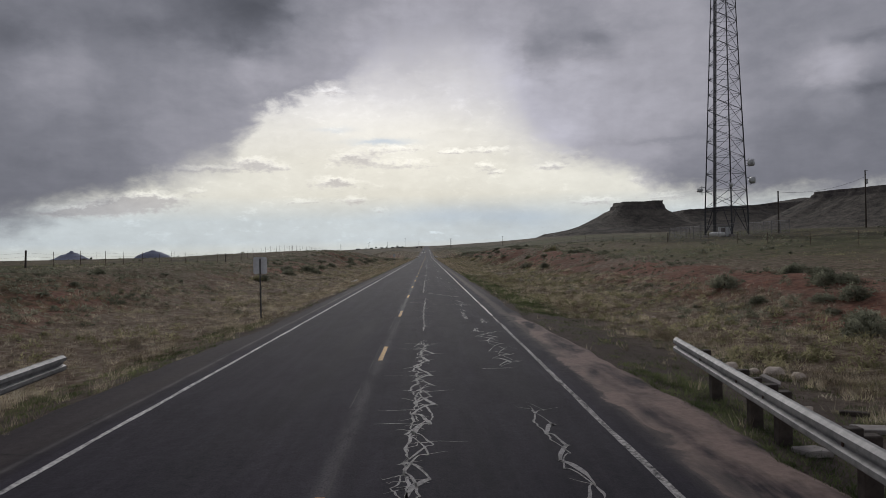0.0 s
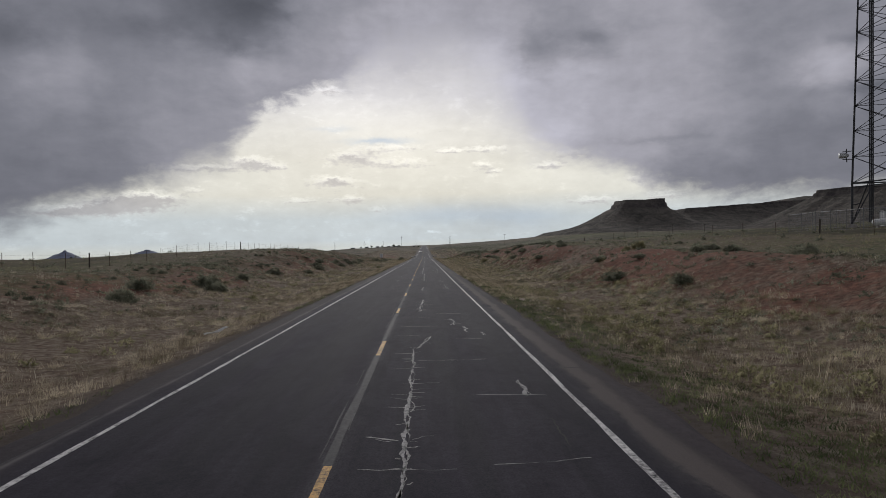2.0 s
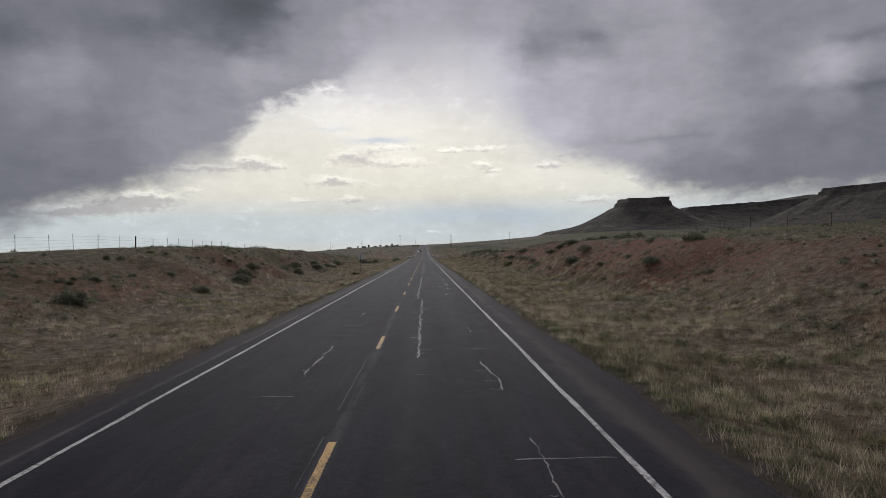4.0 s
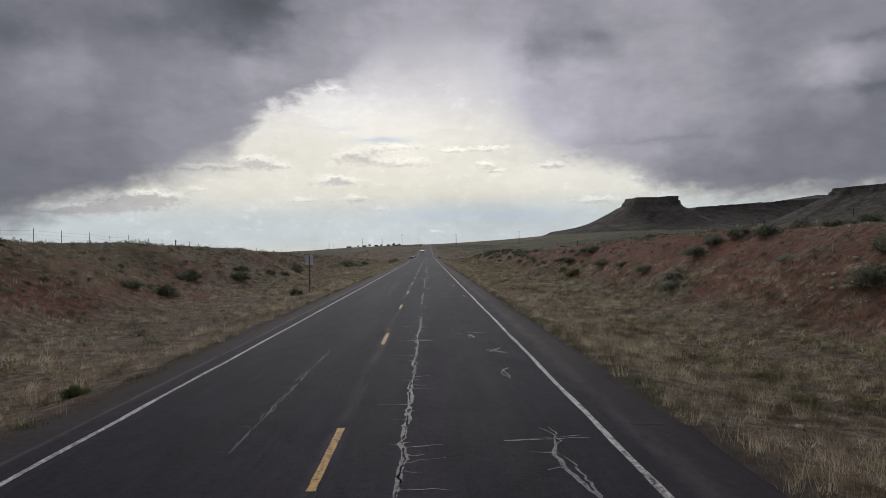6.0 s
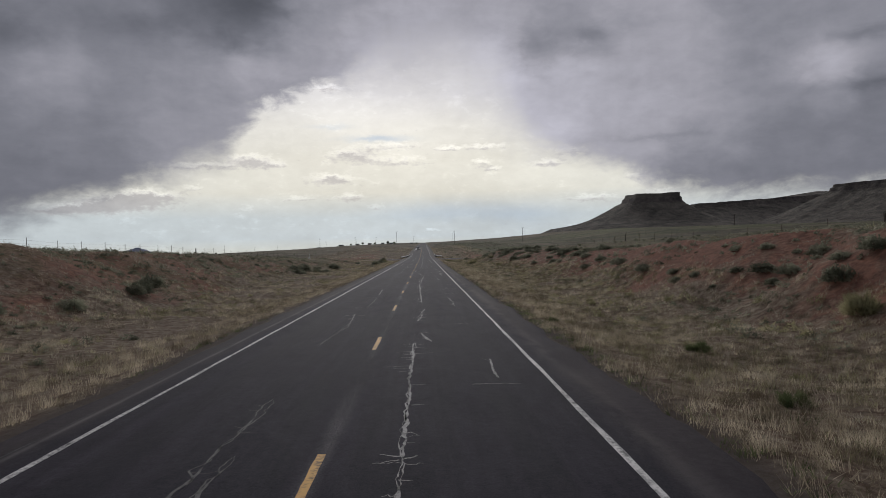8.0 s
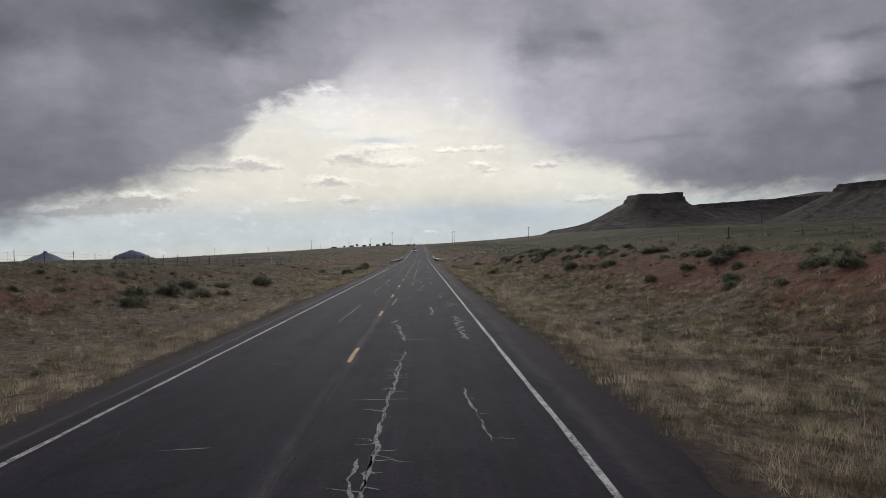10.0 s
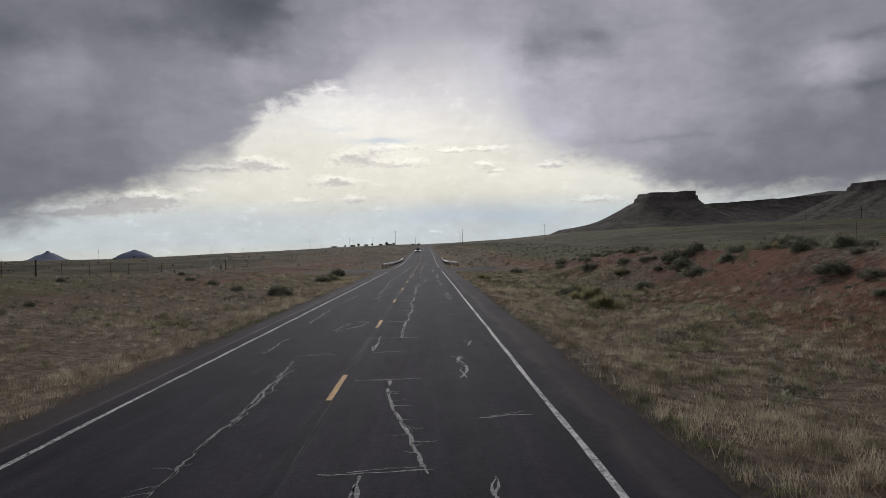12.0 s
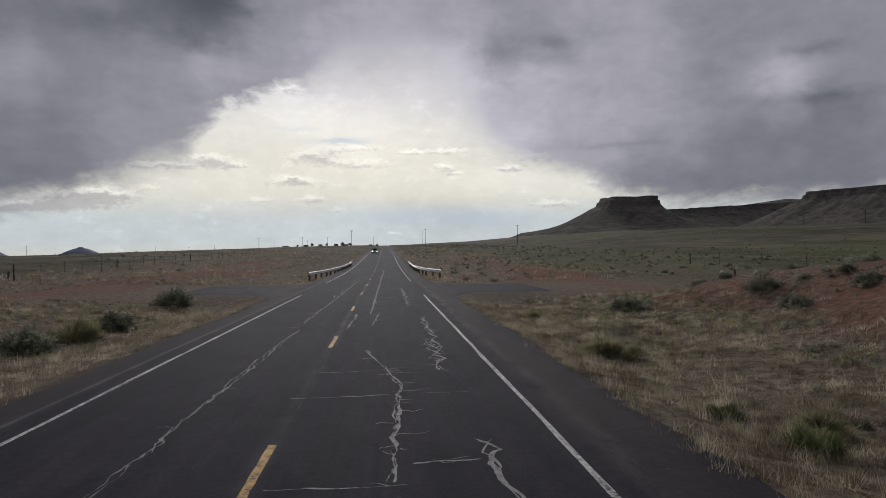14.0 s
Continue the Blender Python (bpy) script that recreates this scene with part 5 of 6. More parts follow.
def lattice_mast():
    x0, y0 = MAST
    z0 = land_at(x0, y0)
    mast = thing("radio_mast", x0, y0, z0, "tall dark three-legged steel lattice radio mast", "radio mast")
    view = math.radians(-22.0)
    angles = [math.radians(a) + view for a in (157, 277, 37)]
    ring, top, low_r, ring_r, top_r = 5.2, 46.0, 4.35, 4.25, 2.3
    # waveguides climb inside, between the first and second legs

    def at(n, z):
        r = low_r + (ring_r - low_r) * z / ring if z < ring else ring_r + (top_r - ring_r) * (z - ring) / (top - ring)
        return Vector((r * math.cos(angles[n % 3]), r * math.sin(angles[n % 3]), z))

    for n in range(3):
        bm = rod(bmesh.new(), at(n, -0.3), at(n, ring), 0.15, 0.14, 8)
        rod(bm, at(n, ring), at(n, top), 0.125, 0.085, 8)
        part("leg", bm, DARK_STEEL, mast)
        part("footing", rod(bmesh.new(), at(n, -0.6), at(n, 0.25), 0.55, 0.5, 12), CONCRETE, mast, "round concrete footing")
    for n in range(3):
        bm = bmesh.new()
        rod(bm, at(n, ring), at(n + 1, ring), 0.085)
        rod(bm, at(n, ring - 0.45), at(n + 1, ring - 0.45), 0.05)
        mid = (at(n, ring) + at(n + 1, ring)) / 2
        rod(bm, at(n, 0.3), mid.lerp(at(n, ring), 0.35), 0.075)
        rod(bm, at(n + 1, 0.3), mid.lerp(at(n + 1, ring), 0.35), 0.075)
        rod(bm, at(n, 2.6), at(n, 0.3).lerp(mid.lerp(at(n, ring), 0.35), 0.5), 0.04)
        rod(bm, at(n + 1, 2.6), at(n + 1, 0.3).lerp(mid.lerp(at(n + 1, ring), 0.35), 0.5), 0.04)
        part("base_brace", bm, DARK_STEEL, mast)
    levels = [ring]
    while levels[-1] < top - 1.5:
        levels.append(min(levels[-1] + 3.15 * (1 - 0.006 * (levels[-1] - ring)), top))
    for a, b in zip(levels, levels[1:]):
        for n in range(3):
            bm = bmesh.new()
            rod(bm, at(n, a), at(n + 1, b), 0.042, sides=5)
            rod(bm, at(n + 1, a), at(n, b), 0.042, sides=5)
            rod(bm, at(n, b), at(n + 1, b), 0.036, sides=5)
            part("brace_panel", bm, DARK_STEEL, mast)
    run = at(0, ring).lerp(at(1, ring), 0.36)
    for k in range(6):
        off = Vector((0.10 * k - 0.25, 0.05 * (k % 2), 0))
        part("waveguide", rod(bmesh.new(), run + off - Vector((0, 0, ring - 0.4)), Vector((run.x * 0.62, run.y * 0.62, top)) + off, 0.05, sides=6), DARK_STEEL, mast, "black cable run")
    bm = bmesh.new()
    for k in range(int(top / 0.6)):
        f = k * 0.6 / top
        q = Vector((run.x * (1 - 0.38 * f), run.y * (1 - 0.38 * f), k * 0.6 + 0.5))
        rod(bm, q + Vector((-0.30, 0.08, 0)), q + Vector((0.36, 0.08, 0)), 0.022, sides=4)
    part("ladder_rungs", bm, DARK_STEEL, mast)
    # drum dishes on short booms
    right, toward = Vector((math.cos(view), math.sin(view), 0)), Vector((math.sin(-view) * -1, -math.cos(view), 0))
    for leg, z, side, r in ((2, 13.3, 1, 0.62), (2, 10.1, 1, 0.62), (0, 8.6, -1, 0.34), (1, 8.9, 0.15, 0.34)):
        q = at(leg, z)
        hub = q + right * (side * 1.15) if abs(side) > 0.5 else q + toward * 0.5
        aim = (toward * 0.25 + right * (0.9 * side)).normalized() if abs(side) > 0.5 else toward
        bm = rod(bmesh.new(), hub - aim * 0.45, hub + aim * 0.35, r, r, 20)
        rod(bm, hub - aim * 0.75, hub - aim * 0.45, r * 0.35, r * 0.85, 20)
        dish = part("drum_dish", bm, LIGHT_METAL, mast, "pale grey drum dish", True)
        bm = rod(bmesh.new(), q + Vector((0, 0, 0.5)), hub + Vector((0, 0, 0.45)), 0.05)
        rod(bm, q - Vector((0, 0, 0.5)), hub - Vector((0, 0, 0.45)), 0.05)
        rod(bm, hub + Vector((0, 0, 0.8)) - aim * 0.5, hub - Vector((0, 0, 0.8)) - aim * 0.5, 0.06)
        part("dish_mount", bm, DARK_STEEL, dish)
    return mast


lattice_mast()


def equipment_hut(x, y):
    z = land_at(x, y)
    hut = thing("equipment_hut", x, y, z, "small pale grey metal equipment hut by the mast", "hut", turn=-18)
    part("body", box(bmesh.new(), (2.2, 2.0, 1.7), (0, 0, 0.85), bevel=0.03), LIGHT_METAL, hut)
    part("roof", box(bmesh.new(), (2.4, 2.2, 0.12), (0, 0, 1.76), bevel=0.03), GALVANISED, hut)
    door = part("door", box(bmesh.new(), (0.75, 0.06, 1.5), (-0.4, -1.02, 0.8), bevel=0.01), HOUSE_WALL, hut)
    part("handle", box(bmesh.new(), (0.05, 0.08, 0.12), (-0.15, -1.07, 0.8)), DARK_STEEL, door)


def fuel_tank(x, y):
    z = land_at(x, y)
    tank = thing("fuel_tank", x, y, z, "white horizontal fuel tank on two saddles", "tank", turn=-18)
    bm = rod(bmesh.new(), (-1.15, 0, 0.62), (1.15, 0, 0.62), 0.36, sides=20)
    rod(bm, (1.15, 0, 0.62), (1.32, 0, 0.62), 0.36, 0.16, 20)
    rod(bm, (-1.32, 0, 0.62), (-1.15, 0, 0.62), 0.16, 0.36, 20)
    part("shell", bm, WHITE_PIPE, tank, shade=True)
    part("cap", rod(bmesh.new(), (0.3, 0, 0.95), (0.3, 0, 1.10), 0.10, sides=12), LIGHT_METAL, tank)
    for u in (-0.75, 0.75):
        part("saddle", box(bmesh.new(), (0.18, 0.6, 0.5), (u, 0, 0.08)), CONCRETE, tank)


equipment_hut(53.2, 128.6)
fuel_tank(50.9, 126.4)


def mesh_fence(x0, y0, x1, y1):
    """The chain-link fence round the compound: posts, rails and a coarse net."""
    fence = thing("compound_fence", x0, y0, land_at(x0, y0), "grey chain-link fence round the mast compound", "fence")
    base = fence.matrix_world.translation
    corners = [(x0, y0), (x1, y0), (x1, y1), (x0, y1), (x0, y0)]
    post_mesh = None
    for (ax, ay), (bx, by) in zip(corners, corners[1:]):
        k = max(round(math.hypot(bx - ax, by - ay) / 3), 1)
        spots = [(ax + (bx - ax) * n / k, ay + (by - ay) * n / k) for n in range(k + 1)]
        for px, py in spots[:-1]:
            if post_mesh is None:
                post = part("post", rod(bmesh.new(), (0, 0, -0.3), (0, 0, 2.4), 0.045, sides=8), GALVANISED, fence)
                post_mesh = post.data
            else:
                post = hang(new("post", post_mesh), fence)
            post.matrix_local = pose(px - base.x, py - base.y, land_at(px, py) - base.z)
        bm = bmesh.new()
        for (px, py), (qx, qy) in zip(spots, spots[1:]):
            a, b = Vector((px, py, land_at(px, py))) - base, Vector((qx, qy, land_at(qx, qy))) - base
            for n in range(9):
                rod(bm, a + Vector((0, 0, 0.1 + 0.27 * n)), b + Vector((0, 0, 0.1 + 0.27 * n)), 0.010 if n < 8 else 0.03, sides=3)
            for n in range(12):
                f = n / 12
                rod(bm, a.lerp(b, f) + Vector((0, 0, 0.05)), a.lerp(b, f) + Vector((0, 0, 2.25)), 0.010, sides=3)
        part("net", bm, GALVANISED, fence)


mesh_fence(47.0, 124.0, 62.5, 140.0)


# ---- fences along the road's land ----
def wire_fence(x, y0, y1, skip, label, gap=5.0):
    fence = thing("wire_fence", x, y0, land_at(x, y0), label, "fence", "roadside fences")
    base = fence.matrix_world.translation.copy()
    steel = timber = None
    spots, run = [], []
    for n in range(int((y1 - y0) / gap)):
        y = y0 + gap * n
        if skip and skip[0] < y < skip[1]:
            if run:
                spots.append(run)
            run = []
            continue
        px = x + 0.15 * math.sin(y * 1.7)
        z = land_at(px, y)
        lean = 2.0 * math.sin(y * 3.1)
        if n % 12 == 6:
            if timber is None:
                post = part("post", rod(bmesh.new(), (0, 0, -0.4), (0, 0, 1.45), 0.085, 0.075, 8), OLD_WOOD, fence, "round timber post")
                timber = post.data
            else:
                post = hang(new("post", timber), fence, "round timber post")
        else:
            if steel is None:
                bm = box(bmesh.new(), (0.045, 0.008, 1.85), (0, 0, 0.55))
                box(bm, (0.008, 0.04, 1.85), (0, 0.02, 0.55))
                post = part("post", bm, RUSTY_STEEL, fence)
                steel = post.data
            else:
                post = hang(new("post", steel), fence)
        post.matrix_local = pose(px - base.x, y - base.y, z - base.z, lean, 1.5 * math.cos(y * 2.3), 0)
        run.append(Vector((px, y, z)) - base)
    spots.append(run)
    for h in (0.35, 0.65, 0.95, 1.25):
        for run in spots:
            bm = bmesh.new()
            for a, b in zip(run, run[1:]):
                rod(bm, a + Vector((0, 0, h)), b + Vector((0, 0, h)), 0.006, sides=3)
            part("wire", bm, RUSTY_STEEL, fence, "rusty fence wire")


wire_fence(-33.0, 30.0, 560.0, (392, 414), "steel-post wire fence along the top of the bank")
wire_fence(40.0, 66.0, 560.0, (392, 416), "sparse steel-post wire fence across the green rise", 9.0)


def cattle_guard_wing(x, y, turn, label):
    """A low welded pipe triangle that stands at the end of a cattle grid."""
    wing = thing("cattle_guard_wing", x, y, land_at(x, y), label, "cattle guard wing", "cattle guard wings", turn=turn)
    for a, b in (((-0.85, 0, -0.1), (-0.2, 0, 0.88)), ((0.95, 0, -0.1), (-0.2, 0, 0.88)), ((-0.6, 0, 0.28), (0.5, 0, 0.28)), ((-0.2, 0, 0.28), (-0.2, 0, 0.88))):
        part("pipe", rod(bmesh.new(), a, b, 0.036, sides=8), WHITE_PIPE, wing)
    part("post", rod(bmesh.new(), (1.05, 0, -0.3), (1.05, 0, 0.85), 0.10, 0.09, 8), OLD_WOOD, wing, "short timber brace post")


for sx, yy, tt in ((28.4, 410.0, 8), (31.2, 409.6, -6), (-35.4, 421.5, 4), (-33.4, 393.0, -8)):
    cattle_guard_wing(sx, yy, tt, "white welded pipe wing at a cattle grid")


def marker_post(x, y, high, label, mat=WHITE_PIPE):
    post = thing("marker_post", x, y, land_at(x, y), label, "marker post")
    part("stake", box(bmesh.new(), (0.11, 0.03, high + 0.3), (0, 0, high / 2 - 0.15), bevel=0.008), mat, post)
    part("cap", box(bmesh.new(), (0.13, 0.05, 0.12), (0, 0, high - 0.06), bevel=0.008), WHITE_PIPE, post)


marker_post(-34.7, 417.0, 1.75, "tall white marker post beside the side track")
marker_post(-8.6, 400.5, 0.9, "short white marker stake at the track mouth")


# ---- power poles ----
def power_pole(x, y, high, arms, label, turn=0.0, can=False):
    pole = thing("power_pole", x, y, land_at(x, y), label, "power pole", "power poles", turn=turn)
    part("pole", rod(bmesh.new(), (0, 0, -0.5), (0, 0, high), 0.17, 0.11, 10), OLD_WOOD, pole)
    for n in range(arms):
        z = high - 0.35 - 0.9 * n
        arm = part("crossarm", box(bmesh.new(), (2.4, 0.10, 0.13), (0, -0.16, z)), OLD_WOOD, pole)
        for u in (-1.05, -0.5, 0.5, 1.05):
            part("insulator", rod(bmesh.new(), (u, -0.16, z + 0.06), (u, -0.16, z + 0.26), 0.05, 0.035, 6), LIGHT_METAL, arm)
    if can:
        part("transformer", rod(bmesh.new(), (0.32, 0, high - 2.9), (0.32, 0, high - 1.9), 0.24, sides=12), LIGHT_METAL, pole, "grey transformer can")
        part("top_bracket", box(bmesh.new(), (0.7, 0.08, 0.08), (0.25, 0, high - 0.1)), GALVANISED, pole)


power_pole(65.5, 134.0, 7.8, 0, "plain weathered timber pole behind the mast")
power_pole(90.5, 148.0, 12.0, 0, "weathered timber power pole with a transformer can", can=True)
def power_line(a, b, sag):
    line = thing("power_line", a[0], a[1], a[2], "thin dark power line between two timber poles", "power line")
    bm = bmesh.new()
    p = [Vector(a).lerp(Vector(b), k / 12) - Vector(a) - Vector((0, 0, sag * 4 * (k / 12) * (1 - k / 12))) for k in range(13)]
    for q, r in zip(p, p[1:]):
        rod(bm, q, r, 0.022, sides=5)
    part("wire", bm, DARK_STEEL, line)


power_line((65.5, 134.0, land_at(65.5, 134.0) + 7.6), (90.5, 148.0, land_at(90.5, 148.0) + 10.6), 1.1)
FAR_POLES = ((-135, 1150, 12, 1), (-92, 1180, 11, 1), (-62, 1150, 10, 1), (-31, 1040, 15, 2), (-14, 1250, 11, 1), (29, 875, 12, 1), (31, 960, 12, 1), (84, 810, 12, 1), (-445, 1300, 14, 1),
             (-380, 1600, 17, 1), (-250, 1450, 12, 1), (-200, 1700, 14, 1), (-300, 1500, 11, 1), (-120, 1500, 12, 1), (244, 760, 9, 1), (268, 740, 8, 1), (55.5, 279, 2.0, 0), (-560, 1250, 14, 1))
for n, (px, py, hh, aa) in enumerate(FAR_POLES):
    power_pole(px, py, hh, aa, "dark timber power pole with a crossarm on the plain" if aa else "bare timber pole on the rise", 12 * math.sin(n * 2.2))


# ---- far houses and trees ----
def house(x, y, wide, deep, wall, rise, turn, label):
    h = thing("house", x, y, land_at(x, y), label, "house", "far houses", turn=turn)
    part("wall", box(bmesh.new(), (wide, deep, wall + 1.0), (0, 0, wall / 2 - 0.5)), HOUSE_WALL, h)
    bm = bmesh.new()
    e = 0.4
    v = [bm.verts.new(p) for p in ((-wide / 2 - e, -deep / 2 - e, wall), (wide / 2 + e, -deep / 2 - e, wall), (wide / 2 + e, deep / 2 + e, wall), (-wide / 2 - e, deep / 2 + e, wall), (-wide / 2 - e, 0, wall + rise), (wide / 2 + e, 0, wall + rise))]
    for f in ((0, 1, 5, 4), (2, 3, 4, 5), (1, 2, 5), (3, 0, 4), (3, 2, 1, 0)):
        bm.faces.new([v[i] for i in f])
    part("roof", bm, ROOF, h)
    part("door", box(bmesh.new(), (1.0, 0.1, 2.05), (wide * 0.1, -deep / 2 - 0.03, 1.02)), ROOF, h)
    for u in (-0.3, 0.34):
        w = part("window", box(bmesh.new(), (1.3, 0.08, 1.1), (wide * u, -deep / 2 - 0.03, 1.5)), ROOF, h)
        part("sill", box(bmesh.new(), (1.5, 0.16, 0.08), (wide * u, -deep / 2 - 0.08, 0.92)), LIGHT_METAL, w)


for hx, hy, hw, hd, wl, rs, tn in ((-112, 1190, 11, 7, 2.6, 0.9, 4), (-92, 1215, 8, 6, 2.6, 1.2, -10), (-74, 1200, 7, 6, 2.6, 1.4, 12), (-45, 1180, 13, 6, 2.4, 0.7, 0), (-58, 1230, 6, 6, 2.6, 1.5, 20),
                                   (-150, 1250, 8, 6, 2.4, 1.0, -6), (-470, 1010, 12, 7, 2.6, 1.1, 5), (-395, 1330, 8, 6, 2.6, 1.2, -8), (-330, 1420, 7, 6, 2.6, 1.2, 10), (-18, 1280, 6, 6, 2.4, 1.0, 0)):
    house(hx, hy, hw * 0.6, hd * 0.6, wl * 0.56, rs * 0.55, tn, "small low house far off on the plain")


def leaf_cloud(rng, count, size, radius, flat=0.8, centre=(0, 0, 0), low=0.0):
    """Corner points of many small leaf-shaped triangles in an uneven crown."""
    lumps = rng.normal(0, 0.55, (9, 3))
    pick = lumps[rng.integers(0, 9, count)] + rng.normal(0, 0.33, (count, 3))
    p = pick * np.array([radius, radius, radius * flat]) + np.array(centre)
    p[:, 2] = np.maximum(p[:, 2], low + 0.02 * rng.random(count))
    a = rng.normal(0, 1, (count, 3))
    a /= np.linalg.norm(a, axis=1, keepdims=True)
    b = np.cross(a, rng.normal(0, 1, (count, 3)))
    b /= np.maximum(np.linalg.norm(b, axis=1, keepdims=True), 1e-6)
    s = size * rng.uniform(0.5, 1.3, (count, 1))
    return np.stack([p - a * s, p + a * s * 0.2 + b * s * 0.55, p + a * s, p + a * s * 0.2 - b * s * 0.55], 1).reshape(-1, 3)


def leaf_mesh(name, points, mat):
    mesh = bpy.data.meshes.new(name)
    sheet(mesh, points, np.arange(len(points)).reshape(-1, 4))
    mesh.materials.append(mat)
    return mesh


def far_tree(x, y, high, wide, seed):
    r = np.random.default_rng(seed)
    tree_ = thing("tree", x, y, land_at(x, y), "small dark tree beside far houses", "tree", "far trees")
    bm = rod(bmesh.new(), (0, 0, -0.3), (0, 0, high * 0.5), 0.22, 0.12, 7)
    for k in range(5):
        a = k * 1.3
        rod(bm, (0, 0, high * 0.35), (wide * 0.35 * math.cos(a), wide * 0.35 * math.sin(a), high * 0.7), 0.09, 0.03, 5)
    part("trunk", bm, TWIG, tree_)
    hang(new("crown", leaf_mesh("crown", leaf_cloud(r, 420, 0.38, wide * 0.36, 0.8, (0, 0, high * 0.66), high * 0.25), DARK_LEAF)), tree_)


for n, (tx, ty, th, tw) in enumerate(((-84, 1205, 6.5, 6), (-66, 1190, 5, 6), (-48, 1190, 7, 7), (-40, 1200, 5, 6), (-100, 1200, 4.5, 5), (-10, 1270, 4, 5), (-340, 1400, 6, 6), (-405, 1320, 5, 6), (-455, 1000, 4.5, 6), (-420, 1290, 4, 5))):
    far_tree(tx, ty, th * 0.55, tw * 0.6, 70 + n)


# ---- the car waiting far ahead ----
def far_car(x, y):
    z = float(grade(y))
    car = thing("car", x, y, z, "dark car with lit headlights far along the road", "car")
    bm = bmesh.new()
    side = [(-2.2, 0.35), (-2.25, 0.75), (-1.2, 0.95), (-0.5, 1.5), (1.1, 1.52), (1.9, 1.0), (2.25, 0.95), (2.25, 0.35)]
    l_, r_ = [bm.verts.new((-0.9 + (0.12 if h > 1.2 else 0), u, h)) for u, h in side], [bm.verts.new((0.9 - (0.12 if h > 1.2 else 0), u, h)) for u, h in side]
    for i in range(len(side)):
        j = (i + 1) % len(side)
        bm.faces.new((l_[i], l_[j], r_[j], r_[i]))
    bm.faces.new(l_[::-1])
    bm.faces.new(r_)
    bmesh.ops.recalc_face_normals(bm, faces=bm.faces)
    part("body", bm, plain("dark_car_paint", (0.05, 0.055, 0.065), 0.3, 0.2), car)
    glass = plain("dark_windscreen", (0.03, 0.035, 0.04), 0.1)
    bm = bmesh.new()
    v = [bm.verts.new(p) for p in ((-0.72, -1.16, 1.0), (0.72, -1.16, 1.0), (0.66, -0.56, 1.46), (-0.66, -0.56, 1.46))]
    bm.faces.new(v)
    bmesh.ops.solidify(bm, geom=bm.faces[:], thickness=0.02)
    part("windscreen", bm, glass, car)
    lit = bpy.data.materials.new("lit_headlight")
    lit.use_nodes = True
    lit.node_tree.nodes["Principled BSDF"].inputs["Emission Color"].default_value = (1.0, 0.97, 0.9, 1)
    lit.node_tree.nodes["Principled BSDF"].inputs["Emission Strength"].default_value = 2.5
    for u in (-0.68, 0.68):
        part("headlight", rod(bmesh.new(), (u, -2.27, 0.72), (u, -2.20, 0.72), 0.15, sides=12), lit, car, "lit headlight")
        for w in (-1.35, 1.4):
            wheel = part("wheel", rod(bmesh.new(), (u * 1.12, w, 0.33), (u * 1.12 + math.copysign(0.2, u), w, 0.33), 0.33, sides=16), TAR, car)
            part("rim", rod(bmesh.new(), (u * 1.12 + math.copysign(0.2, u), w, 0.33), (u * 1.12 + math.copysign(0.215, u), w, 0.33), 0.2, sides=12), GALVANISED, wheel)
    part("bumper", box(bmesh.new(), (1.75, 0.14, 0.22), (0, -2.28, 0.45), bevel=0.04), TAR, car)
    part("roof_panel", box(bmesh.new(), (1.4, 1.5, 0.04), (0, 0.3, 1.53), bevel=0.015), TAR, car)


far_car(-2.75, 572.0)


# ---- stones and litter ----
def stone_mesh(name, size, seed, mat):
    bm = bmesh.new()
    bmesh.ops.create_icosphere(bm, subdivisions=2, radius=1)
    for v in bm.verts:
        k = 1 + 0.32 * noise.noise(v.co * 1.3 + Vector((seed * 3.1, 0, 0))) + 0.12 * noise.noise(v.co * 3.5 + Vector((0, seed, 0)))
        v.co = Vector((v.co.x * size[0], v.co.y * size[1], v.co.z * size[2])) * k
    mesh = bpy.data.meshes.new(name)
    bm.to_mesh(mesh)
    bm.free()
    mesh.materials.append(mat)
    return mesh


BANK_STONES = ((14.7, 168.6, 0.13), (14.6, 169.1, 0.10), (15.1, 167.7, 0.16), (15.2, 167.3, 0.12), (15.4, 167.2, 0.09), (14.0, 167.5, 0.11), (15.6, 168.8, 0.12), (9.3, 160.2, 0.07), (5.9, 154.0, 0.08),
               (13.8, 279.6, 0.15), (14.6, 279.7, 0.12), (9.4, 87.4, 0.07), (7.4, 353.6, 0.08), (8.7, 354.3, 0.07), (14.9, 312.4, 0.11), (14.2, 316.0, 0.09), (15.4, 309.5, 0.10))
for n, (sx, sy, s) in enumerate(((5.30, 86.5, 0.16), (5.75, 86.4, 0.07), (7.75, 326.5, 0.11), (8.25, 16.6, 0.26), (8.6, 16.2, 0.18), (7.9, 16.9, 0.15), (7.5, 17.3, 0.20), (6.7, 12.1, 0.09), (-9.9, 196.2, 0.14), (9.6, 30.2, 0.11),
                                 (8.9, 205.6, 0.09), (6.2, 191.5, 0.05), (10.6, 299.5, 0.12), (7.2, 62.0, 0.08), (12.3, 110.0, 0.16), (-9.4, 60.0, 0.08), (6.5, 12.9, 0.10), (11.5, 166.0, 0.10), (9.0, 279.0, 0.10), (14.4, 210.5, 0.14)) + BANK_STONES):
    ob = new("stone", stone_mesh("stone", (s, s * 0.85, s * 0.62), n, ROCK))
    ob.matrix_world = pose(sx, sy, land_at(sx, sy) + s * 0.25, 0, 0, n * 47)
    tagged(ob, "pale field stone lying in the dry grass", "stone", "loose stones")

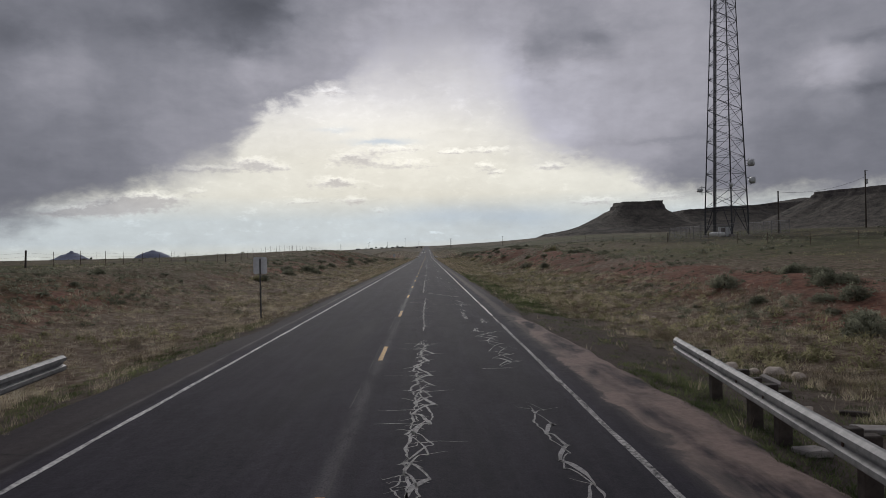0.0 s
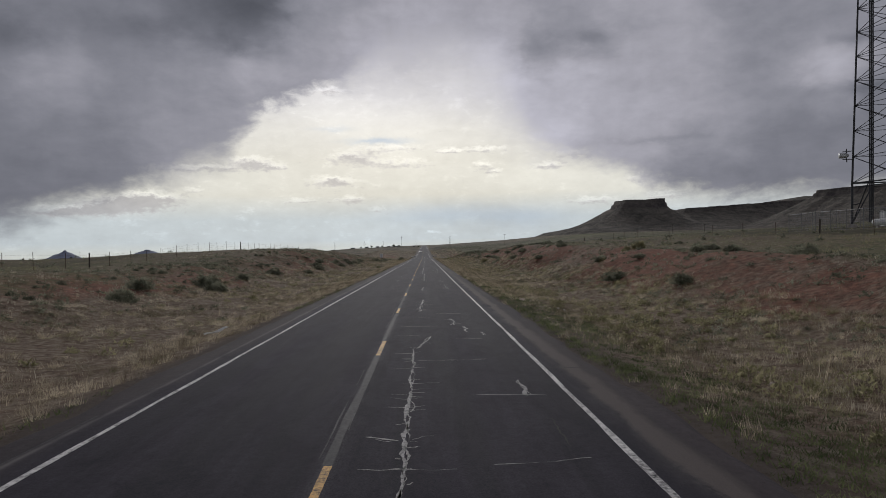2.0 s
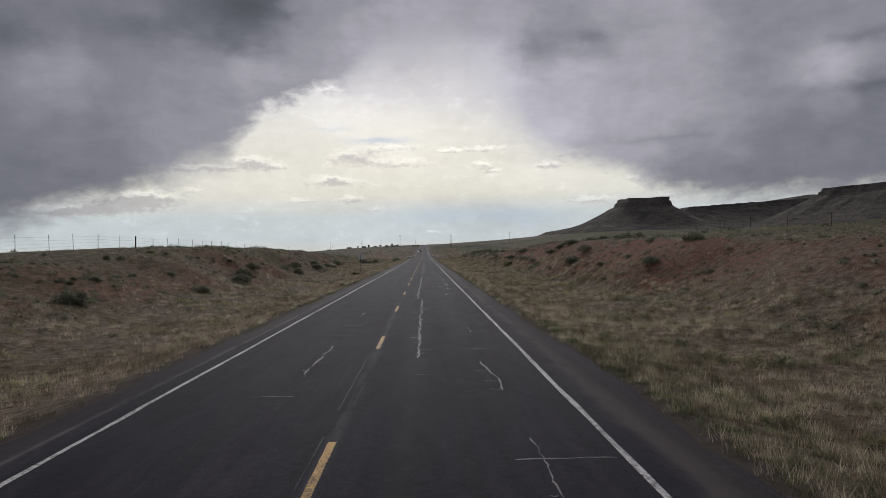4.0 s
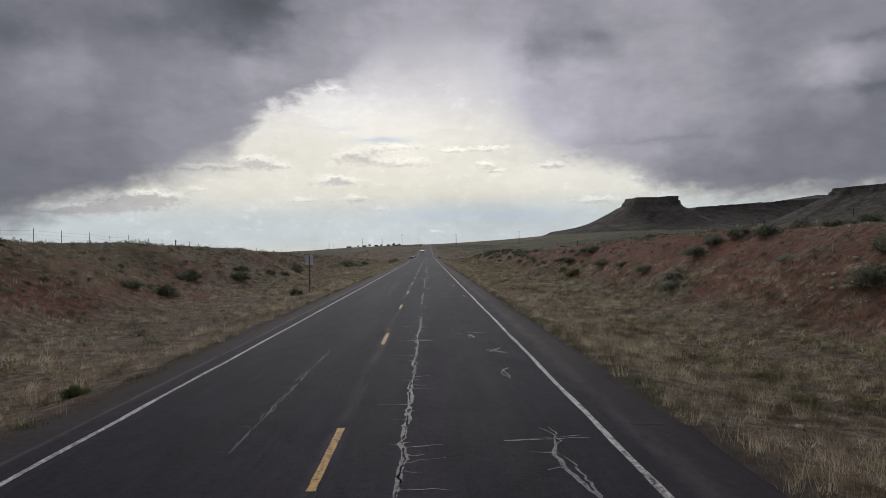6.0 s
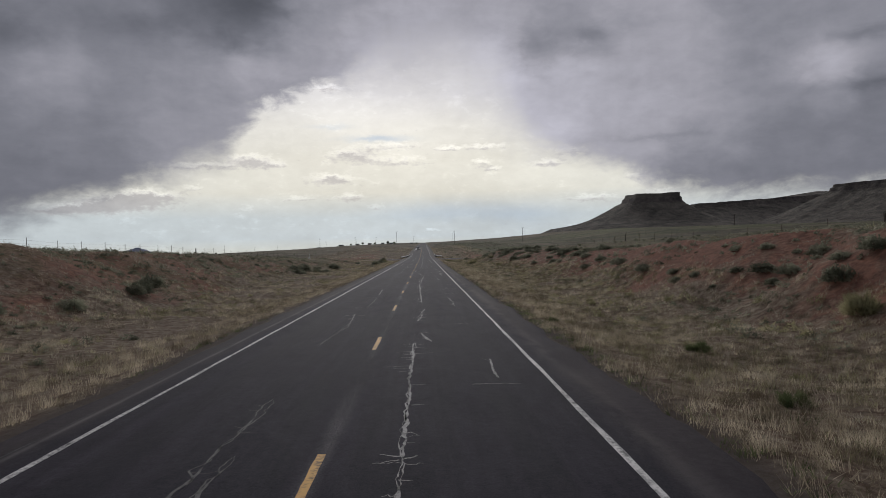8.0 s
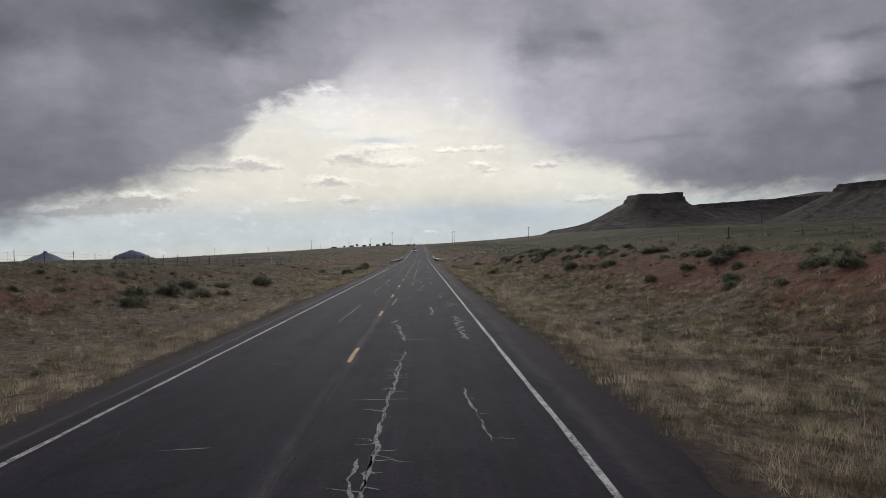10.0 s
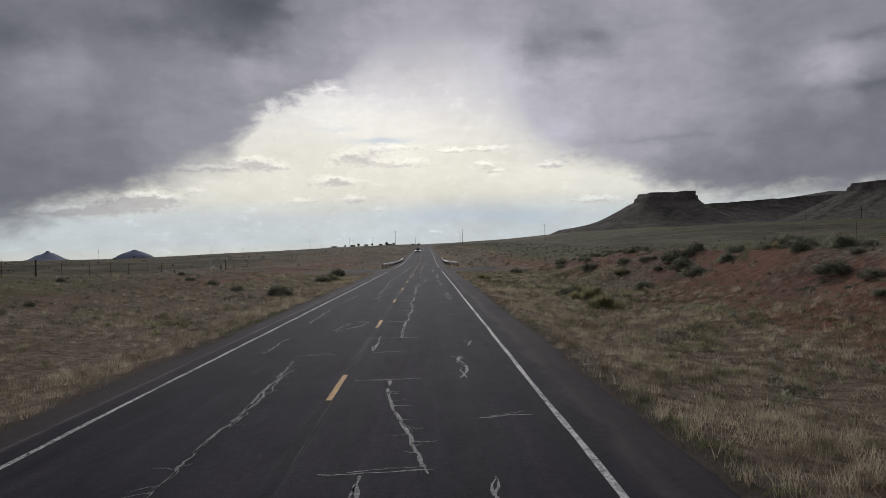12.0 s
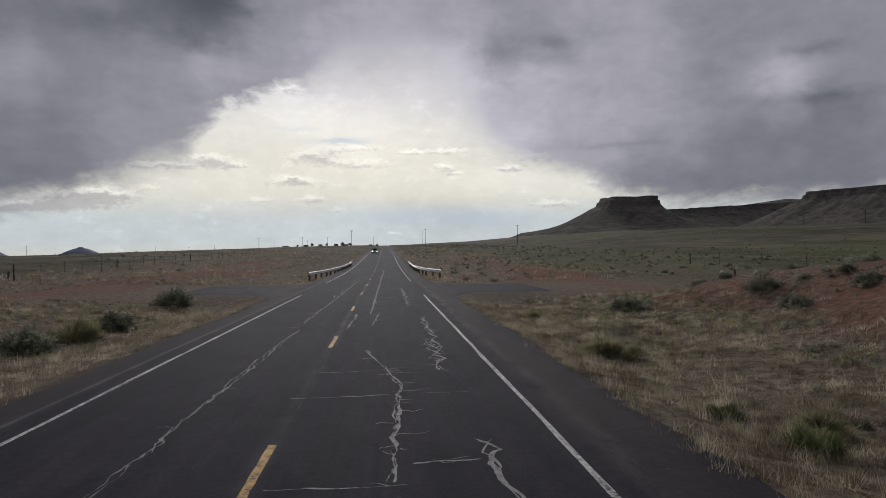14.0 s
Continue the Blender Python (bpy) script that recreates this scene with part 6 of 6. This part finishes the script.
for n, (sx, sy, w, d, tt, mat, lab) in enumerate(((4.92, 8.6, 0.42, 0.30, 20, CONCRETE, "broken grey slab lying on the shoulder"), (7.2, 14.6, 0.65, 0.4, 62, CONCRETE, "tilted block of broken concrete behind the rail"),
                                                  (7.4, 11.9, 0.5, 0.12, -12, OLD_WOOD, "weathered board lying on bare gravel"), (7.0, 10.6, 0.7, 0.35, 8, CONCRETE, "flat concrete slab half sunk in gravel"))):
    bm = box(bmesh.new(), (w, d, 0.09), bevel=0.015)
    for v in bm.verts:
        v.co.xy += Vector((0.05 * noise.noise(v.co * 7), 0.05 * noise.noise(v.co * 9 + Vector((3, 0, 0)))))
    ob = part("slab", bm, mat, None)
    ob.matrix_world = pose(sx, sy, land_at(sx, sy) + (0.04 if n != 1 else 0.16), 0 if n != 1 else 24, 4, tt)
    tagged(ob, lab, "debris", "roadside debris")


def torn_panel(x, y, label):
    """A short strip of torn pale sheet, bent up at one end."""
    bm = bmesh.new()
    rows = []
    for k in range(13):
        f = k / 12
        mid = Vector((0.66 * f - 0.33 + 0.03 * math.sin(5 * f), 0.9 * f - 0.45, 0.06 + 0.14 * f * f + 0.02 * math.sin(9 * f)))
        w = 0.085 * (0.35 + math.sin(math.pi * min(f * 0.9 + 0.08, 1)))
        rows.append([bm.verts.new(mid + Vector((u * w, -u * 0.03, 0.05 * abs(u)))) for u in (-1, 0, 1)])
    for a, b in zip(rows, rows[1:]):
        for i in range(2):
            bm.faces.new((a[i], a[i + 1], b[i + 1], b[i]))
    bmesh.ops.solidify(bm, geom=bm.faces[:], thickness=0.012)
    ob = part("torn_strip", bm, WHITE_PIPE, None)
    ob.matrix_world = pose(x, y, land_at(x, y) + 0.03, 0, 0, 6)
    tagged(ob, label, "debris", "roadside debris")


torn_panel(-7.28, 73.0, "torn pale strip of trim lying on the verge")

SCRAPS = ((6.5, 82.3), (6.6, 81.4), (7.8, 344.7), (-8.7, 364.9), (4.3, 192.2), (9.4, 201.2), (8.6, 273.9), (6.3, 323.6))
litter_rng = np.random.default_rng(31)
for n in range(14):
    side = litter_rng.choice((-1, 1))
    lx, ly = (litter_rng.uniform(5, 11) if side > 0 else -litter_rng.uniform(7, 13)), litter_rng.uniform(10, 380)
    if n < len(SCRAPS):
        lx, ly = SCRAPS[n]
    bm = box(bmesh.new(), (0.09, 0.06, 0.05), bevel=0.012)
    ob = part("litter", bm, WHITE_PIPE, None)
    ob.matrix_world = pose(lx, ly, land_at(lx, ly) + 0.05, 20 * n, 10, 33 * n)
    tagged(ob, "small white scrap of litter in the grass", "litter", "scraps of litter")


# ---- bushes that stand out ----
def bush_kind(name, seed, count, leaf, mat, label, category="bush", spiky=False):
    """One bush about a metre wide: stems and a ragged crown of leaves."""
    r = np.random.default_rng(seed)
    bush = new(name)
    tagged(bush, label, category, "roadside bushes")
    bm = bmesh.new()
    for k in range(9):
        a, lean = r.uniform(0, 6.28), r.uniform(0.05, 0.27)
        rod(bm, (0.05 * math.cos(a), 0.05 * math.sin(a), -0.08), (lean * math.cos(a), lean * math.sin(a), r.uniform(0.14, 0.24)), 0.014, 0.004, 4)
    part("stem", bm, TWIG, bush)
    if spiky:
        # plumes of thin shoots at the ends of many branches
        tips = 46
        d = r.normal(0, 1, (tips, 3)) * np.array([1, 1, 0.8])
        d[:, 2] = np.abs(d[:, 2]) + 0.15
        d /= np.linalg.norm(d, axis=1, keepdims=True)
        who = r.integers(0, tips, count)
        far = r.uniform(0.22, 0.40, tips)[who] * r.uniform(0.75, 1.1, count)
        foot = d[who] * far[:, None] * np.array([1, 1, 0.80]) * 0.95 + r.normal(0, 0.035, (count, 3))
        foot[:, 2] = np.maximum(foot[:, 2], 0.0)
        aim = d[who] * 0.6 + np.array([0, 0, 0.5]) + r.normal(0, 0.38, (count, 3))
        aim /= np.linalg.norm(aim, axis=1, keepdims=True)
        side = np.cross(aim, r.normal(0, 1, (count, 3)))
        side /= np.maximum(np.linalg.norm(side, axis=1, keepdims=True), 1e-6)
        tip = foot + aim * r.uniform(0.06, 0.19, (count, 1))
        pts = np.stack([foot - side * leaf / 2, foot + side * leaf / 2, tip], 1).reshape(-1, 3)
        mesh = bpy.data.meshes.new("foliage")
        sheet(mesh, pts, np.arange(len(pts)).reshape(-1, 3))
        mesh.materials.append(mat)
    else:
        pts = mound_points(r, np.zeros((1, 3)), np.ones(1), count, leaf)
        mesh = bpy.data.meshes.new("foliage")
        sheet(mesh, pts, np.arange(len(pts)).reshape(-1, 3))
        mesh.materials.append(mat)
    hang(new("foliage", mesh), bush)
    return bush


def mound_points(r, centres, size, leaves, leaf):
    """Three corners for each leaf of low mounded bushes, lumpy in outline and open inside."""
    k = len(centres)
    n = k * leaves
    who = np.repeat(np.arange(k), leaves)
    d = r.normal(0, 1, (n, 3))
    d /= np.linalg.norm(d, axis=1, keepdims=True)
    d[:, 2] = np.abs(d[:, 2])
    turn = np.arctan2(d[:, 1], d[:, 0])
    lump = 0.78 + 0.16 * np.sin(3 * turn + who * 1.7) + 0.12 * np.sin(7 * turn + 5 * d[:, 2] + who) + 0.10 * np.sin(11 * d[:, 2] + 4 * turn) + r.normal(0, 0.09, n)
    p = d * (size[who] * 0.5 * lump * r.uniform(0.45, 1, n) ** 0.35)[:, None] * np.array([1, 1, 0.85]) + centres[who]
    a = r.normal(0, 0.7, (n, 3)) + d
    a /= np.linalg.norm(a, axis=1, keepdims=True)
    b = np.cross(a, r.normal(0, 1, (n, 3)))
    b /= np.maximum(np.linalg.norm(b, axis=1, keepdims=True), 1e-6)
    s = (leaf * r.uniform(0.6, 1.4, n))[:, None]
    return np.stack([p - a * s + b * s * 0.5, p - a * s - b * s * 0.5, p + a * s * 1.3], 1).reshape(-1, 3)


def blade_points(r, base, z, high, lean, wide):
    """Three corners for each grass blade at base (x, y)."""
    k = len(base)
    h = high * r.uniform(0.45, 1.1, k) * np.ones(k)
    a, w = r.uniform(0, 6.283, k), r.uniform(0, 6.283, k)
    reach = lean * h * r.uniform(0.1, 1.0, k)
    foot = np.column_stack([base, z])
    half = np.column_stack([np.cos(w), np.sin(w), np.zeros(k)]) * (wide / 2)
    tip = foot + np.column_stack([reach * np.cos(a), reach * np.sin(a), h])
    return np.stack([foot - half, foot + half, tip], 1).reshape(-1, 3)


KINDS = [bush_kind("sagebrush", 81, 1750, 0.030, SAGE, "grey-green sagebrush on the desert slope"), bush_kind("sagebrush", 82, 1750, 0.030, SAGE, "grey-green sagebrush on the desert slope"),
         bush_kind("rabbitbrush", 83, 3000, 0.0125, OLIVE, "feathery olive rabbitbrush in dry grass", spiky=True), bush_kind("weed_clump", 84, 2000, 0.0125, GREEN, "fresh green clump of weeds on the verge", "weeds", True)]
# x, y, width in metres, kind
BUSHES = ((15.7, 27.9, 1.3, 0), (14.2, 22.9, 1.5, 1), (14.0, 30.0, 1.0, 0), (18.5, 31.2, 1.6, 0), (8.8, 47.3, 1.0, 2), (14.1, 86.6, 1.6, 0), (13.6, 98.7, 2.4, 1), (-15.7, 102.7, 2.2, 0),
          (-16.9, 104.5, 2.6, 1), (14.5, 190.8, 1.7, 0), (14.0, 183.6, 1.5, 1), (14.8, 197.2, 1.4, 0), (18.0, 184.3, 2.0, 0), (17.1, 185.5, 1.6, 1), (-16.6, 208.2, 2.6, 0), (-18.6, 201.2, 2.2, 1),
          (-16.0, 188.3, 2.2, 0), (-9.1, 195.5, 1.1, 3), (13.3, 208.9, 2.4, 2), (15.1, 204.6, 2.2, 0), (17.0, 216.7, 2.2, 1), (15.0, 218.7, 1.6, 0), (15.8, 226.1, 1.6, 1))
BUSHES_FAR = ((-7.3, 197.2, 0.8, 3), (-9.4, 196.0, 1.4, 3), (17.3, 326.1, 2.0, 0), (15.0, 313.6, 2.0, 1), (15.3, 308.0, 1.7, 0), (15.7, 302.2, 2.2, 1), (12.5, 289.7, 1.0, 2), (9.8, 333.7, 1.8, 0),
              (9.2, 331.6, 2.4, 2), (10.1, 338.5, 2.1, 2), (10.0, 343.8, 2.2, 0), (17.4, 345.6, 2.4, 0), (16.8, 342.6, 2.0, 1), (15.8, 337.6, 2.2, 0), (-10.3, 350.7, 2.4, 1), (10.4, 344.5, 2.6, 2))
BUSHES_WEST = ((-14.7, 294.7, 2.0, 0), (-16.0, 292.0, 2.3, 1), (-13.8, 297.5, 1.6, 0), (-16.6, 288.0, 2.1, 1), (-17.4, 300.0, 2.3, 0), (-14.5, 355.3, 1.4, 1), (-15.2, 284.0, 1.8, 0), (-16.2, 305.5, 1.7, 1),
               (-16.5, 236.0, 2.2, 0), (-17.5, 240.5, 2.4, 1), (-17.0, 222.0, 2.0, 0), (-16.4, 161.0, 2.3, 1), (-17.6, 166.5, 2.0, 0), (-16.0, 148.0, 2.0, 1), (-17.2, 131.0, 2.2, 0), (-16.8, 88.0, 2.2, 1), (-18.0, 94.0, 2.4, 0))
BUSHES_EAST = ((16.0, 224.1, 1.3, 0), (15.2, 227.6, 1.0, 1), (15.2, 224.0, 0.9, 0), (14.3, 239.7, 1.3, 1), (14.6, 234.8, 1.1, 0), (13.7, 231.8, 1.0, 1), (14.3, 230.6, 0.8, 0), (13.8, 227.0, 0.6, 1), (17.7, 224.7, 1.4, 0),
               (16.2, 220.5, 1.2, 1), (16.6, 219.0, 1.6, 0), (13.7, 215.1, 1.9, 2), (16.9, 231.5, 1.1, 1), (17.3, 228.9, 1.0, 0), (17.5, 226.3, 0.6, 1))
BUSHES_END = ((9.9, 339.7, 2.4, 2), (14.2, 357.2, 1.8, 0), (6.2, 369.9, 2.2, 2), (11.3, 383.7, 2.2, 1), (6.2, 360.8, 1.2, 3), (6.9, 361.8, 1.3, 2), (5.7, 362.4, 0.9, 3), (16.1, 380.5, 1.8, 0), (15.2, 376.5, 1.6, 1), (-10.0, 376.5, 2.4, 2),
              (-10.3, 380.8, 2.0, 0), (-10.4, 373.8, 2.6, 1), (-10.8, 391.0, 2.6, 0), (6.3, 381.2, 1.4, 2), (4.75, 219.0, 0.7, 3), (6.6, 205.5, 0.9, 3), (7.8, 213.0, 1.1, 3), (-6.9, 157.5, 0.8, 3), (5.1, 291.5, 0.8, 3))
bush_rng = np.random.default_rng(5)
spots = list(BUSHES + BUSHES_FAR + BUSHES_WEST + BUSHES_EAST + BUSHES_END)
for _ in range(130):
    # more of the same on both banks, thickest along their upper edge
    by = bush_rng.uniform(20, 385)
    bx = bush_rng.normal(18.5, 3.0) if bush_rng.random() < 0.6 else -bush_rng.normal(20.5, 3.5)
    if (11.5 < bx < 30 and not 212 < by < 242) or -30 < bx < -14:
        spots.append((bx, by, bush_rng.uniform(0.8, 2.0) * (1.0 if bx > 0 else 1.3 if bx > -19 else 0.6), int(bush_rng.integers(0, 2)) if bush_rng.random() < 0.85 else 2))
for _ in range(40):
    # darker masses of sage along the crest of the west bank
    by = bush_rng.uniform(15, 335)
    if bumps(by, 0.0, 26, 151) > -0.25:
        spots.append((-bush_rng.normal(21.5, 2.2), by, bush_rng.uniform(0.5, 1.0), int(bush_rng.integers(0, 2))))
for _ in range(85):
    # a belt of big sage along the crest of the east bank
    by = bush_rng.uniform(265, 388)
    spots.append((bush_rng.normal(18.0, 1.7), by, bush_rng.uniform(0.8, 1.7), int(bush_rng.integers(0, 2))))
used = set()
for n, (bx, by, size, kind) in enumerate(spots):
    m = pose(bx, by, land_at(bx, by) - 0.03, 0, 0, n * 77 % 360)
    size, squash = size * 0.92, 0.74 + 0.34 * ((n * 0.37) % 1)
    if kind not in used:
        used.add(kind)
        ob = KINDS[kind]
        ob.matrix_world = m
    else:
        ob = copy_thing(KINDS[kind], m)
    ob.scale = (size, size, size * squash)


# ---- grass and low scrub ----
def scatter(r, count, x0, x1, y0, y1, keep=None):
    x, y = r.uniform(x0, x1, count), r.uniform(y0, y1, count)
    ok = ~((y > JUNCTION[0] - 1 - 6 * (np.abs(x + 1) < 9)) & (y < JUNCTION[1] + 1 + 5 * (np.abs(x + 1) < 9)) & (np.abs(x) < 24))
    # bare gravel behind the first rail
    ok &= ~((x > 4) & (x < 7.6 + 0.8 * np.sin(y)) & (y < 30) & (r.random(count) < 0.82))
    ok &= ~((x < -5) & (x > -7.6 + 0.5 * np.sin(y)) & (y < 27) & (r.random(count) < 0.7))
    if keep is not None:
        ok &= r.random(count) < keep(x, y)
    return np.column_stack([x, y])[ok]


def grass(name, r, spots_, blades, high, lean, wide, spread, mat, label):
    k = len(spots_)
    base = np.repeat(spots_, blades, 0) + r.normal(0, spread, (k * blades, 2))
    tall = np.repeat(high * r.uniform(0.55, 1.25, k), blades)
    pts = blade_points(r, base, land(base[:, 0], base[:, 1]) - 0.02, tall, lean, wide)
    mesh = bpy.data.meshes.new(name)
    sheet(mesh, pts, np.arange(len(pts)).reshape(-1, 3))
    mesh.materials.append(mat)
    return tagged(new(name, mesh), label, "grass", kind="stuff")


def patchy(size, seed, low, slope):
    return lambda x, y: np.clip(low + slope * bumps(x, y, size, seed) + 0.25 * bumps(x, y, size * 0.3, seed + 1), 0, 1)


g = np.random.default_rng(9)
east = np.concatenate([scatter(g, 17500, 3.95, 6.9, -4, 430, lambda x, y: np.clip(1.0 - 0.85 * ease(110, 70, y), 0, 1) * np.clip(0.62 + 0.7 * bumps(x, y, 1.3, 171) + 0.3 * bumps(x, y, 5, 172), 0.05, 1)), scatter(g, 1600, 6.4, 9.5, 14, 48, patchy(2.0, 175, 0.5, 1.0)), scatter(g, 350, 6.2, 8.5, 48, 110, patchy(2.0, 176, 0.4, 1.0))])
west = scatter(g, 11500, -8.8, -6.0, -4, 430, lambda x, y: np.clip(0.62 + 0.9 * bumps(x, y, 1.3, 173) + 0.4 * bumps(x, y, 5, 174), 0.05, 1))
grass("verge_grass", g, np.concatenate([east, west]), 24, 0.29, 0.8, 0.0065, 0.085, STRAW, "tall straw-coloured dry grass along the verge")
flat_e = scatter(g, 31000, 6.0, 15.5, -4, 410, patchy(2.6, 91, 0.60, 0.7))
flat_w = scatter(g, 27000, -17.5, -8.3, -4, 410, patchy(2.6, 92, 0.55, 1.1))
mixed = np.concatenate([flat_e, flat_w])
grass("dry_grass", g, mixed[::2], 17, 0.22, 1.0, 0.012, 0.09, STRAW, "low tufts of dry straw grass")
grass("grey_grass", g, mixed[1::2], 16, 0.19, 1.15, 0.013, 0.10, PALE, "low tufts of faded grey grass")
mats = scatter(g, 19000, 4.5, 11.5, 95, 392, lambda x, y: np.clip(1.15 - 0.09 * (x - 4.5) + 0.3 * bumps(x, y, 3.0, 181), 0, 1))
grass("straw_mat", g, mats[::3], 9, 0.13, 1.7, 0.017, 0.17, STRAW, "short flattened dry grass between the tufts")
grass("grey_mat", g, mats[1::3], 9, 0.12, 1.7, 0.018, 0.17, PALE, "short flattened grey grass between the tufts")
grass("olive_mat", g, mats[2::3], 9, 0.11, 1.7, 0.018, 0.17, OLIVE, "short olive herbs between the tufts")
bank = np.concatenate([scatter(g, 9500, 12.5, 22, 0, 400, lambda x, y: (1 - 0.6 * ease(13.5, 14.5, x) * ease(20, 18.5, x)) * np.clip(0.4 + 1.1 * bumps(x, y, 2.4, 93), 0, 1)), scatter(g, 14000, -31, -15, 0, 430, patchy(3.4, 94, 0.6, 0.7))])
grass("bank_grass", g, bank, 11, 0.22, 0.9, 0.020, 0.12, PALE, "sparse dry grass tufts on the cut banks")
plain_spots = np.concatenate([scatter(g, 8000, 20, 75, 0, 480, patchy(7, 95, 0.6, 0.7)), scatter(g, 6000, -70, -28, 0, 480, patchy(7, 96, 0.6, 0.6))])
grass("plain_grass", g, plain_spots, 10, 0.25, 0.9, 0.035, 0.26, OLIVE, "olive grass on the plain above the banks")
fringe = np.concatenate([scatter(g, 2500, 3.9, 4.5, 20, 430, patchy(5, 99, 0.5, 0.7)), scatter(g, 2500, 4.4, 7.2, 14, 60, patchy(4, 100, 0.5, 0.7)), scatter(g, 4200, 4.05, 6.4, 5, 120), scatter(g, 1900, 3.95, 4.4, 110, 430, patchy(6, 97, 0.3, 0.8)), scatter(g, 1500, -6.3, -5.9, 0, 430, patchy(6, 98, 0.25, 0.8)), scatter(g, 1200, 4.5, 8.5, 2, 22), scatter(g, 3000, 4.0, 5.6, 6, 15), scatter(g, 1500, -8.2, -6.2, 4, 30)])
grass("green_fringe", g, fringe, 14, 0.11, 1.5, 0.020, 0.10, GREEN, "fresh green weeds at the edge of the asphalt")
herbs = np.concatenate([scatter(g, 3600, 5.5, 15, 10, 390, patchy(5, 121, 0.1, 0.9)), scatter(g, 1100, -15, -8, 10, 390, patchy(5, 122, 0.1, 0.9))])
grass("green_herbs", g, herbs, 14, 0.16, 1.1, 0.018, 0.14, GREEN, "scattered green herbs among the dry grass")
beyond = np.concatenate([scatter(g, 2600, 4.6, 26, 416, 700), scatter(g, 2600, -40, -6.5, 416, 700)])
grass("far_verge_grass", g, beyond, 10, 0.35, 0.8, 0.05, 0.28, STRAW, "dry grass along the road farther on")


def scrub(name, r, spots_, leaves, leaf, wide, mat, label):
    size = wide * r.uniform(0.45, 1.35, len(spots_))
    pts = mound_points(r, np.column_stack([spots_, land(spots_[:, 0], spots_[:, 1]) - 0.02]), size, leaves, leaf)
    mesh = bpy.data.meshes.new(name)
    sheet(mesh, pts, np.arange(len(pts)).reshape(-1, 3))
    mesh.materials.append(mat)
    return tagged(new(name, mesh), label, "scrub", kind="stuff")


low = np.concatenate([scatter(g, 1100, 15.5, 27, 60, 385, patchy(6, 101, 0.5, 0.8)), scatter(g, 500, 12, 20, 0, 395, patchy(6, 111, 0.3, 0.8)), scatter(g, 3000, -28, -16.5, 0, 330, patchy(7, 102, 0.5, 0.9)),
                      scatter(g, 400, 7, 13, 0, 395, patchy(6, 103, 0.3, 0.8)), scatter(g, 450, -17, -8.5, 0, 395, patchy(6, 104, 0.3, 0.8))])
scrub("low_sagebrush", g, low, 56, 0.052, 0.75, SAGE, "low grey-green sagebrush scattered on the banks")
brush = np.concatenate([scatter(g, 800, 6.2, 13.5, 14, 115, patchy(5, 161, 0.5, 0.8)), scatter(g, 900, 6.8, 14, 115, 392, patchy(6, 162, 0.25, 0.8)), scatter(g, 700, -15, -8.5, 10, 392, patchy(6, 163, 0.25, 0.8))])
scrub("low_rabbitbrush", g, brush, 62, 0.052, 0.85, OLIVE, "low olive-green rabbitbrush among the verge grass")
wide_ = np.concatenate([scatter(g, 3000, 22, 130, 0, 520, patchy(9, 105, 0.40, 0.9)), scatter(g, 900, -120, -30, 0, 620, patchy(14, 106, 0.45, 0.7))])
scrub("plain_scrub", g, wide_, 42, 0.095, 0.95, SAGE, "dark scrub dotted over the plain")
distant = np.concatenate([scatter(g, 2200, 40, 520, 350, 1300, patchy(60, 107, 0.5, 0.6)), scatter(g, 1600, -420, -20, 420, 1300, patchy(60, 108, 0.4, 0.6)), scatter(g, 700, 8, 60, 420, 900)])
scrub("distant_scrub", g, distant, 16, 0.22, 0.9, SAGE, "dark scrub on the distant plain")
clumps = np.concatenate([scatter(g, 30000, 5.2, 15, -4, 400, lambda x, y: (1 - 0.7 * ease(8.2, 6.6, x) * ease(112, 85, y)) * np.clip(0.60 + 0.65 * bumps(x, y, 3.2, 131), 0, 1)), scatter(g, 20000, -19, -7, -4, 420, patchy(3.2, 132, 0.42, 1.3))])
grass("straw_tussock", g, clumps[::3], 24, 0.30, 1.0, 0.010, 0.06, STRAW, "pale straw tussocks dotted over the verge")
grass("grey_tussock", g, clumps[1::3], 22, 0.26, 1.1, 0.011, 0.065, PALE, "low grey tussocks dotted over the verge")
grass("olive_tussock", g, clumps[2::3], 26, 0.22, 1.2, 0.013, 0.10, OLIVE, "low olive tussocks dotted over the verge")
ledge = np.concatenate([scatter(g, 9000, 11, 21, 0, 400, lambda x, y: (1 - 0.5 * ease(13.5, 14.5, x) * ease(20, 18.5, x)) * np.clip(0.5 + 1.1 * bumps(x, y, 2.2, 133), 0, 1)), scatter(g, 6500, -29, -14, 0, 420, patchy(3.0, 134, 0.5, 0.9))])
scrub("bank_tussock", g, ledge, 22, 0.046, 0.42, SAGE, "dull green tussocks on the cut banks")
stalks = np.concatenate([scatter(g, 420, 5.5, 16, 0, 390, patchy(8, 141, 0.3, 0.9)), scatter(g, 260, -15, -8, 0, 390, patchy(8, 142, 0.3, 0.9))])
grass("tall_stalks", g, stalks, 5, 0.62, 0.22, 0.018, 0.10, STRAW, "tall pale dead stalks standing in the grass")
